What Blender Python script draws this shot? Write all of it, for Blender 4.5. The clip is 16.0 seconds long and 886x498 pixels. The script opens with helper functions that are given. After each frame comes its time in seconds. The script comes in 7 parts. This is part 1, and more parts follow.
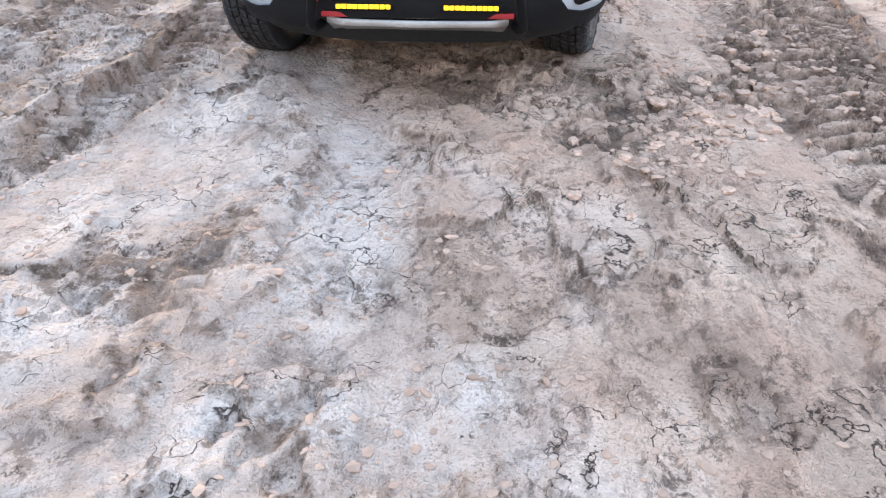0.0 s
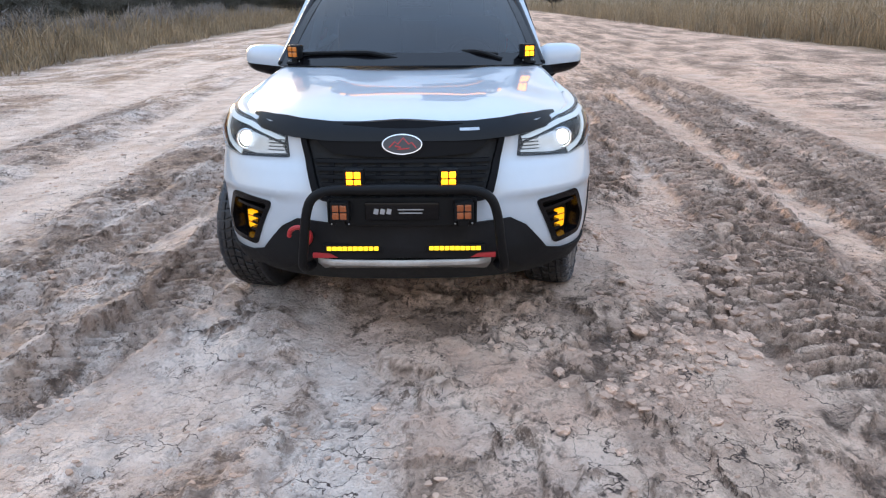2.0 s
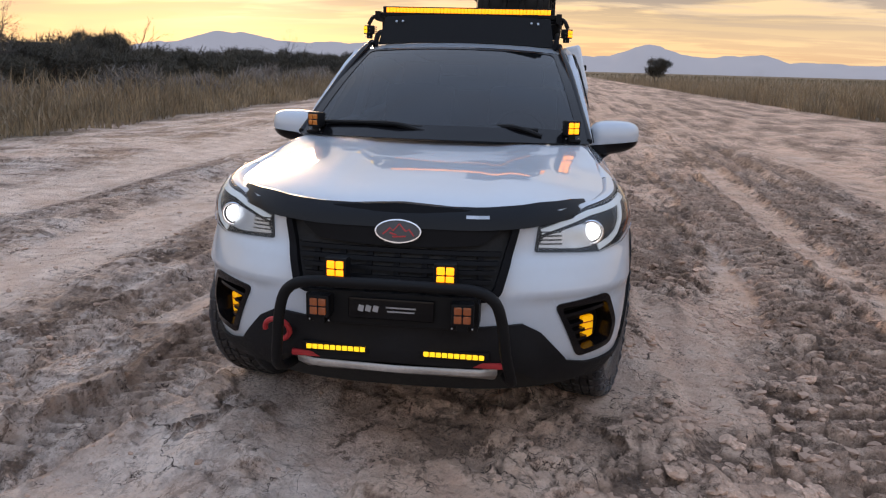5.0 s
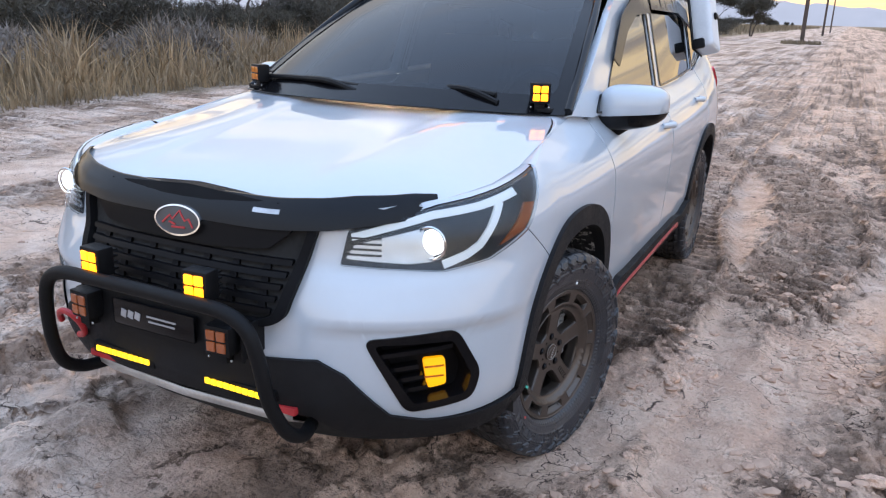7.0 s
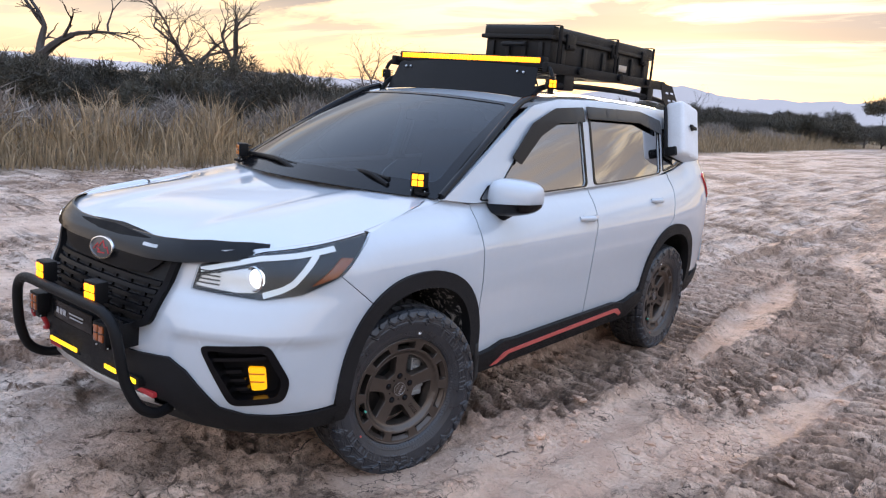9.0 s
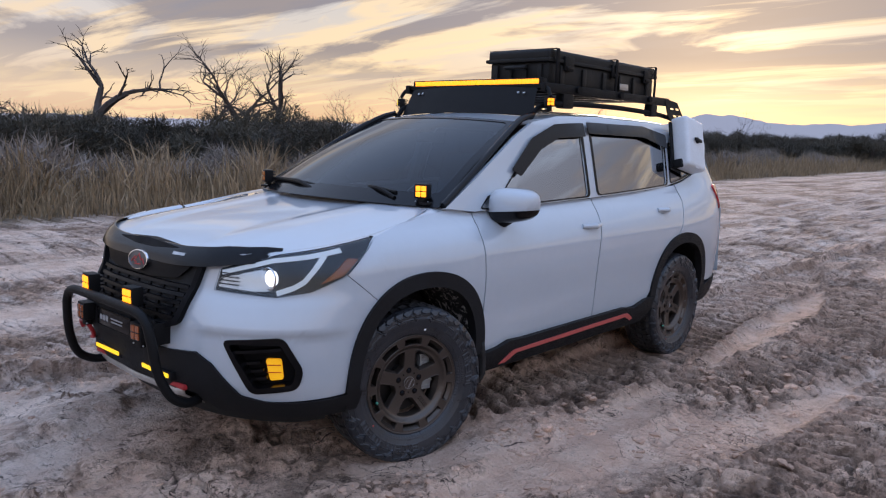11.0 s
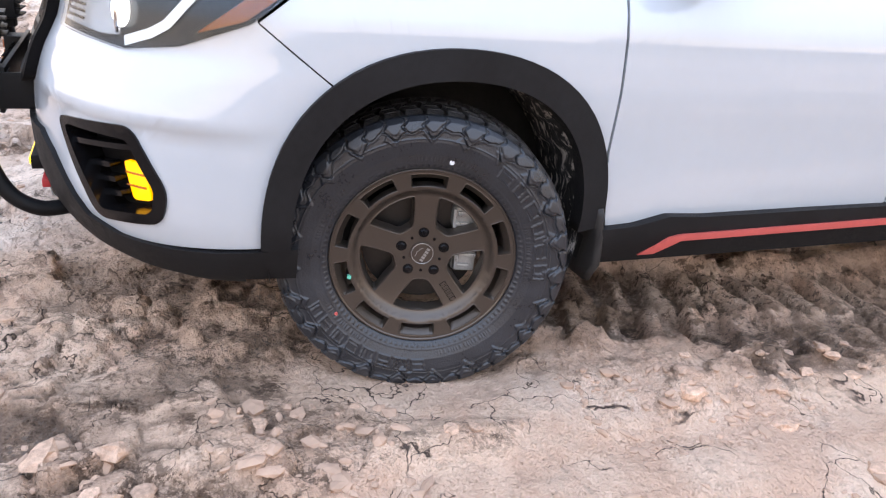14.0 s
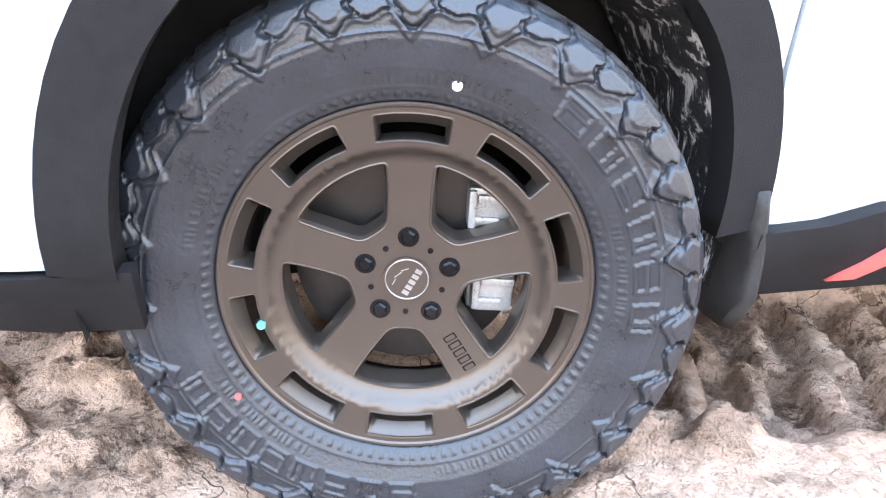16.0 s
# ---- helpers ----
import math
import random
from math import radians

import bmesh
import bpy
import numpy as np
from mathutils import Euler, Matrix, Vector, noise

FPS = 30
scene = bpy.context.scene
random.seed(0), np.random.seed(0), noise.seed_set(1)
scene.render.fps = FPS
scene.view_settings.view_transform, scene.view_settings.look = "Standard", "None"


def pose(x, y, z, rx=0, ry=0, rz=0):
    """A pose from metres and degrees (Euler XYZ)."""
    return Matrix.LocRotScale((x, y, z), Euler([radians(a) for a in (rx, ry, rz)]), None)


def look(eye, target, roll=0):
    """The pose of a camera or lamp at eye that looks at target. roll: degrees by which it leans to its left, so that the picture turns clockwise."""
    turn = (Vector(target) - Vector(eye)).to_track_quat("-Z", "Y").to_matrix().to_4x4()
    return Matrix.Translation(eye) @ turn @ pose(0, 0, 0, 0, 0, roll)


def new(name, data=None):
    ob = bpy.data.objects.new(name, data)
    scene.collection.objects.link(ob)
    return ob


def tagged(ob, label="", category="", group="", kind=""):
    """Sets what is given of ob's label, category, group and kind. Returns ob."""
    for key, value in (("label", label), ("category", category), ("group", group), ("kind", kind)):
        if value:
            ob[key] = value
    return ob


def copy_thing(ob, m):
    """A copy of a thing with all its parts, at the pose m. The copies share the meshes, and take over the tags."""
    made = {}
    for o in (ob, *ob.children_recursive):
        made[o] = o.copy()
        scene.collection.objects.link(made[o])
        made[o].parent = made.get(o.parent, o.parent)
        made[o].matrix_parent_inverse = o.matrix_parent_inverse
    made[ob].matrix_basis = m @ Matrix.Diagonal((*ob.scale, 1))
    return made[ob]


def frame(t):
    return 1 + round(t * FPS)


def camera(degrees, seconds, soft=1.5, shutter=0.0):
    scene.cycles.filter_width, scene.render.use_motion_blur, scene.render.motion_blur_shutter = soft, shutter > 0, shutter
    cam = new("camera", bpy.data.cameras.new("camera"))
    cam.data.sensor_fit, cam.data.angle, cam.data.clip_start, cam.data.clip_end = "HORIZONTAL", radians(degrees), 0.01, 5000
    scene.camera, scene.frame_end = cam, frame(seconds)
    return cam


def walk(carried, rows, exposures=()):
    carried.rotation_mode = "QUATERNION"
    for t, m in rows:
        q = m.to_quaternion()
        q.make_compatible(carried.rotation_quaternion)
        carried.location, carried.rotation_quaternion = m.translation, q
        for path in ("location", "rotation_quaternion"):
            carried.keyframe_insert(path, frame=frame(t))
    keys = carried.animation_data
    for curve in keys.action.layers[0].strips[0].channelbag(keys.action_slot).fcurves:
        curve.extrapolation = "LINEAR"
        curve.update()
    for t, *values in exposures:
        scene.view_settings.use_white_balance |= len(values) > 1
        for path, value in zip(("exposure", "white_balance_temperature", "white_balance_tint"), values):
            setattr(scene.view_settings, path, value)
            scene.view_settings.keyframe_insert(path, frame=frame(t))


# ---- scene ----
cam = camera(60.0, 16.0, 1.2)
PATH = [
    (0, (0.1545, -3.96, 1.36), (0.133, -2.293, 0.255), 0.7),
    (0.5, (0.148, -3.954, 1.397), (0.131, -2.208, 0.42), 0.3),
    (1, (0.153, -3.951, 1.424), (0.137, -2.144, 0.569), -0.0),
    (1.5, (0.158, -3.954, 1.449), (0.1545, -2.095, 0.711), -0.3),
    (2, (0.165, -3.959, 1.471), (0.165, -2.057, 0.851), -0.3),
    (2.5, (0.167, -3.951, 1.494), (0.171, -2.016, 0.99), -0.2),
    (3, (0.167, -3.944, 1.514), (0.165, -1.987, 1.105), -0.0),
    (3.5, (0.194, -3.888, 1.529), (0.167, -1.92, 1.172), 0.3),
    (4, (0.28, -3.763, 1.523), (0.2, -1.797, 1.163), 0.6),
    (4.5, (0.382, -3.628, 1.507), (0.235, -1.674, 1.11), 1.1),
    (4.7, (0.411, -3.561, 1.486), (0.237, -1.616, 1.055), 1.3),
    (6.8, (1.428, -2.427, 1.443), (0.613, -0.692, 0.875), 1.7),
    (7, (1.547, -2.32, 1.459), (0.692, -0.608, 0.875), 1.6),
    (7.5, (1.867, -2.187, 1.504), (0.849, -0.563, 0.932), 1.5),
    (8, (2.209, -2.167, 1.553), (1.092, -0.592, 1.032), 3.8),
    (8.5, (2.503, -2.261, 1.561), (1.359, -0.686, 1.103), 5.2),
    (9, (2.76, -2.296, 1.572), (1.56, -0.745, 1.182), 4.7),
    (9.2, (2.846, -2.295, 1.57), (1.616, -0.76, 1.213), 4.1),
    (11.3, (3.134, -2.399, 1.448), (1.818, -0.922, 1.155), 1.9),
    (11.5, (3.139, -2.278, 1.431), (1.819, -0.81, 1.114), 2.1),
    (12, (3.137, -2.013, 1.37), (1.811, -0.575, 0.954), 3.1),
    (12.5, (3.026, -1.679, 1.269), (1.691, -0.309, 0.688), 4.1),
    (13, (2.921, -1.315, 1.231), (1.454, -0.133, 0.558), 5.2),
    (13.5, (2.735, -0.924, 1.21), (1.109, -0.041, 0.453), 7.2),
    (14, (2.435, -0.621, 1.123), (0.738, 0.092, 0.341), 5.5),
    (14.5, (2.072, -0.391, 1.014), (0.343, 0.192, 0.195), 4.6),
    (15, (1.770, -0.236, 0.835), (0.009, 0.257, 0.026), 3.2),
    (15.5, (1.628, -0.189, 0.738), (-0.141, 0.356, -0.019), 2.5),
    (16, (1.656, -0.211, 0.767), (-0.112, 0.339, 0.008), 3.4),
]
walk(cam, [(t, look(eye, target, roll)) for t, eye, target, roll in PATH],
     [(0.0, 0.80, 6700, 9), (1.0, 0.64, 6700, 9), (1.5, 0.46, 6750, 10), (2.5, 0.20, 6650, 10), (3.0, 0.06, 6700, 12), (3.5, 0.02, 7400, 18), (4.2, -0.30, 7500, 19), (4.7, -0.40, 7400, 18), (7.0, 0.32, 6700, 13), (8.0, 0.30, 6800, 15), (9.2, 0.30, 6850, 16), (11.3, -0.42, 6350, 19),
      (12.0, -0.26, 6350, 20), (12.6, 0.46, 6650, 16), (13.2, 0.72, 6900, 15), (14.0, 1.08, 7600, 17), (14.6, 1.55, 7900, 19), (15.0, 2.15, 8000, 20), (15.5, 2.64, 7750, 17), (16.0, 2.72, 6900, 11)])

# ---------------------------------------------------------------- world and light
SUN_AZ, SUN_EL = -23.0, 9.0
world = bpy.data.worlds.new("dusk_sky")
scene.world = world
world.use_nodes = True
wn, wl = world.node_tree.nodes, world.node_tree.links
wn.clear()


def wnode(kind, **kw):
    n = wn.new(kind)
    for k, v in kw.items():
        n.inputs[k].default_value = v
    return n


def wmath(op, a, b=None, clamp=False):
    n = wn.new("ShaderNodeMath")
    n.operation, n.use_clamp = op, clamp
    for i, v in enumerate((a, b)):
        if v is None:
            continue
        if isinstance(v, (int, float)):
            n.inputs[i].default_value = v
        else:
            wl.new(v, n.inputs[i])
    return n.outputs[0]


def wmix(fac, a, b):
    n = wn.new("ShaderNodeMix")
    n.data_type = "RGBA"
    for sock, v in ((n.inputs[0], fac), (n.inputs[6], a), (n.inputs[7], b)):
        if isinstance(v, (int, float)):
            sock.default_value = v
        elif isinstance(v, tuple):
            sock.default_value = (*v, 1)
        else:
            wl.new(v, sock)
    return n.outputs[2]


def wramp(val, *stops):
    n = wn.new("ShaderNodeValToRGB")
    n.color_ramp.elements[0].position, n.color_ramp.elements[0].color = stops[0][0], (*stops[0][1], 1)
    n.color_ramp.elements[1].position, n.color_ramp.elements[1].color = stops[-1][0], (*stops[-1][1], 1)
    for p, c in stops[1:-1]:
        n.color_ramp.elements.new(p).color = (*c, 1)
    wl.new(val, n.inputs[0])
    return n.outputs[0]


tc = wn.new("ShaderNodeTexCoord").outputs["Generated"]
sep = wn.new("ShaderNodeSeparateXYZ")
wl.new(tc, sep.inputs[0])
up = wmath("MAXIMUM", sep.outputs[2], 0.0)
sun_dir = Vector((math.sin(radians(SUN_AZ)) * math.cos(radians(SUN_EL)), math.cos(radians(SUN_AZ)) * math.cos(radians(SUN_EL)), math.sin(radians(SUN_EL))))
dot = wn.new("ShaderNodeVectorMath")
dot.operation = "DOT_PRODUCT"
wl.new(tc, dot.inputs[0])
dot.inputs[1].default_value = sun_dir
toward = wmath("ADD", wmath("MULTIPLY", dot.outputs["Value"], 0.5), 0.5)
# two gradients over height: the sunset side and the side away from it
west = wramp(up, (0.0, (0.95, 0.58, 0.31)), (0.045, (1.02, 0.76, 0.46)), (0.11, (0.90, 0.81, 0.66)), (0.20, (0.62, 0.70, 0.76)), (0.5, (0.74, 0.96, 1.28)), (1.0, (0.74, 1.10, 1.75)))
east = wramp(up, (0.0, (1.0, 0.84, 0.66)), (0.10, (1.30, 1.16, 1.04)), (0.30, (1.02, 1.26, 1.62)), (1.0, (0.74, 1.10, 1.75)))
base = wmix(wramp(toward, (0.45, (0, 0, 0)), (0.96, (1, 1, 1))), east, west)
# flat cloud layers, stretched out towards the horizon
flat = wn.new("ShaderNodeCombineXYZ")
high = wmath("ADD", up, 0.10)
wl.new(wmath("DIVIDE", sep.outputs[0], high), flat.inputs[0])
wl.new(wmath("DIVIDE", sep.outputs[1], high), flat.inputs[1])


def cloud(scale, seed, lo, hi, sx=1.0, sy=1.0, turn=0.0):
    m = wn.new("ShaderNodeMapping")
    wl.new(flat.outputs[0], m.inputs[0])
    m.inputs["Location"].default_value = (seed, seed * 0.37, seed * 1.7)
    m.inputs["Rotation"].default_value = (0, 0, radians(turn))
    m.inputs["Scale"].default_value = (sx, sy, 1)
    n = wnode("ShaderNodeTexNoise", Scale=scale, Detail=7.0, Roughness=0.58, Distortion=0.6)
    wl.new(m.outputs[0], n.inputs["Vector"])
    return wramp(n.outputs[0], (lo, (0, 0, 0)), (hi, (1, 1, 1)))


streaks = cloud(1.5, 3.1, 0.46, 0.56, 0.5, 1.6, 24)
banks = wmath("MULTIPLY", cloud(1.0, 7.7, 0.43, 0.53, 0.6, 1.5, -18), wramp(toward, (0.55, (0.25, 0.25, 0.25)), (0.92, (1, 1, 1))))
glow = wmath("POWER", wmath("MAXIMUM", dot.outputs["Value"], 0.0), 220.0)
base = wmix(wmath("MULTIPLY", glow, 0.9, True), base, (2.2, 1.75, 1.05))
cloud_lit = wmix(wramp(toward, (0.4, (0, 0, 0)), (0.95, (1, 1, 1))), (0.74, 0.70, 0.74), (1.35, 1.02, 0.55))
low_sky = wramp(up, (0.20, (1, 1, 1)), (0.50, (0.12, 0.12, 0.12)))
base = wmix(wmath("MULTIPLY", wmath("POWER", wmath("MAXIMUM", dot.outputs["Value"], 0.0), 16.0), 0.45, True), base, (1.5, 1.18, 0.72))
sky = wmix(wmath("MULTIPLY", wmath("MULTIPLY", streaks, 0.7), low_sky), base, cloud_lit)
sky = wmix(wmath("MULTIPLY", wmath("MULTIPLY", wmath("MULTIPLY", banks, 0.85), low_sky), wramp(up, (0.03, (0, 0, 0)), (0.10, (1, 1, 1)))), sky, (0.27, 0.255, 0.30))
bg = wnode("ShaderNodeBackground", Strength=1.0)
wl.new(sky, bg.inputs[0])
# clear low-sun air added over the gradient
air = wn.new("ShaderNodeTexSky")
air.sky_type, air.sun_disc = "NISHITA", False
air.sun_elevation, air.sun_rotation = radians(SUN_EL), radians(SUN_AZ)
bg2 = wnode("ShaderNodeBackground", Strength=0.010)
wl.new(air.outputs[0], bg2.inputs[0])
add = wn.new("ShaderNodeAddShader")
wl.new(bg.outputs[0], add.inputs[0])
wl.new(bg2.outputs[0], add.inputs[1])
out = wn.new("ShaderNodeOutputWorld")
wl.new(add.outputs[0], out.inputs[0])

sun = new("sun", bpy.data.lights.new("sun", "SUN"))
sun.data.energy, sun.data.angle, sun.data.color = 2.6, radians(18), (1.0, 0.74, 0.50)
sun.matrix_world = look(sun_dir * 50, (0, 0, 0))


# ---------------------------------------------------------------- materials
def shader(name, color, rough=0.6, metal=0.0, vary=0.12, scale=8.0, bump=0.0, bump_scale=60.0, coat=0.0, emit=None, strength=0.0, trans=0.0, spec=0.5, streak=(1, 1, 1), rand=0.0):
    """A node material: base colour varied at two scales, fine relief, gloss."""
    m = bpy.data.materials.new(name)
    m.use_nodes = True
    nt = m.node_tree
    p = nt.nodes["Principled BSDF"]
    p.inputs["Roughness"].default_value = rough
    p.inputs["Metallic"].default_value = metal
    p.inputs["Coat Weight"].default_value = coat
    p.inputs["Coat Roughness"].default_value = 0.04
    p.inputs["Transmission Weight"].default_value = trans
    p.inputs["Specular IOR Level"].default_value = spec
    p.inputs["Base Color"].default_value = (*color, 1)
    tco = nt.nodes.new("ShaderNodeTexCoord")
    mp = nt.nodes.new("ShaderNodeMapping")
    mp.inputs["Scale"].default_value = streak
    nt.links.new(tco.outputs["Object"], mp.inputs[0])
    if vary > 0:
        last = None
        for k, (sc, amt) in enumerate(((scale, vary), (scale * 9.0, vary * 0.6))):
            n = nt.nodes.new("ShaderNodeTexNoise")
            n.inputs["Scale"].default_value, n.inputs["Detail"].default_value = sc, 5.0
            nt.links.new(mp.outputs[0], n.inputs["Vector"])
            r = nt.nodes.new("ShaderNodeMapRange")
            r.inputs[1].default_value, r.inputs[2].default_value = 0.3, 0.7
            r.inputs[3].default_value, r.inputs[4].default_value = 1 - amt, 1 + amt
            nt.links.new(n.outputs[0], r.inputs[0])
            last = r.outputs[0] if last is None else _mul(nt, last, r.outputs[0])
        if rand > 0:
            oi = nt.nodes.new("ShaderNodeObjectInfo")
            r = nt.nodes.new("ShaderNodeMapRange")
            r.inputs[3].default_value, r.inputs[4].default_value = 1 - rand, 1 + rand
            nt.links.new(oi.outputs["Random"], r.inputs[0])
            last = _mul(nt, last, r.outputs[0])
        v = nt.nodes.new("ShaderNodeVectorMath")
        v.operation = "SCALE"
        v.inputs[0].default_value = color
        nt.links.new(last, v.inputs["Scale"])
        nt.links.new(v.outputs[0], p.inputs["Base Color"])
        rr = nt.nodes.new("ShaderNodeMapRange")
        rr.inputs[1].default_value, rr.inputs[2].default_value = 1 - vary, 1 + vary
        rr.inputs[3].default_value, rr.inputs[4].default_value = max(0, rough * (1 - vary)), min(1, rough * (1 + vary))
        nt.links.new(last, rr.inputs[0])
        nt.links.new(rr.outputs[0], p.inputs["Roughness"])
    if bump > 0:
        n = nt.nodes.new("ShaderNodeTexNoise")
        n.inputs["Scale"].default_value, n.inputs["Detail"].default_value = bump_scale, 6.0
        nt.links.new(mp.outputs[0], n.inputs["Vector"])
        b = nt.nodes.new("ShaderNodeBump")
        b.inputs["Strength"].default_value, b.inputs["Distance"].default_value = bump, 0.01
        nt.links.new(n.outputs[0], b.inputs["Height"])
        nt.links.new(b.outputs[0], p.inputs["Normal"])
    if emit:
        p.inputs["Emission Color"].default_value = (*emit, 1)
        p.inputs["Emission Strength"].default_value = strength
    return m


def _mul(nt, a, b):
    n = nt.nodes.new("ShaderNodeMath")
    n.operation = "MULTIPLY"
    nt.links.new(a, n.inputs[0])
    nt.links.new(b, n.inputs[1])
    return n.outputs[0]


PAINT = shader("white_paint", (0.485, 0.540, 0.595), 0.34, vary=0.015, scale=3, coat=1.0)
PAINT.node_tree.nodes["Principled BSDF"].inputs["Coat IOR"].default_value = 1.8
PAINT.node_tree.nodes["Principled BSDF"].inputs["Coat Roughness"].default_value = 0.02
BLACK = shader("black_plastic", (0.006, 0.006, 0.007), 0.6, vary=0.18, scale=9, bump=0.12, bump_scale=420, spec=0.1)
CLAD = shader("cladding_plastic", (0.0155, 0.0155, 0.0168), 0.56, vary=0.2, scale=6, bump=0.2, bump_scale=520, spec=0.12)
GLOSSBLACK = shader("gloss_black", (0.005, 0.005, 0.006), 0.16, vary=0.05, scale=4, coat=0.0, spec=0.24)
SATIN = shader("satin_black", (0.006, 0.006, 0.007), 0.38, vary=0.12, scale=6, spec=0.10)
UNDER = shader("underbody", (0.012, 0.012, 0.012), 0.9, vary=0.2)
RUBBER = shader("tyre_rubber", (0.019, 0.0225, 0.029), 0.34, vary=0.25, scale=14, bump=0.14, bump_scale=210, spec=0.6)
TREAD = shader("dusty_tread_rubber", (0.026, 0.0245, 0.025), 0.55, vary=0.45, scale=22, bump=0.3, bump_scale=120)
BRONZE = shader("bronze_wheel_paint", (0.102, 0.086, 0.075), 0.33, metal=0.74, vary=0.03, scale=12, bump=0.04, bump_scale=700)
STEEL = shader("bare_steel", (0.45, 0.46, 0.47), 0.35, metal=0.9, vary=0.15, scale=20)
CHROME = shader("chrome", (0.75, 0.75, 0.76), 0.12, metal=1.0, vary=0.02)
RED = shader("red_trim", (0.45, 0.03, 0.035), 0.4, vary=0.08)
CORAL = shader("coral_red_stripe", (0.62, 0.12, 0.11), 0.42, vary=0.08)
POWDER = shader("powder_coat", (0.007, 0.0072, 0.008), 0.5, vary=0.15, bump=0.15, bump_scale=300, spec=0.16)
CASEMAT = shader("case_plastic", (0.010, 0.0098, 0.0098), 0.5, vary=0.2, scale=7, bump=0.2, bump_scale=250, spec=0.25)
SEAT = shader("seat_cloth", (0.03, 0.03, 0.033), 0.9, vary=0.15)
CANMAT = shader("white_can_plastic", (0.72, 0.75, 0.78), 0.45, vary=0.05)
LAMPRED = shader("tail_lens", (0.62, 0.03, 0.03), 0.12, vary=0.05, coat=1.0)
ORANGELENS = shader("amber_lens", (0.55, 0.16, 0.02), 0.15, vary=0.05, coat=1.0)
MARKER = shader("dark_amber_lens", (0.30, 0.075, 0.02), 0.15, vary=0.1, coat=1.0)
AMBERLIT = shader("amber_led_lit", (0.8, 0.4, 0.02), 0.3, vary=0, emit=(1.0, 0.30, 0.008), strength=2.6)
YELLOWLIT = shader("yellow_led_lit", (0.8, 0.55, 0.02), 0.3, vary=0, emit=(1.0, 0.62, 0.02), strength=1.35)
FOGLIT = shader("fog_lamp_lit", (0.8, 0.5, 0.02), 0.3, vary=0, emit=(1.0, 0.42, 0.0), strength=0.75)
WHITELIT = shader("white_lamp_lit", (0.9, 0.9, 0.9), 0.2, vary=0, emit=(0.92, 0.97, 1.0), strength=2.4)
DRL = shader("running_light", (0.62, 0.65, 0.68), 0.2, vary=0.02, emit=(0.85, 0.93, 1.0), strength=0.26)
HOUSING = shader("lamp_housing_grey", (0.040, 0.043, 0.048), 0.2, metal=0.4, vary=0.15, scale=25)
REFLECTOR = shader("lamp_reflector", (0.75, 0.77, 0.8), 0.22, metal=0.7, vary=0.1, scale=30)


def glass_mat(name, tint, fres=1.45, clear=0.35):
    m = bpy.data.materials.new(name)
    m.use_nodes = True
    nt = m.node_tree
    nt.nodes.clear()
    t = nt.nodes.new("ShaderNodeBsdfTransparent")
    t.inputs[0].default_value = (*tint, 1)
    g = nt.nodes.new("ShaderNodeBsdfGlossy")
    g.inputs["Roughness"].default_value = 0.015
    g.inputs["Color"].default_value = (0.95, 0.97, 1, 1)
    f = nt.nodes.new("ShaderNodeFresnel")
    f.inputs[0].default_value = fres
    mx = nt.nodes.new("ShaderNodeMixShader")
    o = nt.nodes.new("ShaderNodeOutputMaterial")
    nt.links.new(f.outputs[0], mx.inputs[0])
    nt.links.new(t.outputs[0], mx.inputs[1])
    nt.links.new(g.outputs[0], mx.inputs[2])
    nt.links.new(mx.outputs[0], o.inputs[0])
    return m


WINDSHIELD = glass_mat("windscreen_glass", (0.12, 0.15, 0.175), 1.45)
SIDEGLASS = glass_mat("side_window_glass", (0.06, 0.07, 0.08), 5.2)
LENS = glass_mat("clear_lens", (0.82, 0.86, 0.88), 1.35)


# ---------------------------------------------------------------- geometry helpers
def part(name, bm, material, parent=None, label="", smooth=True):
    """Links a bmesh as one mesh object, under a thing or a part."""
    me = bpy.data.meshes.new(name)
    bm.to_mesh(me)
    bm.free()
    me.materials.append(material)
    if smooth:
        me.polygons.foreach_set("use_smooth", [True] * len(me.polygons))
        me.set_sharp_from_angle(angle=radians(38))
    ob = new(name, me)
    ob.parent = parent
    if label:
        tagged(ob, label)
    return ob


def mesh_part(name, verts, faces, material, parent=None, label="", smooth=True, sharp=38):
    me = bpy.data.meshes.new(name)
    me.from_pydata([tuple(v) for v in verts], [], [tuple(f) for f in faces])
    me.materials.append(material)
    if smooth:
        me.polygons.foreach_set("use_smooth", [True] * len(me.polygons))
        me.set_sharp_from_angle(angle=radians(sharp))
    ob = new(name, me)
    ob.parent = parent
    if label:
        tagged(ob, label)
    return ob


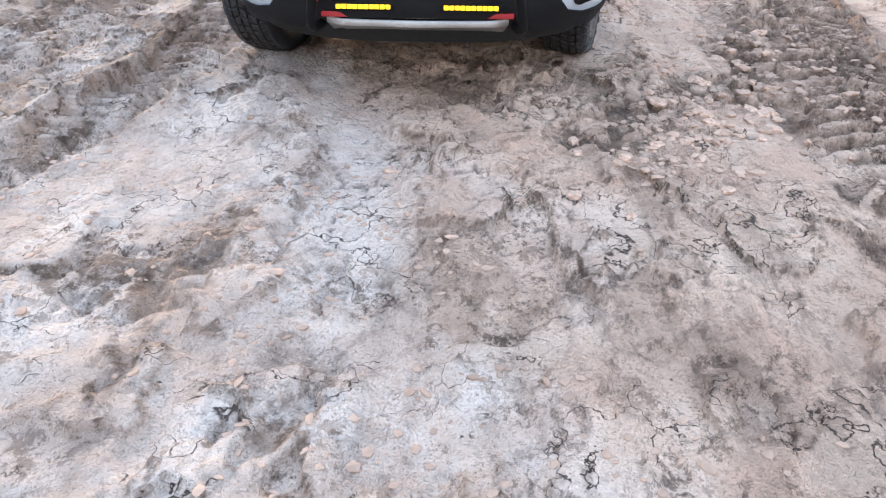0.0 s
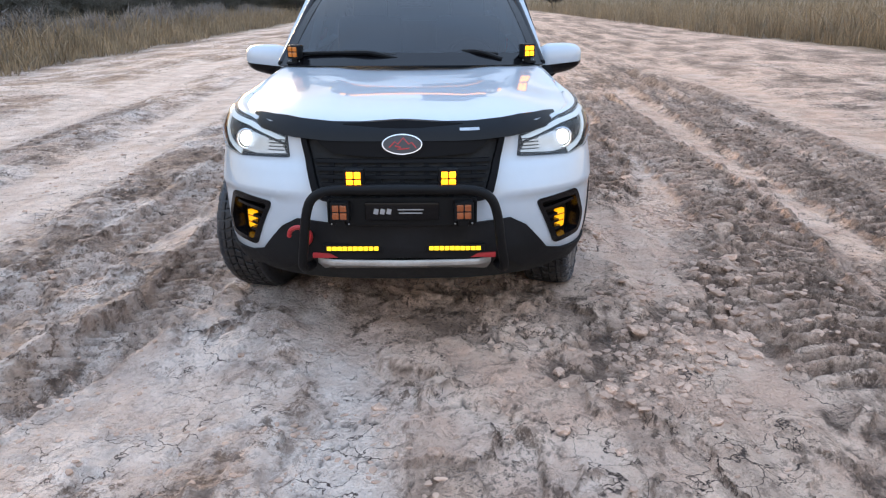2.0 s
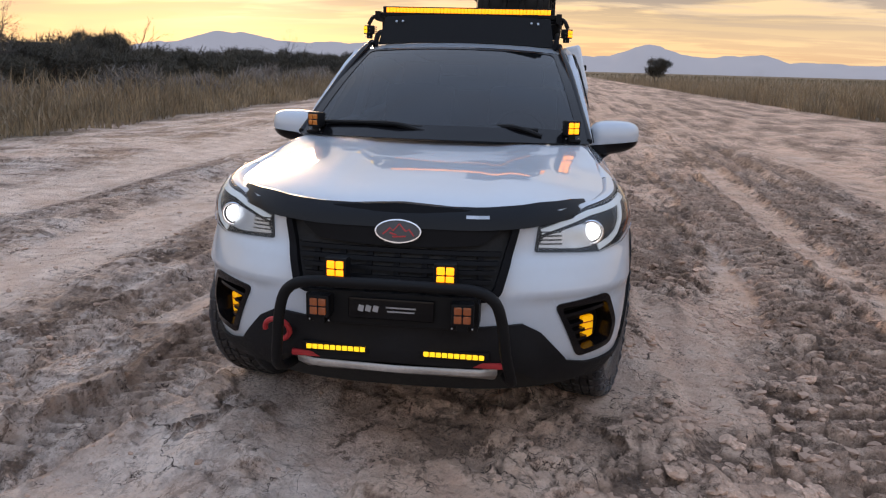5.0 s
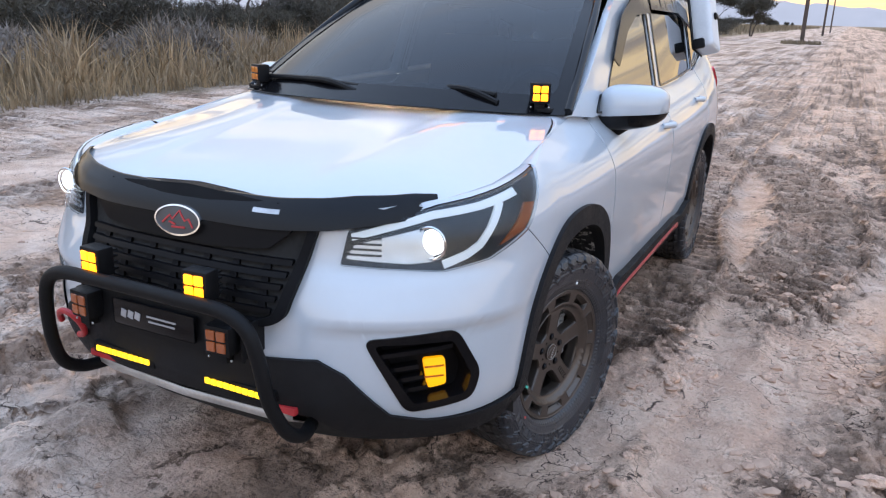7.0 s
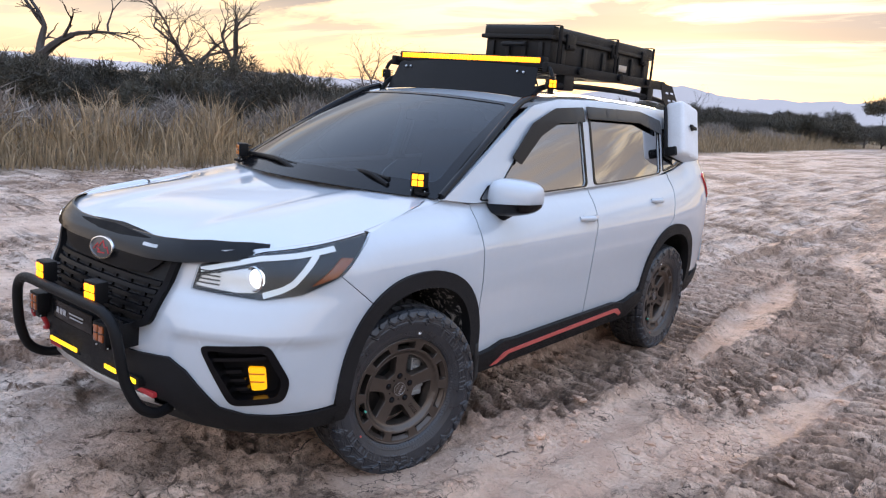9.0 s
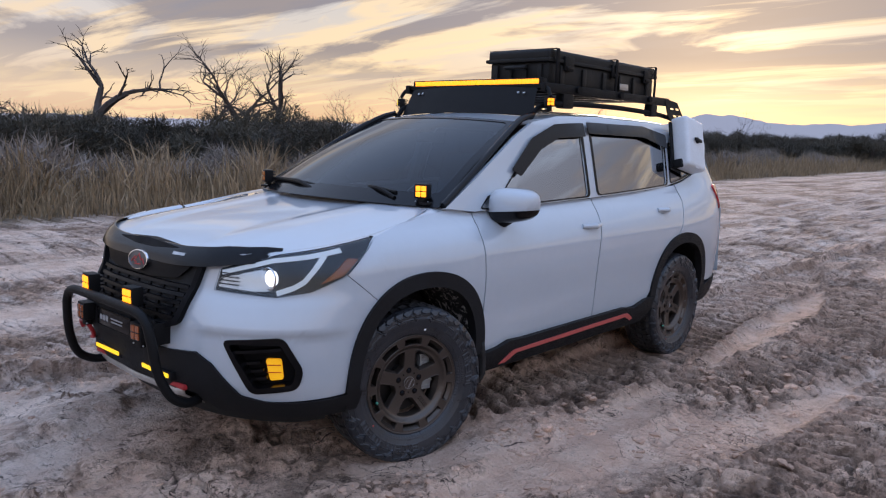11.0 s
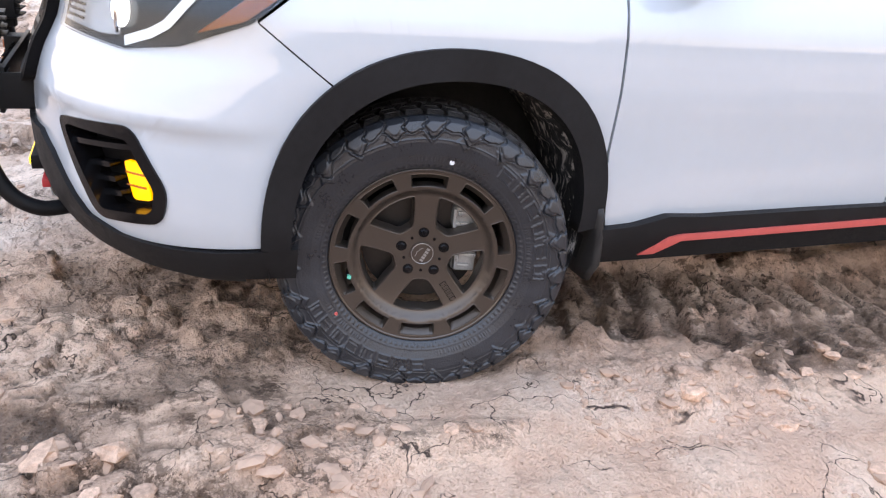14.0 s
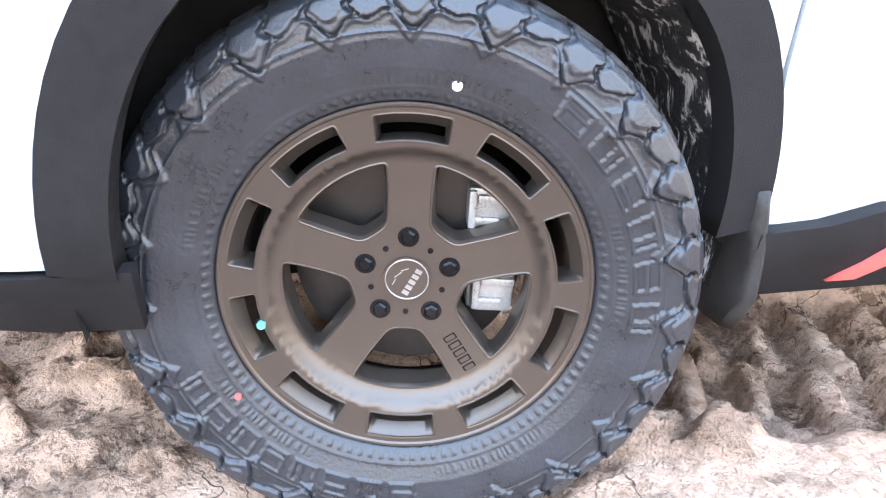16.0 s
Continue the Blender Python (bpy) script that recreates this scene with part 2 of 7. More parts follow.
def curve(*pairs):
    """A smooth function through a few pairs, without overshoot."""
    xs, ys = np.array([p[0] for p in pairs], float), np.array([p[1] for p in pairs], float)
    h, d = np.diff(xs), np.diff(ys) / np.diff(xs)
    m = np.zeros(len(xs))
    m[0], m[-1] = d[0], d[-1]
    for i in range(1, len(xs) - 1):
        if d[i - 1] * d[i] > 0:
            w1, w2 = 2 * h[i] + h[i - 1], h[i] + 2 * h[i - 1]
            m[i] = (w1 + w2) / (w1 / d[i - 1] + w2 / d[i])

    px, last = xs.tolist(), len(xs) - 2
    rows = [(float(xs[i]), float(1 / h[i]), float(ys[i]), float(ys[i + 1]), float(h[i] * m[i]), float(h[i] * m[i + 1])) for i in range(len(h))]
    inner = px[1:-1]
    if len(inner) > 24:
        def f(x):
            x = min(max(x, px[0]), px[-1])
            lo, hi = 0, last
            while lo < hi:
                c = (lo + hi + 1) // 2
                if px[c] <= x:
                    lo = c
                else:
                    hi = c - 1
            x0, k, y0, y1, m0, m1 = rows[lo]
            t = (x - x0) * k
            u = 1 - t
            return (1 + 2 * t) * u * u * y0 + t * u * u * m0 + t * t * (3 - 2 * t) * y1 - t * t * u * m1
        return f

    def f(x):
        if x < px[0]:
            x = px[0]
        elif x > px[-1]:
            x = px[-1]
        i = 0
        for p in inner:
            if p > x:
                break
            i += 1
        x0, k, y0, y1, m0, m1 = rows[i]
        t = (x - x0) * k
        u = 1 - t
        return (1 + 2 * t) * u * u * y0 + t * u * u * m0 + t * t * (3 - 2 * t) * y1 - t * t * u * m1
    return f


def box(bm, c, size, bev=0.0, rot=None, seg=2):
    """A bevelled box into bm."""
    r = bmesh.ops.create_cube(bm, size=1.0)
    m = Matrix.Translation(c) @ (rot.to_4x4() if rot else Matrix.Identity(4)) @ Matrix.Diagonal((*size, 1))
    bmesh.ops.transform(bm, matrix=m, verts=r["verts"])
    if bev > 0:
        es = list({e for v in r["verts"] for e in v.link_edges})
        bmesh.ops.bevel(bm, geom=es, offset=bev, segments=seg, affect="EDGES", profile=0.6)
    return bm


def rod(bm, a, b, r, n=12, r2=None, caps=True):
    a, b = Vector(a), Vector(b)
    d = b - a
    m = Matrix.Translation((a + b) / 2) @ d.to_track_quat("Z", "Y").to_matrix().to_4x4()
    bmesh.ops.create_cone(bm, cap_ends=caps, segments=n, radius1=r, radius2=r if r2 is None else r2, depth=d.length, matrix=m)
    return bm


def tube(path, r, n=14):
    """A round tube along a smooth path of points; returns verts and faces."""
    pts = [Vector(p) for p in path]
    fine = []
    for i in range(len(pts) - 1):
        p0, p1, p2, p3 = pts[max(i - 1, 0)], pts[i], pts[i + 1], pts[min(i + 2, len(pts) - 1)]
        for k in range(8):
            t = k / 8
            fine.append(0.5 * ((2 * p1) + (p2 - p0) * t + (2 * p0 - 5 * p1 + 4 * p2 - p3) * t * t + (3 * p1 - p0 - 3 * p2 + p3) * t ** 3))
    fine.append(pts[-1])
    verts, faces = [], []
    side = None
    for i, p in enumerate(fine):
        d = (fine[min(i + 1, len(fine) - 1)] - fine[max(i - 1, 0)]).normalized()
        if side is None:
            side = d.orthogonal().normalized()
        side = (side - d * side.dot(d)).normalized()
        other = d.cross(side)
        rr = r(i / (len(fine) - 1)) if callable(r) else r
        for k in range(n):
            a = 2 * math.pi * k / n
            verts.append(p + (side * math.cos(a) + other * math.sin(a)) * rr)
    for i in range(len(fine) - 1):
        for k in range(n):
            faces.append((i * n + k, i * n + (k + 1) % n, (i + 1) * n + (k + 1) % n, (i + 1) * n + k))
    faces.append(tuple(range(n))[::-1])
    faces.append(tuple(range((len(fine) - 1) * n, len(fine) * n)))
    return verts, faces


def rounded(poly, r, n=4):
    """A polygon with its corners rounded by r."""
    out_pts = []
    k = len(poly)
    for i in range(k):
        p, a, b = Vector(poly[i][:2]), Vector(poly[i - 1][:2]), Vector(poly[(i + 1) % k][:2])
        la, lb = (a - p).length, (b - p).length
        q = min(r, la * 0.45, lb * 0.45)
        s, e = p + (a - p) * (q / la), p + (b - p) * (q / lb)
        for j in range(n + 1):
            t = j / n
            out_pts.append(tuple(s * (1 - t) ** 2 + p * 2 * t * (1 - t) + e * t * t))
    return out_pts


def dense(poly, step):
    res = []
    for i in range(len(poly)):
        a, b = Vector(poly[i][:2]), Vector(poly[(i + 1) % len(poly)][:2])
        n = max(1, int((b - a).length / step + 0.5))
        res += [tuple(a + (b - a) * (j / n)) for j in range(n)]
    return res


def skin(name, outline, f, material, parent, off=0.0, depth=0.01, cell=0.04, holes=(), label="", edge=0.004, step=0.02):
    """A panel of the given outline laid on the surface f(u, v, off), with thickness, holes and a rounded rim."""
    bm = bmesh.new()
    edges = []
    for loop in (outline, *holes):
        vs = [bm.verts.new((u, v, 0)) for u, v in dense(loop, step)]
        edges += [bm.edges.new((vs[i], vs[(i + 1) % len(vs)])) for i in range(len(vs))]
    bmesh.ops.triangle_fill(bm, use_beauty=True, use_dissolve=False, edges=edges)
    us, vs2 = [p[0] for p in outline], [p[1] for p in outline]
    for axis, lo, hi in ((0, min(us), max(us)), (1, min(vs2), max(vs2))):
        n = int((hi - lo) / cell)
        for k in range(1, n + 1):
            co, no = [0, 0, 0], [0, 0, 0]
            co[axis], no[axis] = lo + (hi - lo) * k / (n + 1), 1
            bmesh.ops.bisect_plane(bm, geom=bm.verts[:] + bm.edges[:] + bm.faces[:], dist=1e-6, plane_co=co, plane_no=no)
    bm.normal_update()
    for face in bm.faces:
        if face.normal.z < 0:
            face.normal_flip()
    bm.verts.index_update()
    uv = [(v.co.x, v.co.y) for v in bm.verts]
    tris = [[v.index for v in face.verts] for face in bm.faces]
    rim = [(e.link_loops[0].vert.index, e.link_loops[0].link_loop_next.vert.index) for e in bm.edges if len(e.link_faces) == 1]
    bm.free()
    verts = [f(u, v, off) for u, v in uv]
    h = 0.004
    normals = []
    for u, v in uv:
        a = Vector(f(u + h, v, off)) - Vector(f(u - h, v, off))
        b = Vector(f(u, v + h, off)) - Vector(f(u, v - h, off))
        normals.append(a.cross(b).normalized())
    # which way the outline turns on the surface decides the side of the faces
    probe, away = Vector(f(*uv[0], off)), Vector(f(*uv[0], off + 0.01))
    flip = normals[0].dot(away - probe) < 0
    if flip:
        normals = [-n for n in normals]
        tris = [t[::-1] for t in tris]
        rim = [(b, a) for a, b in rim]
    count = len(verts)
    ring = {}
    for a, b in rim:
        for i in (a, b):
            if i not in ring:
                ring[i] = (len(verts), len(verts) + 1)
                verts.append(verts[i])
                verts.append(f(*uv[i], off - depth))
                normals += [None, None]
    for a, b in rim:
        (a0, a1), (b0, b1) = ring[a], ring[b]
        tris.append([b0, a0, a1, b1])
        sn = (Vector(verts[a0]) - Vector(verts[b0])).cross(Vector(verts[a1]) - Vector(verts[a0]))
        for i in (a0, a1, b0, b1):
            normals[i] = sn.normalized() if normals[i] is None else (normals[i] + sn.normalized()).normalized()
    me = bpy.data.meshes.new(name)
    me.from_pydata([tuple(v) for v in verts], [], tris)
    me.materials.append(material)
    me.polygons.foreach_set("use_smooth", [True] * len(me.polygons))
    me.normals_split_custom_set_from_vertices([tuple(n) if n and n.length > 0.1 else (0, 0, 1) for n in normals])
    ob = new(name, me)
    ob.parent = parent
    if label:
        tagged(ob, label)
    return ob




# ---------------------------------------------------------------- the car: surfaces
# x to the car's left, y towards its rear, front axle at y = 0
PLAN = ((0.0, -0.905), (0.22, -0.897), (0.40, -0.868), (0.55, -0.815), (0.67, -0.742), (0.765, -0.655), (0.825, -0.555), (0.862, -0.43), (0.885, -0.22),
        (0.897, 0.2), (0.902, 0.9), (0.902, 1.7), (0.900, 2.4), (0.888, 2.85), (0.855, 3.18), (0.79, 3.39), (0.65, 3.52), (0.42, 3.58), (0.0, 3.60))
_s = [0.0]
for p, q in zip(PLAN, PLAN[1:]):
    _s.append(_s[-1] + math.hypot(q[0] - p[0], q[1] - p[1]))
plan_x = curve(*[(s, p[0]) for s, p in zip(_s, PLAN)])
plan_y = curve(*[(s, p[1]) for s, p in zip(_s, PLAN)])
S_END = _s[-1]
belt = curve((0.3, 1.115), (0.5, 1.122), (1.5, 1.155), (2.4, 1.195), (2.75, 1.24), (3.05, 1.31), (3.4, 1.36))
in_front = curve((0.25, 0.16), (0.33, 0.09), (0.42, 0.03), (0.50, 0.006), (0.60, 0.0), (0.70, 0.004), (0.80, 0.030), (0.86, 0.058), (0.95, 0.080), (1.02, 0.125), (1.08, 0.19), (1.2, 0.34))
in_side = curve((0.25, 0.12), (0.33, 0.075), (0.42, 0.034), (0.52, 0.020), (0.66, 0.010), (0.82, 0.0), (0.93, 0.004), (0.99, 0.026), (1.05, 0.072), (1.10, 0.134), (1.16, 0.185), (1.3, 0.34))
in_rear = curve((0.25, 0.14), (0.35, 0.06), (0.45, 0.01), (0.70, 0.0), (0.85, 0.02), (1.05, 0.05), (1.2, 0.09), (1.4, 0.16))
w_front = curve((0.0, 1.0), (0.55, 1.0), (1.35, 0.0), (6.0, 0.0))
w_rear = curve((0.0, 0.0), (S_END - 1.0, 0.0), (S_END - 0.35, 1.0), (S_END, 1.0))


def wrap(s, z, off=0.0):
    """The car's skin round its sides: s runs from the nose's middle along the left side to the tail (negative: the right side)."""
    sg, a = (-1 if s < 0 else 1), abs(s)
    h = 0.002
    x, y = plan_x(a), plan_y(a)
    a0, a1 = max(a - h, 0), min(a + h, S_END)
    tx, ty = plan_x(a1) - plan_x(a0), plan_y(a1) - plan_y(a0)
    ln = math.hypot(tx, ty) or 1
    nxx, nyy = ty / ln, -tx / ln
    wf, wr = w_front(a), w_rear(a)
    zs = z
    if z > 0.93 and y > 0.3:
        zs = 0.93 + (z - 0.93) * (0.185 / (belt(y) - 0.93))
    inset = in_front(z) * wf + in_rear(z) * wr + in_side(zs) * (1 - wf - wr)
    # the bumper's corner is creased above the fog lamp
    if 0.40 < a < 1.15 and 0.69 < z < 0.85:
        inset -= 0.013 * min(1, (a - 0.40) / 0.12, (1.15 - a) / 0.20) * max(0, min((z - 0.69) / 0.03, (0.85 - z) / 0.13))
    d = off - inset
    if a < 0.05:
        nxx, nyy = nxx * a / 0.05, nyy
    return Vector((sg * (x + nxx * d), y + nyy * d, z))


_tab = [(_k * S_END / 900) for _k in range(901)]


def locate(x, y, z):
    """The s of the skin nearest to a place."""
    def far_off(s):
        p = wrap(s, z)
        return (p.x - abs(x)) ** 2 + (p.y - y) ** 2
    best = min(_tab, key=far_off)
    return best if x >= 0 else -best


def side_s(y, z=0.7):
    return min(_tab[200:850], key=lambda s: abs(plan_y(s) - y))


hood_mid = curve((-0.90, 0.90), (-0.84, 0.965), (-0.78, 1.005), (-0.68, 1.035), (-0.5, 1.068), (-0.228, 1.105), (0.0, 1.132), (0.3, 1.165), (0.6, 1.19))
hood_drop = curve((-0.9, 0.05), (-0.6, 0.052), (-0.228, 0.050), (0.1, 0.028), (0.3, 0.012), (0.6, 0.012))


def hood(x, y, off=0.0):
    a = abs(x) / 0.76
    z = hood_mid(y)
    z -= hood_drop(y) * a ** 2.4
    crease = 0.010 / (1 + math.exp(-(abs(x) - (0.30 + 0.10 * (y + 0.8) * 0.4)) / 0.018)) * max(0.0, min(1.0, (0.66 - abs(x)) / 0.2))
    z += crease * max(0.0, min(1.0, (y + 0.8) / 0.3))
    return Vector((x, y, z + off))


def house_x(y, z):
    x = 0.778 - 0.275 * (z - belt(y)) - 0.06 * max(0.0, z - 1.5) - 0.9 * max(0.0, z - 1.585) ** 1.2
    if y > 1.7:
        x -= 0.045 * (y - 1.7) ** 2
    if y < 0.6:
        x -= 0.10 * (0.6 - y) ** 1.5
    return x


def house(y, z, off=0.0):
    return Vector((house_x(y, z) + off, y, z + 0.25 * off))


def house_r(y, z, off=0.0):
    p = house(y, z, off)
    return Vector((-p.x, p.y, p.z))


roof_mid = curve((0.95, 1.575), (1.1, 1.612), (1.4, 1.655), (1.9, 1.682), (2.5, 1.672), (3.1, 1.628), (3.42, 1.585))


def roof(x, y, off=0.0):
    a = abs(x) / 0.62
    z = roof_mid(y) - 0.035 * a ** 2.2 - 0.06 * max(0, a - 0.86) ** 1.2
    return Vector((x, y, z + off))


def screen(u, v, off=0.0):
    """The windscreen: u across from -1 to 1, v from its foot to its head."""
    foot = Vector((0.715 * u, 0.285 - 0.20 * (1 - u * u), 1.165 + 0.012 * (1 - u * u)))
    head = Vector((0.565 * u, 1.085 - 0.075 * (1 - u * u), 1.585 + 0.022 * (1 - u * u)))
    p = foot.lerp(head, v)
    bow = math.sin(math.pi * v) * 0.018
    nrm = Vector((0.15 * u, -0.46, 0.85)).normalized()
    return p + nrm * (bow + off)


car = tagged(new("car"), "white compact SUV with bull bar, roof rack and black cladding", "car")


def both(name, outline, f_l, f_r, material, parent=car, **kw):
    skin(name, outline, f_l, material, parent, **kw)
    skin(name, outline, f_r, material, parent, **kw)


def wrap_r(s, z, off=0.0):
    p = wrap(s, z, off)
    return Vector((-p.x, p.y, p.z))


# arches: centre along the skin, height, outer and inner radius of the cladding
def arc(cy, r, a0, a1, n=26, cz=0.447):
    c, pts = side_s(cy), []
    for k in range(n + 1):
        a = radians(a0 + (a1 - a0) * k / n)
        q = r * (1 + 0.045 * math.sin(2 * a) ** 2)
        pts.append((c + q * math.cos(a), cz + q * math.sin(a)))
    return pts


FA, RA = 0.035, 2.50
ARCH_R, ARCH_I = 0.445, 0.376
sF, sR = side_s(FA), side_s(RA)

# inner shell that closes the gaps
fog_pts = [(0.560, -0.805, 0.672), (0.775, -0.680, 0.692), (0.800, -0.60, 0.560), (0.788, -0.617, 0.485), (0.655, -0.739, 0.462)]
fog_uv = [(locate(*p), p[2]) for p in fog_pts]
fog_span = (fog_uv[0][0] - 0.03, fog_uv[2][0] + 0.04)
bm_v, bm_f = [], []
cols = [(-S_END + 0.02) + (2 * S_END - 0.04) * k / 240 for k in range(241)]
hts = [0.30, 0.40, 0.5, 0.6, 0.7, 0.8, 0.88, 0.93]
for s in cols:
    for z in hts:
        bm_v.append(wrap(s, z, -0.035))
for i in range(240):
    for k in range(len(hts) - 1):
        sc = (abs(cols[i]) + abs(cols[i + 1])) / 2
        zc = (hts[k] + hts[k + 1]) / 2
        if min(math.hypot(sc - sF, zc - 0.44), math.hypot(sc - sR, zc - 0.44)) < ARCH_R + 0.03:
            continue
        if 0.40 < zc < 0.75 and fog_span[0] < sc < fog_span[1]:
            continue
        a = i * len(hts) + k
        bm_f.append((a, a + len(hts), a + len(hts) + 1, a + 1))
mesh_part("inner_shell", bm_v, bm_f, UNDER, car)

bm = bmesh.new()
box(bm, (0, 1.45, 0.38), (1.30, 3.7, 0.14), 0.05)
part("underbody", bm, UNDER, car)
# wheel wells
for cy in (0.02, RA):
    for sx in (-1, 1):
        v, f = [], []
        for k in range(25):
            a = radians(-14 + 208 * k / 24)
            for xx in (0.83, 0.70, 0.52):
                v.append((sx * xx, cy + 0.015 + 0.43 * math.cos(a), 0.44 + 0.43 * math.sin(a)))
        for k in range(24):
            for j in range(2):
                f.append((k * 3 + j, k * 3 + j + 1, k * 3 + j + 4, k * 3 + j + 3))
        n0 = len(v)
        v += [(sx * 0.52, cy, 0.44)]
        for k in range(24):
            f.append((k * 3 + 2, (k + 1) * 3 + 2, n0))
        mesh_part("wheel_well_liner", v, f, UNDER, car)

# ---- painted panels
hl_pts = [(0.472, -0.768, 0.858), (0.490, -0.768, 0.945), (0.655, -0.60, 1.005), (0.768, -0.232, 1.060), (0.800, -0.33, 0.985), (0.812, -0.415, 0.922), (0.782, -0.548, 0.868), (0.69, -0.635, 0.846), (0.62, -0.69, 0.850)]
hl_uv = [(locate(*p), p[2]) for p in hl_pts]


def grow(poly, d):
    c = sum((Vector(p) for p in poly), Vector((0, 0))) / len(poly)
    return [tuple(Vector(p) + (Vector(p) - c).normalized() * d) for p in poly]


sLip = locate(0.838, -0.385, 0.43)
# the bumper skin, from one arch to the other
right_side = [(0.0, 0.44), (locate(0.6, -0.8, 0.45), 0.43), (locate(0.75, -0.62, 0.45), 0.428), (sLip, 0.432)]
arch_front = [p for p in arc(FA, ARCH_R - 0.03, 180, 128.6, 14) if p[1] > 0.435]
tip = hl_uv[5]
right_side += arch_front + [(tip[0] + 0.012, tip[1] + 0.002)]
top_edge = [(tip[0] + 0.012, 0.99), (locate(0.66, -0.66, 0.99), 0.995), (locate(0.5, -0.75, 0.99), 0.99), (0.25, 1.0)]
half = right_side + top_edge
outline = half + [(-u, v) for u, v in half[::-1] if u > 0.001]
hole_l = rounded(fog_uv, 0.03)
skin("front_bumper", outline, wrap, PAINT, car, 0.0, 0.012, 0.035, holes=(hole_l, [(-u, v) for u, v in hole_l]))

front_gap = curve((0.44, 0.497), (0.5, 0.478), (0.65, 0.458), (1.0, 0.450), (1.12, 0.492))
door_f = lambda z: side_s(front_gap(z))
mid_gap = curve((0.44, 1.495), (0.8, 1.490), (1.0, 1.530), (1.16, 1.575))
door_m = lambda z: side_s(mid_gap(z))
GAP = 0.004
a_pts = [p for p in arc(FA, ARCH_R - 0.03, 128.1, 2, 28)]
fender = [(tip[0] + 0.0155, tip[1] + 0.003)] + a_pts + [(door_f(0.447) - GAP, 0.447)] + [(door_f(z) - GAP, z) for z in (0.5, 0.58, 0.65, 0.8, 0.95, 1.03, 1.08, 1.118)]
fender += [(side_s(0.36), 1.145), (side_s(0.20), 1.125), (side_s(0.0), 1.098), (side_s(-0.215), 1.058), (hl_uv[4][0] + 0.012, hl_uv[4][1])]
both("front_fender", fender, wrap, wrap_r, PAINT, off=0.0, depth=0.012, cell=0.04)
fd = [(door_f(0.445) + GAP, 0.445)] + [(door_m(z) - GAP, z) for z in (0.452, 0.65, 0.8, 0.9, 1.0, 1.08, 1.153)] + [(side_s(1.0), 1.138)] + [(door_f(z) + GAP, z) for z in (1.12, 1.08, 1.03, 0.95, 0.8, 0.65, 0.58, 0.5)]
doors = []
for f_side, lab in ((wrap, "left"), (wrap_r, "right")):
    doors.append(skin("front_door", fd, f_side, PAINT, car, 0.0, 0.012, 0.05))
ra_pts = [p for p in arc(RA, ARCH_R - 0.03, 168, 112, 14)]
rd = [(door_m(0.452) + GAP, 0.452)] + [(side_s(2.00), 0.468)] + ra_pts[1:] + [(side_s(2.44), 0.92), (side_s(2.54), 1.10), (side_s(2.57), 1.207), (side_s(2.2), 1.184)] + [(door_m(z) + GAP, z) for z in (1.155, 1.08, 1.0, 0.9, 0.8, 0.65)]
for f_side in (wrap, wrap_r):
    doors.append(skin("rear_door", rd, f_side, PAINT, car, 0.0, 0.012, 0.05))
qp = [p for p in arc(RA, ARCH_R - 0.03, 110, 8, 22)] + [(side_s(2.96), 0.50), (S_END - 0.62, 0.47), (S_END - 0.05, 0.47), (S_END - 0.05, 1.0), (S_END - 0.45, 1.02), (S_END - 0.52, 1.30), (side_s(3.25), 1.375), (side_s(3.05), 1.31), (side_s(2.72), 1.232), (side_s(2.585), 1.211), (side_s(2.555), 1.10), (side_s(2.455), 0.92)]
both("rear_quarter_panel", qp, wrap, wrap_r, PAINT, off=0.0, depth=0.012, cell=0.05)

hood_half = [(0.0, -0.818), (0.26, -0.808), (0.42, -0.785), (0.565, -0.715), (0.68, -0.575), (0.737, -0.41), (0.760, -0.22), (0.753, 0.0), (0.722, 0.17), (0.670, 0.292), (0.52, 0.215), (0.30, 0.150), (0.0, 0.115)]
skin("hood", hood_half + [(-x, y) for x, y in hood_half[::-1] if x > 0.001], hood, PAINT, car, 0.0, 0.016, 0.04)
# painted flank between the hood's edge and the lamp below it
lamp_top = [Vector(hl_uv[1]), Vector(hl_uv[1]).lerp(Vector(hl_uv[2]), 0.5), Vector(hl_uv[2]), Vector(hl_uv[2]).lerp(Vector(hl_uv[3]), 0.5), Vector(hl_uv[3])]
hood_rim = [Vector((0.47, -0.765)), Vector((0.57, -0.708)), Vector((0.675, -0.575)), Vector((0.733, -0.41)), Vector((0.757, -0.225))]
for sg in (1, -1):
    v, f = [], []
    for k in range(17):
        t = k / 4
        i, q = min(int(t), 3), t - min(int(t), 3)
        su, hr = lamp_top[i].lerp(lamp_top[i + 1], q), hood_rim[i].lerp(hood_rim[i + 1], q)
        low_p, top_p = wrap(su.x, su.y + 0.002, -0.001), hood(hr.x, hr.y, -0.002)
        for j in range(4):
            p = low_p.lerp(top_p, j / 3)
            v.append((sg * p.x, p.y, p.z + 0.006 * math.sin(math.pi * j / 3)))
    for k in range(16):
        for j in range(3):
            f.append((k * 4 + j, k * 4 + 4 + j, k * 4 + 5 + j, k * 4 + 1 + j)[::sg])
    mesh_part("hood_flank", v, f, PAINT, car)
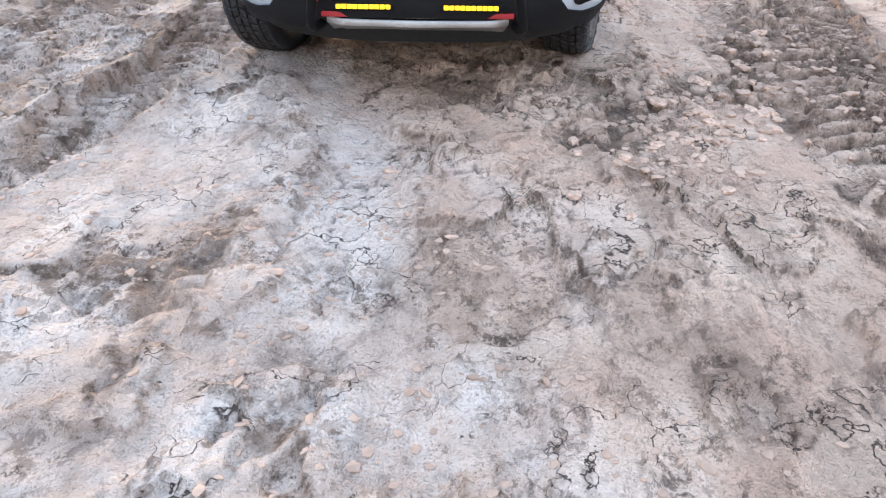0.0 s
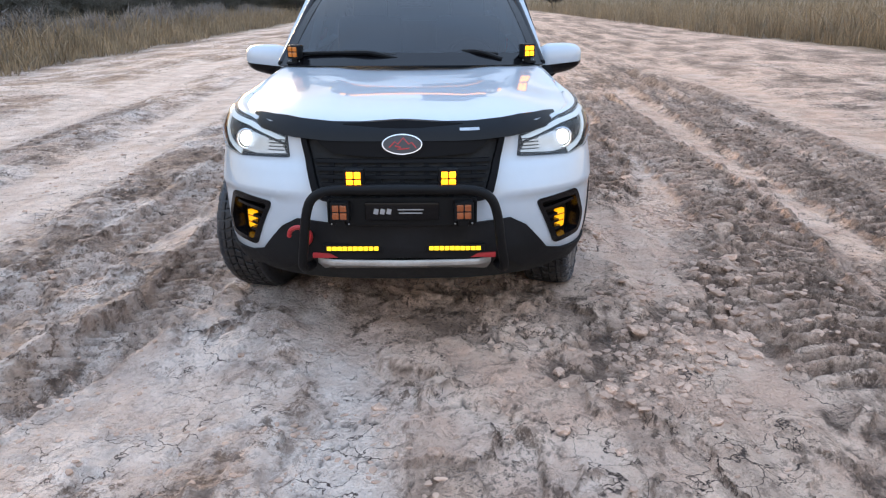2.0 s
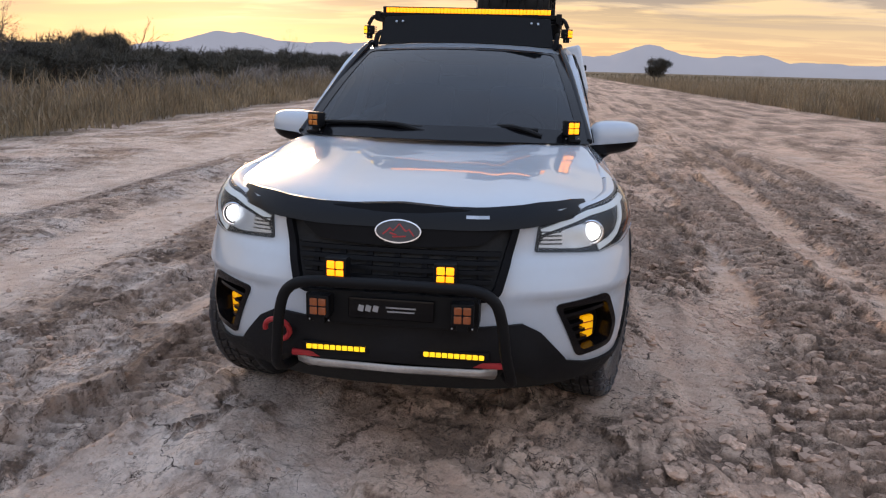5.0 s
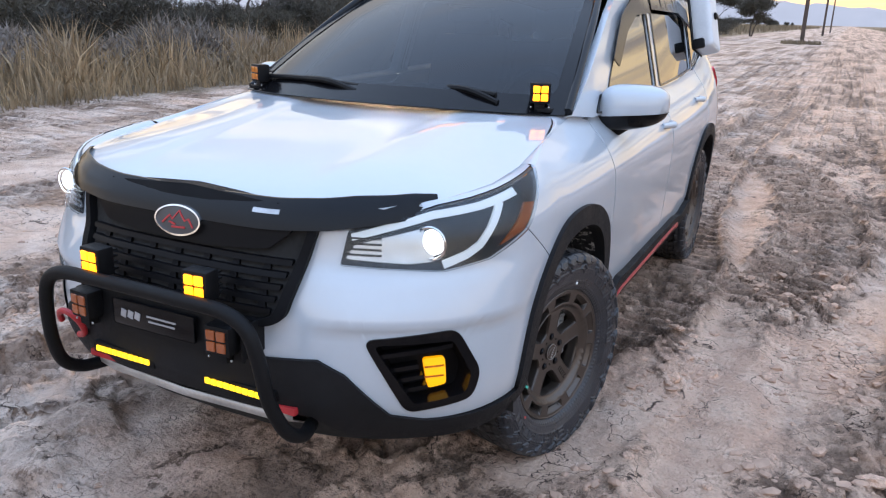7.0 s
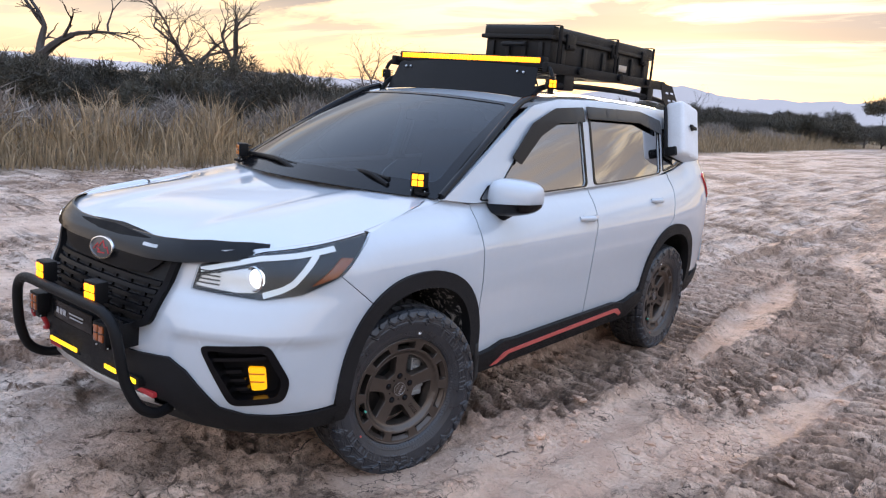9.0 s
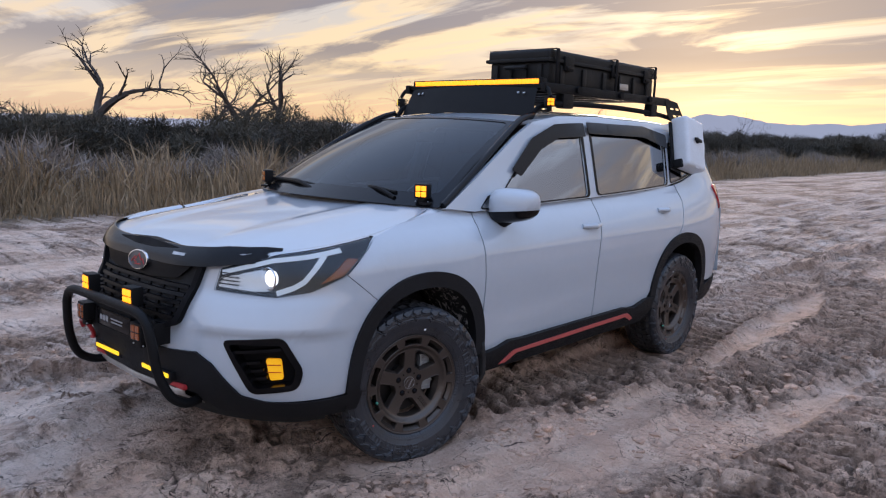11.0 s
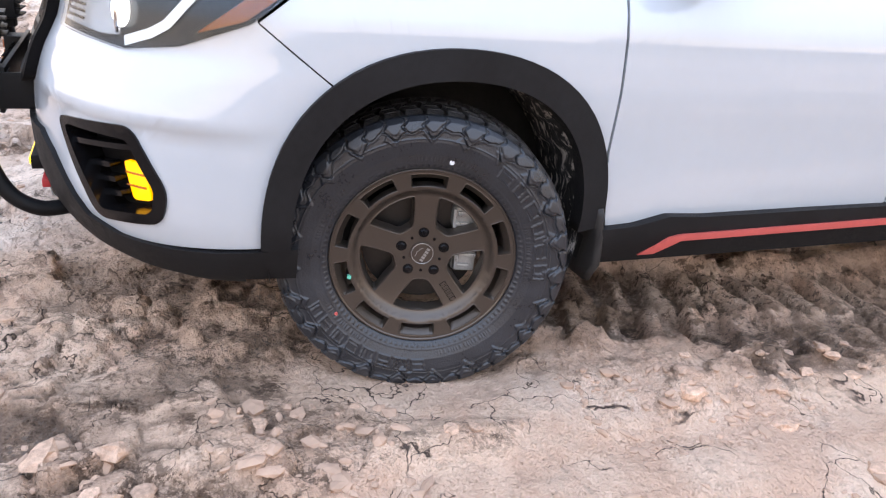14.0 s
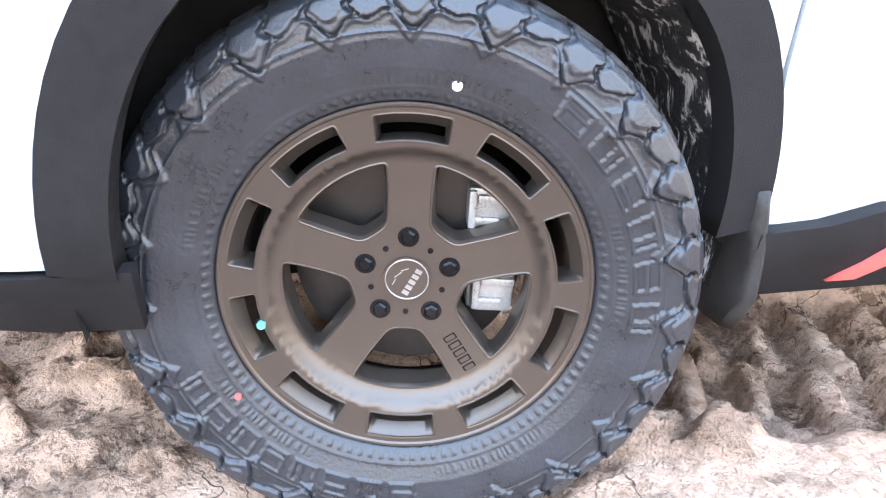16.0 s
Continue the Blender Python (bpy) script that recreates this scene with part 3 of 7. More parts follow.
# fender tops between hood and side skin
for sg in (1, -1):
    v, f = [], []
    ys = [-0.215 + k * 0.03 for k in range(25)]
    for y in ys:
        hx = curve((-0.3, 0.748), (-0.22, 0.757), (0.0, 0.755), (0.17, 0.727), (0.292, 0.676), (0.36, 0.69), (0.52, 0.735))(y)
        zt = curve((-0.3, 1.045), (-0.215, 1.058), (0.0, 1.098), (0.20, 1.125), (0.36, 1.145), (0.52, 1.118))(y)
        o = wrap(side_s(y), zt, 0.0)
        i = hood(min(hx, o.x - 0.002), y)
        for k in range(4):
            p = i.lerp(o, k / 3)
            p.z += 0.004 * math.sin(math.pi * k / 3)
            v.append((sg * p.x, p.y, p.z))
    for j in range(len(ys) - 1):
        for k in range(3):
            f.append((j * 4 + k, j * 4 + k + 1, j * 4 + k + 5, j * 4 + k + 4)[:: sg])
    mesh_part("fender_top", v, f, PAINT, car)
bm = bmesh.new()
box(bm, (0, 0.24, 1.085), (1.16, 0.28, 0.08), 0.02)
part("cowl", bm, BLACK, car)

roof_half = [(0.0, 0.995), (0.30, 1.01), (0.52, 1.07), (0.575, 1.16), (0.605, 1.5), (0.612, 2.0), (0.595, 2.6), (0.56, 3.15), (0.50, 3.38), (0.0, 3.44)]
skin("roof", roof_half + [(-x, y) for x, y in roof_half[::-1] if x > 0.001], roof, PAINT, car, 0.0, 0.02, 0.06)

# ---- greenhouse: pillars and window frames as one white band with openings
w_front_win = [(0.66, 1.145), (1.535, 1.172), (1.555, 1.545), (1.30, 1.528), (1.08, 1.455), (0.86, 1.30)]
w_rear_win = [(1.62, 1.176), (2.46, 1.218), (2.52, 1.50), (2.20, 1.55), (1.64, 1.558)]
w_quarter = [(2.53, 1.224), (2.78, 1.268), (3.04, 1.345), (2.93, 1.43), (2.59, 1.495)]
w_tri = [(0.545, 1.140), (0.635, 1.143), (0.635, 1.205)]
frame_out = [(0.30, 1.150), (0.50, 1.128), (1.5, 1.158), (2.4, 1.198), (2.75, 1.243), (3.05, 1.315), (3.34, 1.39), (3.42, 1.50), (3.36, 1.565), (3.1, 1.598), (2.5, 1.638), (1.9, 1.648), (1.4, 1.628), (1.12, 1.585), (0.95, 1.510)]
holes = [rounded(w_front_win, 0.03), rounded(w_rear_win, 0.03), rounded(w_quarter, 0.03), w_tri]
both("side_frame", frame_out, house, house_r, PAINT, off=0.0, depth=0.03, cell=0.10, holes=holes)
for poly, nm in ((w_front_win, "front_window"), (w_rear_win, "rear_window"), (w_quarter, "quarter_window"), (w_tri, "corner_window")):
    for f_side in (house, house_r):
        g = skin(nm, grow(rounded(poly, 0.03), 0.002), f_side, SIDEGLASS, car, -0.006, 0.004, 0.1)
        g.visible_shadow = False
    big = grow(rounded(poly, 0.03), 0.016 if nm != "corner_window" else 0.010)
    both(nm + "_trim", big, house, house_r, GLOSSBLACK, off=0.004, depth=0.006, cell=0.1, holes=[rounded(poly, 0.03)])
# rain guards over the side windows
guard_f = [(0.83, 1.325), (1.06, 1.495), (1.30, 1.575), (1.57, 1.592), (1.57, 1.512), (1.32, 1.500), (1.12, 1.43), (0.90, 1.29)]
guard_r = [(1.60, 1.598), (2.20, 1.598), (2.53, 1.548), (2.53, 1.455), (2.18, 1.525), (1.60, 1.532)]
both("rain_guard", rounded(guard_f, 0.012), house, house_r, GLOSSBLACK, off=0.022, depth=0.005, cell=0.1)
both("rain_guard", rounded(guard_r, 0.012), house, house_r, GLOSSBLACK, off=0.022, depth=0.005, cell=0.1)

# windscreen with its black border
g = skin("windscreen", [(-1, 0), (1, 0), (1, 1), (-1, 1)], screen, WINDSHIELD, car, 0.0, 0.005, 0.08, step=0.1)
g.visible_shadow = False
rim_out = [(-1.02, -0.03), (1.02, -0.03), (1.02, 0.985), (-1.02, 0.985)]
rim_in = [(-0.955, 0.09), (0.955, 0.09), (0.945, 0.962), (-0.945, 0.962)]
skin("windscreen_border", rim_out, screen, GLOSSBLACK, car, 0.003, 0.004, 0.08, holes=[rounded(rim_in, 0.06)], step=0.06)
for sg in (1, -1):
    v, f = tube([(sg * 0.735, 0.30, 1.160), (sg * 0.690, 0.56, 1.305), (sg * 0.640, 0.84, 1.465), (sg * 0.588, 1.08, 1.588), (sg * 0.575, 1.22, 1.628)], 0.018, 10)
    mesh_part("pillar_trim", v, f, GLOSSBLACK, car)
# tailgate
v = [(-0.60, 3.27, 1.57), (0.60, 3.27, 1.57), (0.66, 3.41, 1.30), (-0.66, 3.41, 1.30), (0.74, 3.54, 1.0), (-0.74, 3.54, 1.0), (0.74, 3.57, 0.5), (-0.74, 3.57, 0.5)]
mesh_part("tailgate", v, [(1, 0, 3, 2), (2, 3, 5, 4), (4, 5, 7, 6)], PAINT, car)
v = [(-0.55, 3.285, 1.555), (0.55, 3.285, 1.555), (0.60, 3.417, 1.31), (-0.60, 3.417, 1.31)]
mesh_part("rear_glass", v, [(1, 0, 3, 2)], SIDEGLASS, car)
v, f = tube([(-0.56, 3.40, 1.60), (0, 3.47, 1.61), (0.56, 3.40, 1.60)], 0.03, 8)
mesh_part("roof_spoiler", v, f, PAINT, car)

# ---- cladding
both("front_arch_cladding", arc(FA, ARCH_R, 182, 0, 40) + arc(FA, ARCH_I, -2, 184, 40), wrap, wrap_r, CLAD, off=0.014, depth=0.05, cell=0.06, step=0.03)
both("rear_arch_cladding", arc(RA, ARCH_R, 176, -8, 40) + arc(RA, ARCH_I, -8, 178, 40), wrap, wrap_r, CLAD, off=0.014, depth=0.05, cell=0.06, step=0.03)
sill = [(side_s(0.47), 0.330), (side_s(1.98), 0.335), (side_s(2.07), 0.415), (side_s(2.08), 0.495), (side_s(1.98), 0.492), (side_s(1.86), 0.456), (side_s(1.76), 0.474), (side_s(1.2), 0.472), (side_s(0.80), 0.468), (side_s(0.68), 0.474), (side_s(0.58), 0.450), (side_s(0.47), 0.442)]
both("sill_cladding", sill, wrap, wrap_r, CLAD, off=0.030, depth=0.05, cell=0.08)
stripe = [(side_s(0.625), 0.352), (side_s(0.675), 0.352), (side_s(0.745), 0.396), (side_s(1.78), 0.412), (side_s(1.845), 0.376), (side_s(1.865), 0.386), (side_s(1.80), 0.432), (side_s(1.77), 0.436), (side_s(0.73), 0.417), (side_s(0.70), 0.410)]
both("sill_stripe", stripe, wrap, wrap_r, CORAL, off=0.036, depth=0.008, cell=0.1)
lip_t = [(locate(0.45, -0.85, 0.60), 0.612), (locate(0.52, -0.83, 0.55), 0.575), (locate(0.625, -0.78, 0.46), 0.452), (locate(0.70, -0.71, 0.43), 0.430), (locate(0.78, -0.60, 0.43), 0.425), (locate(0.82, -0.5, 0.43), 0.424), (sLip + 0.062, 0.430), (sLip + 0.062, 0.340), (locate(0.80, -0.55, 0.36), 0.345), (locate(0.70, -0.70, 0.36), 0.352), (locate(0.52, -0.8, 0.36), 0.365), (locate(0.42, -0.84, 0.4), 0.435), (0.0, 0.445)]
lip = [(0.0, 0.60), (0.30, 0.60)] + lip_t
skin("bumper_lip", lip + [(-u, v) for u, v in lip[::-1] if u > 0.001], wrap, CLAD, car, 0.012, 0.03, 0.06)
rear_lip = [(side_s(2.90), 0.33), (S_END - 0.03, 0.33), (S_END - 0.03, 0.50), (side_s(3.14), 0.50), (side_s(2.93), 0.46)]
both("rear_bumper_cladding", rear_lip, wrap, wrap_r, CLAD, off=0.012, depth=0.03, cell=0.08)

# ---- door handles, mirrors
for f_side in (wrap, wrap_r):
    for y, z, d in ((1.445, 1.012, doors[0] if f_side is wrap else doors[1]), (2.235, 1.060, doors[2] if f_side is wrap else doors[3])):
        cup = skin("handle_cup", [(side_s(y) + 0.055 * math.cos(a), z - 0.004 + 0.028 * math.sin(a)) for a in [k * math.pi / 8 for k in range(16)]], f_side, PAINT, d, 0.001, 0.004, 0.05)
        a, b = f_side(side_s(y - 0.085), z, 0.0), f_side(side_s(y + 0.085), z, 0.0)
        c = f_side(side_s(y), z, 0.034)
        v, f = tube([a, a.lerp(c, 0.75), c, b.lerp(c, 0.75), b], lambda t: 0.0125 + 0.005 * math.sin(math.pi * t), 10)
        mesh_part("door_handle", v, f, PAINT, d)


def mirror(sg):
    e = new("wing_mirror")
    e.parent = car
    for nm, mat, zlo, zhi in (("mirror_cap", PAINT, -0.030, 0.5), ("mirror_base", GLOSSBLACK, -0.5, -0.027)):
        v, f = [], []
        nu, nv = 20, 18
        for i in range(nu + 1):
            th = math.pi * i / nu
            for k in range(nv):
                ph = 2 * math.pi * k / nv
                cx, cy, cz = math.cos(th), math.sin(th) * math.cos(ph), math.sin(th) * math.sin(ph)
                pw = lambda q, e2: math.copysign(abs(q) ** e2, q)
                x = 0.134 * pw(cx, 0.62)
                taper = 1 - 0.16 * (x / 0.134)
                y = 0.082 * pw(cy, 0.75)
                if y > 0.03:
                    y = 0.03 + (y - 0.03) * 0.4
                z = 0.086 * pw(cz, 0.62) * taper
                z = min(max(z, zlo), zhi)
                v.append((sg * (0.885 + x), 0.69 + y + 0.10 * (x - 0.1), 1.160 + z + 0.10 * x))
        for i in range(nu):
            for k in range(nv):
                q = (i * nv + k, i * nv + (k + 1) % nv, (i + 1) * nv + (k + 1) % nv, (i + 1) * nv + k)
                f.append(q if sg > 0 else q[::-1])
        mesh_part(nm, v, f, mat, e, sharp=60)
    bm = bmesh.new()
    rod(bm, (sg * 0.765, 0.66, 1.040), (sg * 0.850, 0.68, 1.115), 0.036, 14, 0.050)
    part("mirror_foot", bm, BLACK, e)
    bm = bmesh.new()
    box(bm, (sg * 0.89, 0.731, 1.160), (0.18, 0.006, 0.10), 0.002)
    part("mirror_glass", bm, CHROME, e)


mirror(1)
mirror(-1)


# ---------------------------------------------------------------- the car: wheels
def block_mesh(name, x0, x1, width, r0, r1, skew, fall):
    """One tread lug with chamfered top, standing at angle 0 on the tyre."""
    v = []
    for x, s, dr in ((x0, 0.0, fall if x0 < -0.1 else 0.0), (x1, skew, fall if x1 > 0.07 else 0.0)):
        for rr, g in ((r0, 0.0), (r1 - dr - 0.003, 0.0), (r1 - dr, 0.0035 / r1)):
            for a in (s + g, s + width - g):
                xx = x + (0.0025 if x == x0 else -0.0025) * (1 if rr == r1 - dr else 0)
                v.append((xx, rr * math.cos(a), rr * math.sin(a)))
    f = [(0, 1, 3, 2), (2, 3, 5, 4), (6, 8, 9, 7), (8, 10, 11, 9), (4, 5, 11, 10), (0, 2, 8, 6), (2, 4, 10, 8), (1, 7, 9, 3), (3, 9, 11, 5)]
    me = bpy.data.meshes.new(name)
    me.from_pydata(v, [], f)
    me.materials.append(TREAD)
    bm = bmesh.new()
    bm.from_mesh(me)
    bmesh.ops.recalc_face_normals(bm, faces=bm.faces)
    bm.to_mesh(me)
    bm.free()
    return me


def side_x(rr):
    """How far the sidewall stands out at each radius."""
    return np.interp(rr, (0.214, 0.226, 0.2295, 0.234, 0.242, 0.268, 0.296, 0.322, 0.340, 0.3485), (0.050, 0.060, 0.068, 0.0735, 0.080, 0.0925, 0.0975, 0.094, 0.0845, 0.070))


def strokes(ang, rr):
    """Raised outlined bars of the marking on the sidewall."""
    out_h = np.zeros_like(ang)
    for a0, a1, cnt in ((204, 276, 8), (-8, 58, 6)):
        t = ((ang - radians(a0)) % (2 * math.pi)) / radians(a1 - a0) * cnt
        k, q = np.floor(t), t - np.floor(t)
        v = (rr - 0.268) / 0.030
        q = q - 0.10 * (v - 0.5)
        cell = (t < cnt) & (v > 0) & (v < 1) & (q > 0.10) & (q < 0.86)
        rim_l = np.minimum(np.minimum(q - 0.10, 0.86 - q) * 1.2, np.minimum(v, 1 - v))
        bar_u = np.abs(v - 0.35 - 0.25 * ((k * 7) % 3) / 2) < 0.09
        bar_v = np.abs(q - 0.36 - 0.2 * (k % 2)) < 0.08
        out_h = np.where(cell & ((rim_l < 0.13) | np.where(k % 2 > 0, bar_u, bar_v)), 1.0, out_h)
    return out_h


def tread_lugs(e, split):
    """Five rows of lugs round the tyre: each a part of its own, or all in one."""
    st = 2 * math.pi / 46
    joined_v, joined_f = [], []
    for x0, x1, o, w, sk, fall in ((-0.030, 0.002, 0.0, 0.78 * st, 0.3, 0.0), (0.008, 0.040, 0.35, 0.76 * st, -0.25, 0.0), (-0.078, -0.036, 0.45, 0.76 * st, 0.25, 0.0), (0.045, 0.085, 0.04, 0.84 * st, 0.12, 0.012), (-0.125, -0.084, 0.04, 0.84 * st, -0.12, 0.012)):
        me = block_mesh("tread_lug", x0, x1, w, 0.341, 0.3625, sk * st, fall)
        for k in range(46):
            turn = Matrix.Rotation((k + o) * st, 4, "X")
            if split:
                b = new("tread_lug", me)
                b.parent = e
                b.matrix_basis = turn
            else:
                i = len(joined_v)
                joined_v += [turn @ p.co for p in me.vertices]
                joined_f += [tuple(i + q for q in p.vertices) for p in me.polygons]
    if not split:
        tagged(mesh_part("tread", joined_v, joined_f, TREAD, e, smooth=False), kind="stuff")


def wheel():
    e = new("wheel")
    # tyre carcass, turned round its axle; local x points out of the car, origin in the tyre's middle plane
    n, pitch = 920, 2 * math.pi / 46
    rs = np.concatenate([np.linspace(0.214, 0.232, 6), np.linspace(0.2335, 0.266, 18), np.linspace(0.2675, 0.299, 26), np.linspace(0.3005, 0.3485, 34)])
    ang = np.arange(n) * 2 * math.pi / n
    A, R = np.meshgrid(ang, rs, indexing="ij")
    X = side_x(R)
    ph = A / pitch
    tooth = np.clip(np.sin(A * 108) * 3, 0, 1) * np.clip(1 - np.abs(R - 0.2385) / 0.005, 0, 1)
    ribs = np.exp(-((R - 0.2325) / 0.0012) ** 2) + 0.8 * np.exp(-((R - 0.2475) / 0.0012) ** 2) + 0.7 * np.exp(-((R - 0.3035) / 0.0014) ** 2)
    kk = np.floor(ph)
    low = 0.3175 + 0.0085 * np.sin(math.pi * ph) + 0.005 * np.sin(math.pi * ph * 2 + 1.0) + 0.004 * np.sin(A * 17 + 0.6)
    lug = np.clip((R - low) / 0.003, 0, 1)
    cut = np.clip((np.abs(((ph + 0.10 * np.sin(R * 280)) % 1) - 0.5) - 0.40) / 0.05, 0, 1)
    step = np.clip((R - low - 0.011) / 0.003, 0, 1) * (kk % 2)
    X = X + 0.0024 * tooth + 0.0020 * ribs + lug * (0.0080 - 0.0066 * cut) + 0.0030 * step * (1 - cut)
    # hooked flakes below the shoulder lugs
    low2 = low - 0.017 + 0.006 * np.sin(math.pi * ph * 0.5 + 0.8)
    flake = np.clip((R - low2) / 0.003, 0, 1) * np.clip((low - 0.002 - R) / 0.003, 0, 1) * np.clip(np.sin(math.pi * ph + 2.4 + 60 * (R - 0.31)) * 3, 0, 1)
    swell = np.exp(-((R - low + 0.003) / 0.0022) ** 2) * (0.4 + 0.6 * np.cos(math.pi * ph) ** 2)
    X = X + 0.0042 * flake + 0.0034 * swell + 0.0026 * strokes(A, R)
    # small moulded print round the bead
    small = np.clip(np.sin(A * 190 + 2.0 * np.sin(A * 37)) * 4, 0, 1) * np.clip(np.sin(A * 5 + 0.7) * 3, 0, 1) * (np.abs(R - 0.2565) < 0.0042)
    X = X + 0.0011 * small
    R = np.where(R > 0.2335, 0.2335 + (R - 0.2335) * 1.062, R)
    inner = [(0.3562, 0.064), (0.351, 0.056), (0.3505, -0.02), (0.351, -0.095), (0.3557, -0.110), (0.3466, -0.126), (0.3275, -0.134), (0.300, -0.137), (0.270, -0.133), (0.242, -0.120), (0.220, -0.097), (0.208, -0.087)]
    XX = np.concatenate([X, np.tile([p[1] for p in inner], (n, 1))], 1)
    RR = np.concatenate([R, np.tile([p[0] for p in inner], (n, 1))], 1)
    AA = np.tile(ang[:, None], (1, RR.shape[1]))
    m = RR.shape[1]
    v = np.stack([XX, RR * np.cos(AA), RR * np.sin(AA)], -1).reshape(-1, 3).tolist()
    f = [(k * m + j, ((k + 1) % n) * m + j, ((k + 1) % n) * m + j + 1, k * m + j + 1) for k in range(n) for j in range(m - 1)]
    mesh_part("tyre", v, f, RUBBER, e, "black all-terrain tyre with a chunky sidewall", sharp=60)
    bm = bmesh.new()
    rod(bm, (0.080, 0.046, 0.252), (0.0886, 0.046, 0.252), 0.0058, 12)
    part("balance_dot", bm, CANMAT, e, "white paint dot on the tyre")
    bm = bmesh.new()
    rod(bm, (0.080, -0.205, -0.150), (0.0882, -0.205, -0.150), 0.0045, 12)
    part("red_dot", bm, CORAL, e, "faint red paint dot on the tyre")

    # rim face: ten slots round the edge, five spokes in a dished middle
    def face_x(rr):
        return float(np.interp(rr, (0.0, 0.045, 0.064, 0.100, 0.140, 0.157, 0.163, 0.1705, 0.1735, 0.178, 0.216, 0.2225), (0.033, 0.033, 0.034, 0.0370, 0.0425, 0.0460, 0.0500, 0.0570, 0.0630, 0.0645, 0.0680, 0.0690)))

    def face(u, w, off):
        return Vector((face_x(math.hypot(u, w)) + off, u, w))
    ring = lambda rr, k=120: [(rr * math.cos(2 * math.pi * i / k), rr * math.sin(2 * math.pi * i / k)) for i in range(k)]
    slots, windows = [], []
    for k in range(10):
        c = radians(90 + 36 * k)
        pts = [(0.2165 * math.cos(c + radians(12.2) * t), 0.2165 * math.sin(c + radians(12.2) * t)) for t in (-1, -0.5, 0, 0.5, 1)]
        pts += [(0.1835 * math.cos(c + radians(13.2) * t), 0.1835 * math.sin(c + radians(13.2) * t)) for t in (1, 0.5, 0, -0.5, -1)]
        slots.append(rounded(pts, 0.005, 3))
    pt = lambda t, ang, w: (t * math.cos(ang) - w * math.sin(ang), t * math.sin(ang) + w * math.cos(ang))
    for k in range(5):
        a, b = radians(90 + 72 * k), radians(162 + 72 * k)
        wide, slim = 0.0285, 0.0255
        t1 = math.sqrt(0.1545 ** 2 - wide ** 2)
        a0, a1 = a + math.asin(wide / 0.1545), b - math.asin(wide / 0.1545)
        pts = [pt(0.068, a, slim), pt(0.118, a, slim), pt(t1, a, wide)]
        pts += [(0.1545 * math.cos(a0 + (a1 - a0) * q / 8), 0.1545 * math.sin(a0 + (a1 - a0) * q / 8)) for q in range(1, 8)]
        pts += [pt(t1, b, -wide), pt(0.118, b, -slim), pt(0.068, b, -slim)]
        windows.append(rounded(pts, 0.012, 4))
    cuts = slots + windows
    skin("rim", ring(0.2225), face, BRONZE, e, 0.0, 0.034, 0.008, holes=cuts, step=0.006, label="matt bronze alloy rim with five spokes")
    for cut in cuts:
        loop = [face(u, w, -0.0006) for u, w in dense(cut, 0.012)]
        v2, f2 = tube(loop + loop[:1], 0.0017, 6)
        mesh_part("rim_edge", v2, f2, BRONZE, e)
    # the slots' outer walls slope inwards, the windows have chamfered edges
    def well(name, cut, rings):
        pts = [Vector(q) for q in dense(cut, 0.008)]
        v2 = [face(*move(q), lift) for lift, move in rings for q in pts]
        q = len(pts)
        mesh_part(name, v2, [(j * q + k, j * q + (k + 1) % q, (j + 1) * q + (k + 1) % q, (j + 1) * q + k) for j in range(len(rings) - 1) for k in range(q)], BRONZE, e)

    def sloped(mid_p, share, shrink):
        def move(q):
            rr = 0.1835 + (q.length - 0.1835) * (1 - share)
            q = q.normalized() * rr
            return mid_p + (q - mid_p) * shrink if shrink < 1 else q
        return move
    for slot in slots:
        mid_p = sum((Vector(q) for q in slot), Vector((0, 0))) / len(slot)
        well("slot_wall", slot, [(0.0004, sloped(mid_p, 0, 1)), (-0.004, sloped(mid_p, 0.05, 0.95)), (-0.015, sloped(mid_p, 0.42, 0.93)), (-0.040, sloped(mid_p, 0.50, 0.90))])
    for cut in windows:
        mid_p = sum((Vector(q) for q in cut), Vector((0, 0))) / len(cut)

        def inset(share, mid_p=mid_p):
            return lambda q: q + (mid_p - q).normalized() * share
        well("window_wall", cut, [(0.0004, inset(0)), (-0.0045, inset(0.0042)), (-0.007, inset(0.0048)), (-0.034, inset(0.0075))])
    # the rim's lip and barrel, turned
    v, f, n = [], [], 96
    prof2 = [(0.2195, 0.0672), (0.2225, 0.0690), (0.2245, 0.0712), (0.2270, 0.0716), (0.2290, 0.0700), (0.2290, 0.056), (0.212, 0.050), (0.206, 0.02), (0.203, -0.09), (0.222, -0.10)]
    for k in range(n):
        a = 2 * math.pi * k / n
        v += [(x, rr * math.cos(a), rr * math.sin(a)) for rr, x in prof2]
    m = len(prof2)
    for k in range(n):
        for j in range(m - 1):
            f.append((k * m + j, ((k + 1) % n) * m + j, ((k + 1) % n) * m + j + 1, k * m + j + 1))
    mesh_part("rim_barrel", v, f, BRONZE, e)
    bm = bmesh.new()
    rod(bm, (0.022, 0, 0), (0.0385, 0, 0), 0.0300, 48, 0.0292)
    part("centre_cap", bm, BRONZE, e, "round bronze centre cap")
    v, f = tube([(0.0388, 0.0268 * math.cos(a), 0.0268 * math.sin(a)) for a in [2 * math.pi * k / 32 for k in range(33)]], 0.0009, 6)
    mesh_part("cap_ring", v, f, STEEL, e)
    bm = bmesh.new()
    slant = Matrix.Rotation(radians(62), 3, "X")
    for k in range(5):
        box(bm, Vector((0.0388, 0, 0)) + slant @ Vector((0, -0.0165 + 0.0082 * k, -0.0075)), (0.0009, 0.0056, 0.0085), 0, slant)
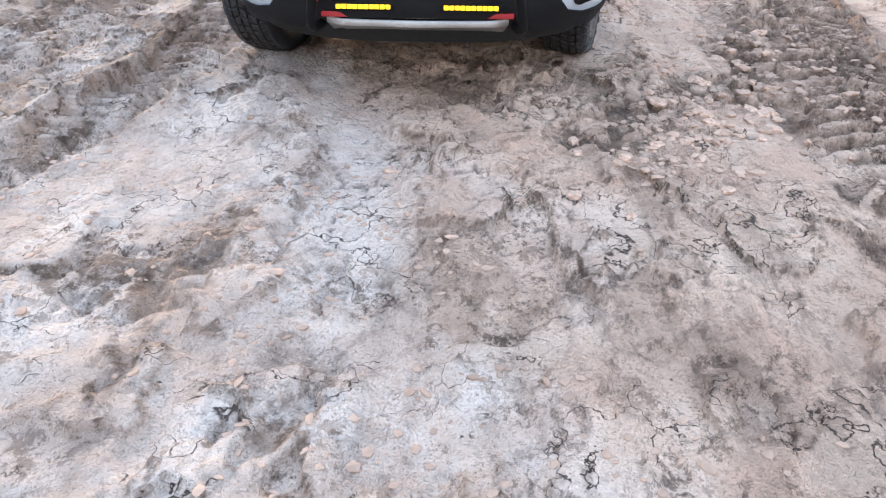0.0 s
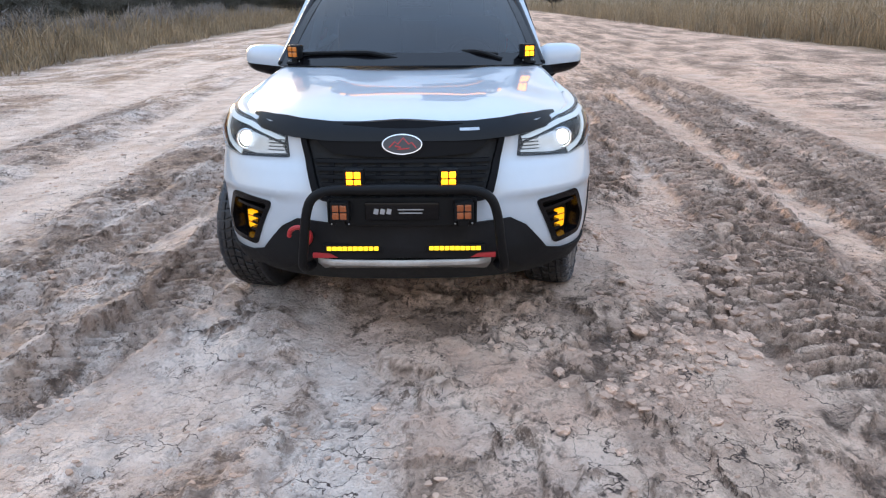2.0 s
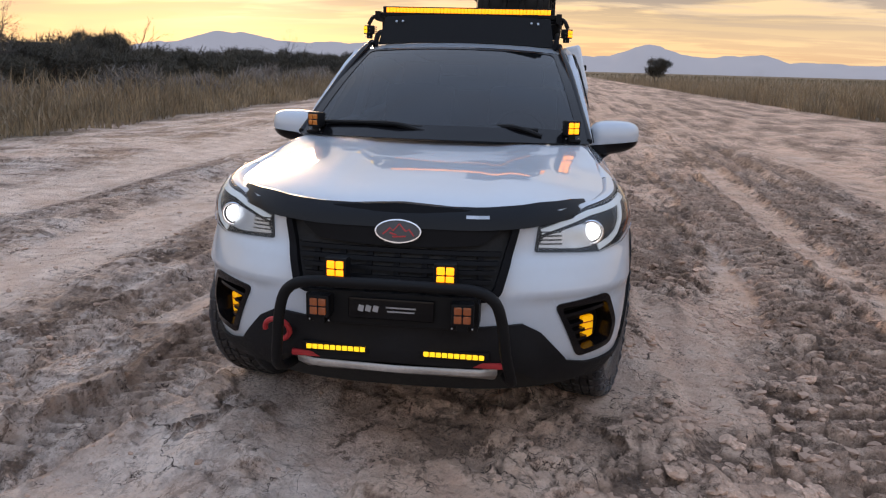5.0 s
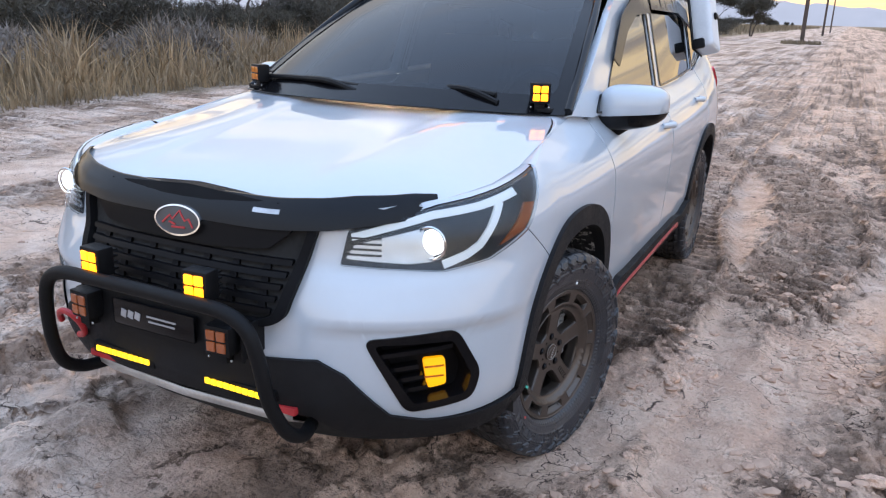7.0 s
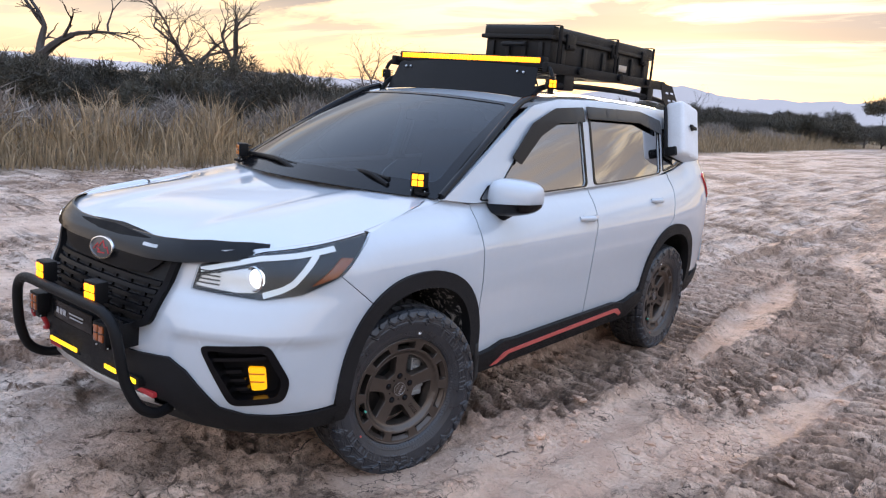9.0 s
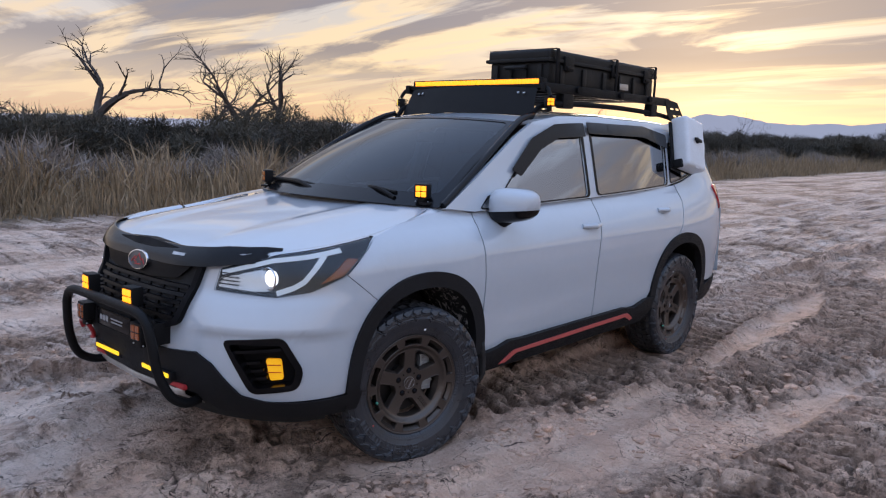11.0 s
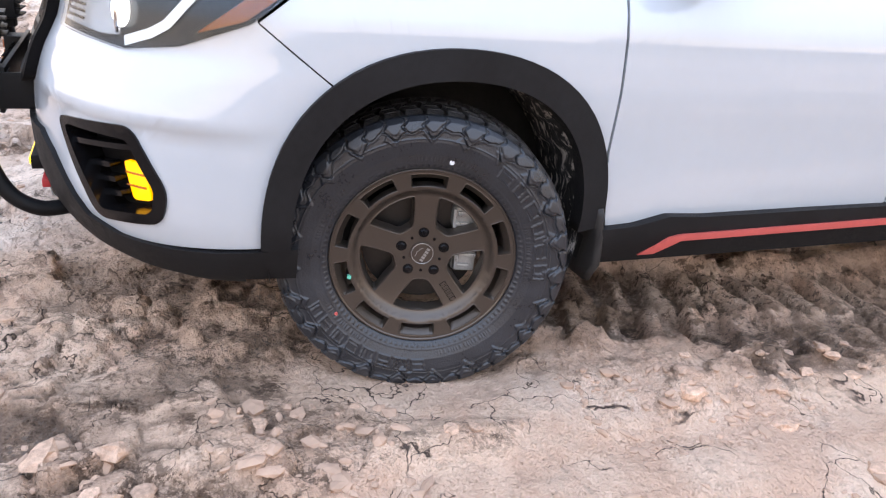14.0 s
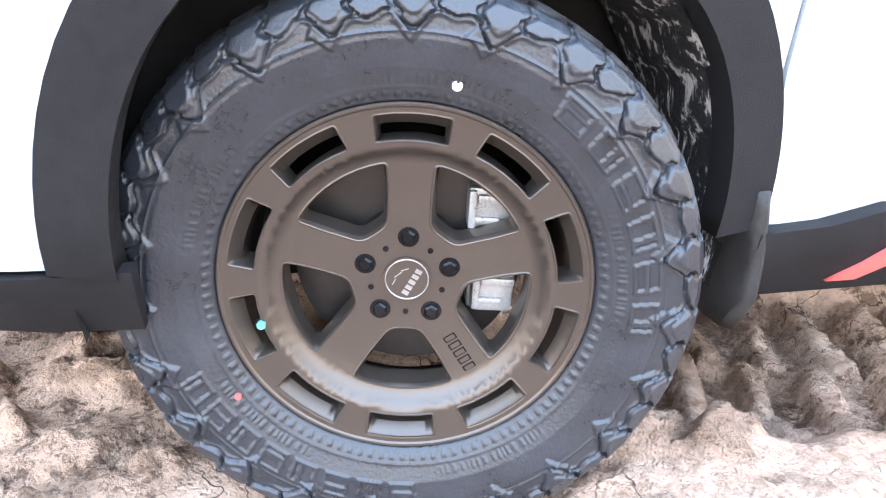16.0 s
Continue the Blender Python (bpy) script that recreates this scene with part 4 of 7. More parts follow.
    for yy, zz, w, t in ((-0.011, 0.006, 0.012, 40), (-0.003, 0.013, 0.010, 20), (-0.016, -0.004, 0.009, 65)):
        box(bm, (0.0388, yy, zz), (0.0009, w, 0.0011), 0, Matrix.Rotation(radians(t), 3, "X"))
    part("cap_mark", bm, STEEL, e)
    bm = bmesh.new()
    aa = radians(306)
    for k in range(5):
        r0 = 0.100 + 0.0115 * k
        box(bm, (face_x(r0) + 0.0003, r0 * math.cos(aa), r0 * math.sin(aa)), (0.0010, 0.0085, 0.017), 0, Matrix.Rotation(aa, 3, "X"))
    part("spoke_mark", bm, GLOSSBLACK, e)
    bm = bmesh.new()
    for k in range(5):
        r0 = 0.100 + 0.0115 * k
        box(bm, (face_x(r0) + 0.0006, r0 * math.cos(aa), r0 * math.sin(aa)), (0.0012, 0.0060, 0.0130), 0, Matrix.Rotation(aa, 3, "X"))
    part("spoke_mark_face", bm, BRONZE, e)
    for k in range(5):
        a = radians(90 + 72 * k)
        cy, cz = 0.0553 * math.cos(a), 0.0553 * math.sin(a)
        bm = bmesh.new()
        rod(bm, (0.020, cy, cz), (0.0345, cy, cz), 0.0132, 28)
        part("nut_seat", bm, GLOSSBLACK, e)
        bm = bmesh.new()
        rod(bm, (0.030, cy, cz), (0.0375, cy, cz), 0.0098, 6)
        rod(bm, (0.0375, cy, cz), (0.0400, cy, cz), 0.0098, 6, 0.0070)
        part("lug_nut", bm, GLOSSBLACK, e, "black lug nut")
        b = a + radians(36)
        bm = bmesh.new()
        rod(bm, (0.030, 0.047 * math.cos(b), 0.047 * math.sin(b)), (0.0346, 0.047 * math.cos(b), 0.047 * math.sin(b)), 0.0037, 12)
        part("hub_hole", bm, GLOSSBLACK, e)
    bm = bmesh.new()
    a = radians(198)
    rod(bm, (0.030, 0.186 * math.cos(a), 0.186 * math.sin(a)), (0.062, 0.186 * math.cos(a), 0.186 * math.sin(a)), 0.0085, 14)
    part("valve", bm, BLACK, e)
    bm = bmesh.new()
    rod(bm, (0.060, 0.186 * math.cos(a), 0.186 * math.sin(a)), (0.070, 0.186 * math.cos(a), 0.186 * math.sin(a)), 0.0056, 6)
    part("valve_cap", bm, shader("green_cap", (0.10, 0.55, 0.42), 0.4, vary=0.05), e, "green valve cap")
    # brake behind the spokes
    bm = bmesh.new()
    rod(bm, (-0.05, 0, 0), (-0.032, 0, 0), 0.150, 64)
    part("brake_disc", bm, shader("disc_iron", (0.055, 0.05, 0.048), 0.45, metal=0.7, vary=0.15), e)
    bm = bmesh.new()
    rod(bm, (-0.05, 0, 0), (0.012, 0, 0), 0.075, 40, 0.07)
    part("brake_hub", bm, UNDER, e)
    bm = bmesh.new()
    for z0, z1, y0 in ((0.056, 0.112, 0.100), (-0.060, 0.004, 0.112)):
        zc = (z0 + z1) / 2
        box(bm, (-0.018, y0, zc), (0.036, 0.056, z1 - z0), 0.008)
        box(bm, (0.002, y0 + 0.006, zc + 0.014), (0.012, 0.044, 0.012), 0.004)
        box(bm, (0.000, y0 - 0.004, zc - 0.014), (0.012, 0.034, 0.009), 0.003)
        box(bm, (0.001, y0 - 0.022, zc), (0.012, 0.010, 0.050), 0.004)
    box(bm, (-0.030, 0.108, 0.026), (0.03, 0.06, 0.18), 0.01)
    part("brake_caliper", bm, shader("caliper_metal", (0.34, 0.35, 0.35), 0.32, metal=0.35, vary=0.2, scale=30), e, "silver brake caliper")
    return e


w0 = wheel()
w0.parent = car
STEER = -15.1


def set_wheel(ob, x, y, z, turn, spin):
    ob.matrix_basis = pose(x, y, z, 0, 0, turn) @ pose(0, 0, 0, spin, 0, 0)


near_wheel = copy_thing(w0, Matrix())
tread_lugs(near_wheel, True)
tread_lugs(w0, False)
set_wheel(near_wheel, 0.774, 0.017, 0.366, STEER, 0)
for x, y, z, turn, spin in ((-0.774, 0.0, 0.366, 180 + STEER, 20), (-0.748, 2.66, 0.346, 180, 51)):
    set_wheel(copy_thing(w0, Matrix()), x, y, z, turn, spin)
set_wheel(w0, 0.748, 2.66, 0.346, 0, 28)

# mud flaps and the arch's inner lining edge
MUD = shader("mud_splashed_plastic", (0.012, 0.012, 0.013), 0.8, vary=0.2, scale=26, bump=0.5, bump_scale=90)
mt = MUD.node_tree
mpn, mno, mrr, mmx, mco = (mt.nodes.new("ShaderNode" + k) for k in ("Mapping", "TexNoise", "MapRange", "Mix", "TexCoord"))
mpn.inputs["Scale"].default_value = (1, 1, 0.22)
mno.inputs["Scale"].default_value, mno.inputs["Detail"].default_value, mno.inputs["Roughness"].default_value = 55.0, 7.0, 0.7
mrr.inputs[1].default_value, mrr.inputs[2].default_value = 0.54, 0.60
mmx.data_type = "RGBA"
mmx.inputs[6].default_value, mmx.inputs[7].default_value = (0.012, 0.012, 0.013, 1), (0.50, 0.47, 0.45, 1)
mt.links.new(mco.outputs["Object"], mpn.inputs[0])
mt.links.new(mpn.outputs[0], mno.inputs["Vector"])
mt.links.new(mno.outputs[0], mrr.inputs[0])
mt.links.new(mrr.outputs[0], mmx.inputs[0])
mt.links.new(mmx.outputs[2], mt.nodes["Principled BSDF"].inputs["Base Color"])
FLAP = shader("worn_flap_rubber", (0.032, 0.031, 0.031), 0.55, vary=0.25, scale=18, bump=0.15, bump_scale=200, spec=0.3)
for sg in (1, -1):
    v, f = [], []
    for k in range(9):
        t = k / 8
        z = 0.285 + 0.215 * t
        y = 0.448 + 0.016 * (1 - t) + 0.008 * math.sin(3 * t)
        for xx in (0.70, 0.80, 0.885, 0.902):
            v.append((sg * (xx - (0.03 * (1 - 4 * t) if t < 0.25 and xx > 0.88 else 0)), y + (0.012 if xx > 0.89 else 0), z))
    for k in range(8):
        for j in range(3):
            f.append((k * 4 + j, k * 4 + j + 1, k * 4 + j + 5, k * 4 + j + 4))
    o = mesh_part("mud_flap", v, f, FLAP, car, "worn grey-black mud flap")
    o.modifiers.new("thick", "SOLIDIFY").thickness = 0.012
    v, f = [], []
    for k in range(15):
        a = radians(-22 + 86 * k / 14)
        for xx in (0.62, 0.78, 0.865):
            rr = 0.405 - (0.012 if xx == 0.78 and k % 2 else 0.0)
            v.append((sg * xx, 0.02 + rr * math.cos(a), 0.44 + rr * math.sin(a)))
    for k in range(14):
        for j in range(2):
            f.append((k * 3 + j, k * 3 + j + 1, k * 3 + j + 4, k * 3 + j + 3))
    mesh_part("splash_liner", v, f, MUD, car, "black liner streaked with dried mud")

# ---------------------------------------------------------------- the car: nose
def ribbon(path, w):
    """A strip of even width along a path in the plane, as an outline."""
    left, right = [], []
    for i, p in enumerate(path):
        a, b = Vector(path[max(i - 1, 0)]), Vector(path[min(i + 1, len(path) - 1)])
        d = (b - a).normalized()
        nrm = Vector((-d.y, d.x))
        left.append(tuple(Vector(p) + nrm * w / 2))
        right.append(tuple(Vector(p) - nrm * w / 2))
    return left + right[::-1]


def headlight(f_side):
    e = new("headlight")
    e.parent = car
    skin("lamp_housing", rounded(hl_uv, 0.008), f_side, HOUSING, e, 0.004, 0.03, 0.04)
    (ib, it, tm, tl, q4, tp, bo, b7, b8) = [Vector(p) for p in hl_uv]
    top = [it + Vector((0.010, -0.016)), tm + Vector((-0.02, -0.020)), tm.lerp(tl, 0.30) + Vector((0.0, -0.020)), tm.lerp(tl, 0.62) + Vector((0.0, -0.017))]
    down = [tm.lerp(tl, 0.45) + Vector((0.0, -0.022)), bo.lerp(tp, 0.15) + Vector((-0.055, 0.030)), bo + Vector((-0.075, 0.016)), b7 + Vector((0.0, 0.016))]
    skin("running_light_top", ribbon([tuple(p) for p in top], 0.017), f_side, DRL, e, 0.010, 0.006, 0.04)
    skin("running_light_side", ribbon([tuple(p) for p in down], 0.020), f_side, DRL, e, 0.011, 0.006, 0.04)
    amber = [tuple(tm.lerp(tl, 0.66) + Vector((0, -0.050))), tuple(q4 + Vector((-0.01, 0.0))), tuple(tp + Vector((-0.012, 0.004))), tuple(bo.lerp(tp, 0.3) + Vector((-0.01, 0.012)))]
    skin("side_marker", rounded(amber, 0.008), f_side, MARKER, e, 0.009, 0.006, 0.05, label="amber side marker lens")
    chrome = [tuple(ib + Vector((0.014, 0.016))), tuple(it + Vector((0.020, -0.034))), tuple(it.lerp(tm, 0.80) + Vector((0.0, -0.040))), tuple(b7 + Vector((-0.020, 0.024))), tuple(b8 + Vector((0.0, 0.014)))]
    skin("reflector", rounded(chrome, 0.008), f_side, REFLECTOR, e, 0.007, 0.006, 0.05)
    for k in range(4):
        z = ib.y + 0.028 + 0.014 * k
        skin("reflector_step", ribbon([(ib.x + 0.022, z), (ib.lerp(b8, 0.62).x, z - 0.002)], 0.005), f_side, HOUSING, e, 0.010, 0.004, 0.05)
    c = f_side(locate(0.662, -0.640, 0.915), 0.918, 0.004)
    bm = bmesh.new()
    bmesh.ops.create_uvsphere(bm, u_segments=24, v_segments=14, radius=0.034, matrix=Matrix.Translation(c) @ Matrix.Diagonal((1, 0.6, 1, 1)))
    part("projector_lens", bm, WHITELIT, e, "lit white projector lens")
    v, f = tube([c + Vector((0.042 * math.cos(a), -0.012, 0.042 * math.sin(a))) for a in [2 * math.pi * k / 20 for k in range(21)]], 0.004, 6)
    mesh_part("projector_ring", v, f, CHROME, e)
    g = skin("clear_cover", rounded(hl_uv, 0.008), f_side, LENS, e, 0.014, 0.003, 0.04)
    g.visible_shadow = False


headlight(wrap)
headlight(wrap_r)


def foglight(f_side):
    e = new("fog_light")
    e.parent = car
    skin("bezel", grow(rounded(fog_uv, 0.03), 0.004), f_side, GLOSSBLACK, e, 0.006, 0.07, 0.04, holes=[grow(rounded(fog_uv, 0.025), -0.026)])
    skin("backing", grow(rounded(fog_uv, 0.03), 0.002), f_side, BLACK, e, -0.060, 0.01, 0.05)
    (tl, tr, mo, bo, bi) = [Vector(p) for p in fog_uv]
    for k, t in enumerate((0.22, 0.45, 0.60, 0.75)):
        a, b = tl.lerp(bi, t) + Vector((0.02, 0)), tr.lerp(bo, t) + Vector((-0.02, 0))
        skin("louvre", ribbon([tuple(a), tuple(b if k == 0 else a.lerp(b, 0.42))], 0.012), f_side, GLOSSBLACK, e, -0.022 if k else -0.004, 0.03, 0.05)
    u0, u1 = tl.lerp(tr, 0.69).x, tl.lerp(tr, 0.90).x
    lamp = [(u0 + 0.012, 0.505), (u1 + 0.022, 0.512), (u1 + 0.012, 0.596), (u0 - 0.006, 0.596)]
    skin("fog_lamp", rounded(lamp, 0.012), f_side, FOGLIT, e, -0.048, 0.02, 0.03, label="lit yellow fog lamp")
    for t in (0.36, 0.66):
        skin("lamp_rib", ribbon([(u0, 0.505 + 0.1 * t), (u1 + 0.01, 0.505 + 0.1 * t)], 0.004), f_side, ORANGELENS, e, -0.044, 0.01, 0.03)


foglight(wrap)
foglight(wrap_r)

# grille
gr = [(0.430, 0.950), (0.385, 0.990), (0.0, 1.004), (-0.385, 0.990), (-0.430, 0.950), (-0.352, 0.722), (-0.305, 0.700), (0.305, 0.700), (0.352, 0.722)]
gr_uv = [(math.copysign(locate(abs(x), -0.85, z), x) if abs(x) > 0.01 else 0.0, z) for x, z in gr]
grille = new("grille")
grille.parent = car
skin("grille_frame", rounded(grow(gr_uv, 0.012), 0.02), wrap, BLACK, grille, 0.026, 0.04, 0.05, holes=[rounded(grow(gr_uv, -0.018), 0.02)])
skin("grille_back", grow(gr_uv, 0.0), wrap, UNDER, grille, 0.003, 0.01, 0.06)
skin("grille_bar", rounded([(-0.37, 0.935), (-0.30, 0.885), (-0.12, 0.872), (0.12, 0.872), (0.30, 0.885), (0.37, 0.935), (0.345, 0.975), (-0.345, 0.975)], 0.015), wrap, SATIN, grille, 0.022, 0.02, 0.04, label="satin black upper grille bar")
for k in range(5):
    z = 0.855 - 0.031 * k
    w = 0.392 - 0.060 * (k + 1.6) / 5
    skin("grille_slat", rounded([(-w, z - 0.007), (w, z - 0.007), (w + 0.003, z + 0.007), (-w - 0.003, z + 0.007)], 0.004), wrap, SATIN, grille, 0.018 - 0.001 * k, 0.016, 0.05)
    for j in range(-3, 4):
        if abs(j) * 0.1 < w - 0.03:
            skin("grille_tab", [(j * 0.1 - 0.012, z - 0.022), (j * 0.1 + 0.012, z - 0.022), (j * 0.1 + 0.009, z - 0.007), (j * 0.1 - 0.009, z - 0.007)], wrap, BLACK, grille, 0.012, 0.010, 0.05)
ell = lambda a, b: [(a * math.cos(2 * math.pi * k / 40), 0.925 + b * math.sin(2 * math.pi * k / 40)) for k in range(40)]
badge = skin("badge", ell(0.080, 0.038), wrap, shader("badge_dark", (0.05, 0.05, 0.055), 0.3, vary=0.1), grille, 0.032, 0.012, 0.03, label="oval badge with a red outline drawing")
skin("badge_ring", ell(0.084, 0.041), wrap, CHROME, badge, 0.036, 0.016, 0.03, holes=[ell(0.079, 0.0365)])
for path in ([(-0.055, 0.912), (-0.030, 0.935), (-0.018, 0.925), (0.004, 0.950), (0.028, 0.925), (0.040, 0.932), (0.058, 0.910)], [(-0.02, 0.905), (0.03, 0.908)], [(-0.03, 0.918), (-0.005, 0.912)]):
    skin("badge_line", ribbon(path, 0.005), wrap, RED, badge, 0.034, 0.003, 0.03)

# stone guard along the hood's front edge
edge_y = curve((0.0, -0.826), (0.26, -0.818), (0.42, -0.788), (0.55, -0.715), (0.62, -0.645), (0.665, -0.575))


def guard(u, w, off=0.0):
    x = u
    y = edge_y(abs(x))
    z = hood(x, y + 0.02).z
    out_n = Vector((0.9 * x / 0.66 * abs(x / 0.66), -1, 0)).normalized()
    lift = -0.052 + 0.088 * w
    return Vector((x, y, z + lift)) + out_n * (0.030 - 0.070 * w + 0.012 * math.sin(math.pi * w) + off)


gpoly = [(-0.655, 0.30), (-0.60, 0.10), (-0.45, 0.0), (-0.2, -0.05), (0.2, -0.05), (0.45, 0.0), (0.60, 0.10), (0.655, 0.30), (0.655, 0.66), (0.62, 0.76), (0.50, 0.84), (0.30, 0.80), (0.0, 0.78), (-0.30, 0.80), (-0.50, 0.84), (-0.62, 0.76), (-0.655, 0.66)]
skin("hood_deflector", gpoly, guard, GLOSSBLACK, car, 0.0, 0.008, 0.05, label="dark smoked hood deflector")
skin("deflector_mark", [(0.235, 0.40), (0.315, 0.40), (0.315, 0.52), (0.235, 0.52)], guard, STEEL, car, 0.002, 0.003, 0.1)

# bull bar, its plate and lamps
bull = new("bull_bar")
bull.parent = car
v, f = tube([(0.40, -0.82, 0.395), (0.422, -0.89, 0.400), (0.42, -0.955, 0.445), (0.402, -0.995, 0.54), (0.385, -1.01, 0.66), (0.355, -1.015, 0.735), (0.285, -1.018, 0.768), (0.15, -1.02, 0.772), (0.0, -1.02, 0.773),
             (-0.15, -1.02, 0.772), (-0.285, -1.018, 0.768), (-0.355, -1.015, 0.735), (-0.385, -1.01, 0.66), (-0.402, -0.995, 0.54), (-0.42, -0.955, 0.445), (-0.422, -0.89, 0.400), (-0.40, -0.82, 0.395)], 0.0195, 16)
mesh_part("hoop", v, f, POWDER, bull)
bm = bmesh.new()
box(bm, (0, -0.955, 0.665), (0.60, 0.012, 0.115), 0.004, Matrix.Rotation(radians(-6), 3, "X"))
part("cross_plate", bm, POWDER, bull)
for sg in (1, -1):
    bm = bmesh.new()
    box(bm, (sg * 0.30, -0.90, 0.665), (0.008, 0.14, 0.09), 0.002)
    part("bracket", bm, POWDER, bull)
bm = bmesh.new()
box(bm, (0.0, -0.975, 0.672), (0.30, 0.010, 0.075), 0.008)
part("blank_plate", bm, GLOSSBLACK, bull)
bm = bmesh.new()
for k in range(3):
    box(bm, (-0.105 + 0.026 * k, -0.981, 0.672), (0.019, 0.002, 0.022), 0, Matrix.Rotation(radians(14), 3, "Y"))
for k in range(2):
    box(bm, (0.035, -0.981, 0.679 - 0.014 * k), (0.105 - 0.01 * k, 0.002, 0.005))
part("plate_mark", bm, shader("pale_print", (0.35, 0.35, 0.36), 0.5, vary=0.05), bull)


def pod(name, c, yaw, face_mat, label, parent=None, size=0.078):
    """A square lamp pod with fins, lens and four lenses in it; faces -y before it is turned."""
    e = new(name)
    e.parent = parent or car
    h = size / 2
    bm = bmesh.new()
    box(bm, (0, 0.018, 0), (size, 0.05, size), 0.006)
    for k in range(4):
        box(bm, (0, 0.048, -h * 0.7 + k * h * 0.46), (size * 0.9, 0.02, 0.005))
    part("pod_body", bm, POWDER, e)
    bm = bmesh.new()
    for sx in (-1, 1):
        for sz in (-1, 1):
            box(bm, (sx * h * 0.40, -0.008, sz * h * 0.40), (h * 0.70, 0.008, h * 0.70), 0.004)
    part("pod_lens", bm, face_mat, e, label)
    bm = bmesh.new()
    bmesh.ops.create_uvsphere(bm, u_segments=8, v_segments=6, radius=0.0035)
    first = part("pod_screw", bm, STEEL, e)
    for sx in (-1, 1):
        for sz in (-1, 0, 1):
            s = first if (sx, sz) == (-1, -1) else new("pod_screw", first.data)
            s.parent = e
            s.matrix_basis = Matrix.Translation((sx * h * 0.93, -0.010, sz * h * 0.86))
    bm = bmesh.new()
    box(bm, (0, 0.02, -h - 0.012), (size * 0.5, 0.03, 0.026), 0.003)
    part("pod_mount", bm, POWDER, e)
    e.matrix_basis = pose(*c, 0, 0, yaw)
    return e


for sg in (1, -1):
    pod("driving_lamp", (sg * 0.188, -1.0, 0.812), sg * 4, AMBERLIT, "lit amber driving lamp", bull)
    pod("lower_lamp", (sg * 0.250, -1.0, 0.676), sg * 4, MARKER, "unlit amber lamp", bull)
    pod("ditch_lamp", (sg * 0.650, 0.235, 1.226), sg * 24, AMBERLIT if sg > 0 else ORANGELENS, "amber lamp at the foot of the windscreen", None, 0.070)
    bm = bmesh.new()
    box(bm, (sg * 0.665, 0.262, 1.168), (0.05, 0.06, 0.012), 0.003)
    part("ditch_bracket", bm, POWDER, car)
    # slim light bars behind the hoop
    e = new("slim_light_bar")
    e.parent = bull
    bm = bmesh.new()
    box(bm, (sg * 0.215, -0.885, 0.492), (0.25, 0.045, 0.036), 0.005)
    part("bar_body", bm, POWDER, e)
    for k in range(10):
        bm = bmesh.new()
        box(bm, (sg * 0.215 - 0.099 + 0.022 * k, -0.910, 0.492), (0.019, 0.006, 0.018), 0.003)
        part("led", bm, YELLOWLIT, e)
bm = bmesh.new()
box(bm, (0, -0.872, 0.452), (0.78, 0.02, 0.022), 0.004)
part("red_trim_strip", bm, RED, bull)
v, f = [], []
for k in range(13):
    x = -0.37 + 0.74 * k / 12
    d = 0.02 * (1 - abs(x) / 0.37)
    rise = 0.012 if abs(x) > 0.31 else 0.0
    v += [(x, -0.865 - d, 0.432 + rise), (x, -0.86 - d, 0.405 + rise), (x * 0.96, -0.74, 0.345), (x * 0.94, -0.45, 0.30)]
for k in range(12):
    for j in range(3):
        f.append((k * 4 + j, k * 4 + 4 + j, k * 4 + 5 + j, k * 4 + 1 + j))
o = mesh_part("skid_plate", v, f, shader("brushed_alloy", (0.42, 0.40, 0.38), 0.4, metal=0.6, vary=0.15, scale=10), car, "bare aluminium skid plate")
o.modifiers.new("thick", "SOLIDIFY").thickness = 0.004
v, f = tube([(-0.435 + 0.045 * math.sin(a), -0.90 + 0.02 * math.cos(a), 0.545 - 0.045 * math.cos(a)) for a in [2 * math.pi * k / 16 for k in range(13)]], 0.010, 8)
mesh_part("tow_hook", v, f, RED, car, "red tow hook")

# wipers
for a, b, c in (((0.50, 0.20, 1.185), (0.25, 0.235, 1.222), (-0.10, 0.215, 1.215)), ((-0.06, 0.13, 1.190), (-0.36, 0.20, 1.222), (-0.64, 0.29, 1.212))):
    e = new("wiper")
    e.parent = car
    v, f = tube([a, ((a[0] + b[0]) / 2, (a[1] + b[1]) / 2 - 0.01, 1.222), b], 0.012, 8)
    mesh_part("wiper_arm", v, f, POWDER, e)
    v, f = tube([(a[0] - 0.02, a[1] + 0.03, 1.21), b, c], 0.010, 8)
    mesh_part("wiper_blade", v, f, POWDER, e)
# panel lines on the hood's deflector studs
for x in (-0.3, 0.3):
    bm = bmesh.new()
    rod(bm, (x, -0.80, hood(x, -0.80).z), (x, -0.80, hood(x, -0.80).z + 0.012), 0.008, 10)
    part("deflector_stud", bm, BLACK, car)
# tail lamps
tail = [(side_s(3.17), 1.19), (side_s(3.22), 1.205), (S_END - 0.56, 1.16), (S_END - 0.58, 1.02), (side_s(3.40), 1.01), (side_s(3.30), 1.06)]
both("tail_lamp", rounded(tail, 0.015), wrap, wrap_r, LAMPRED, off=0.014, depth=0.03, cell=0.04, label="red tail lamp")

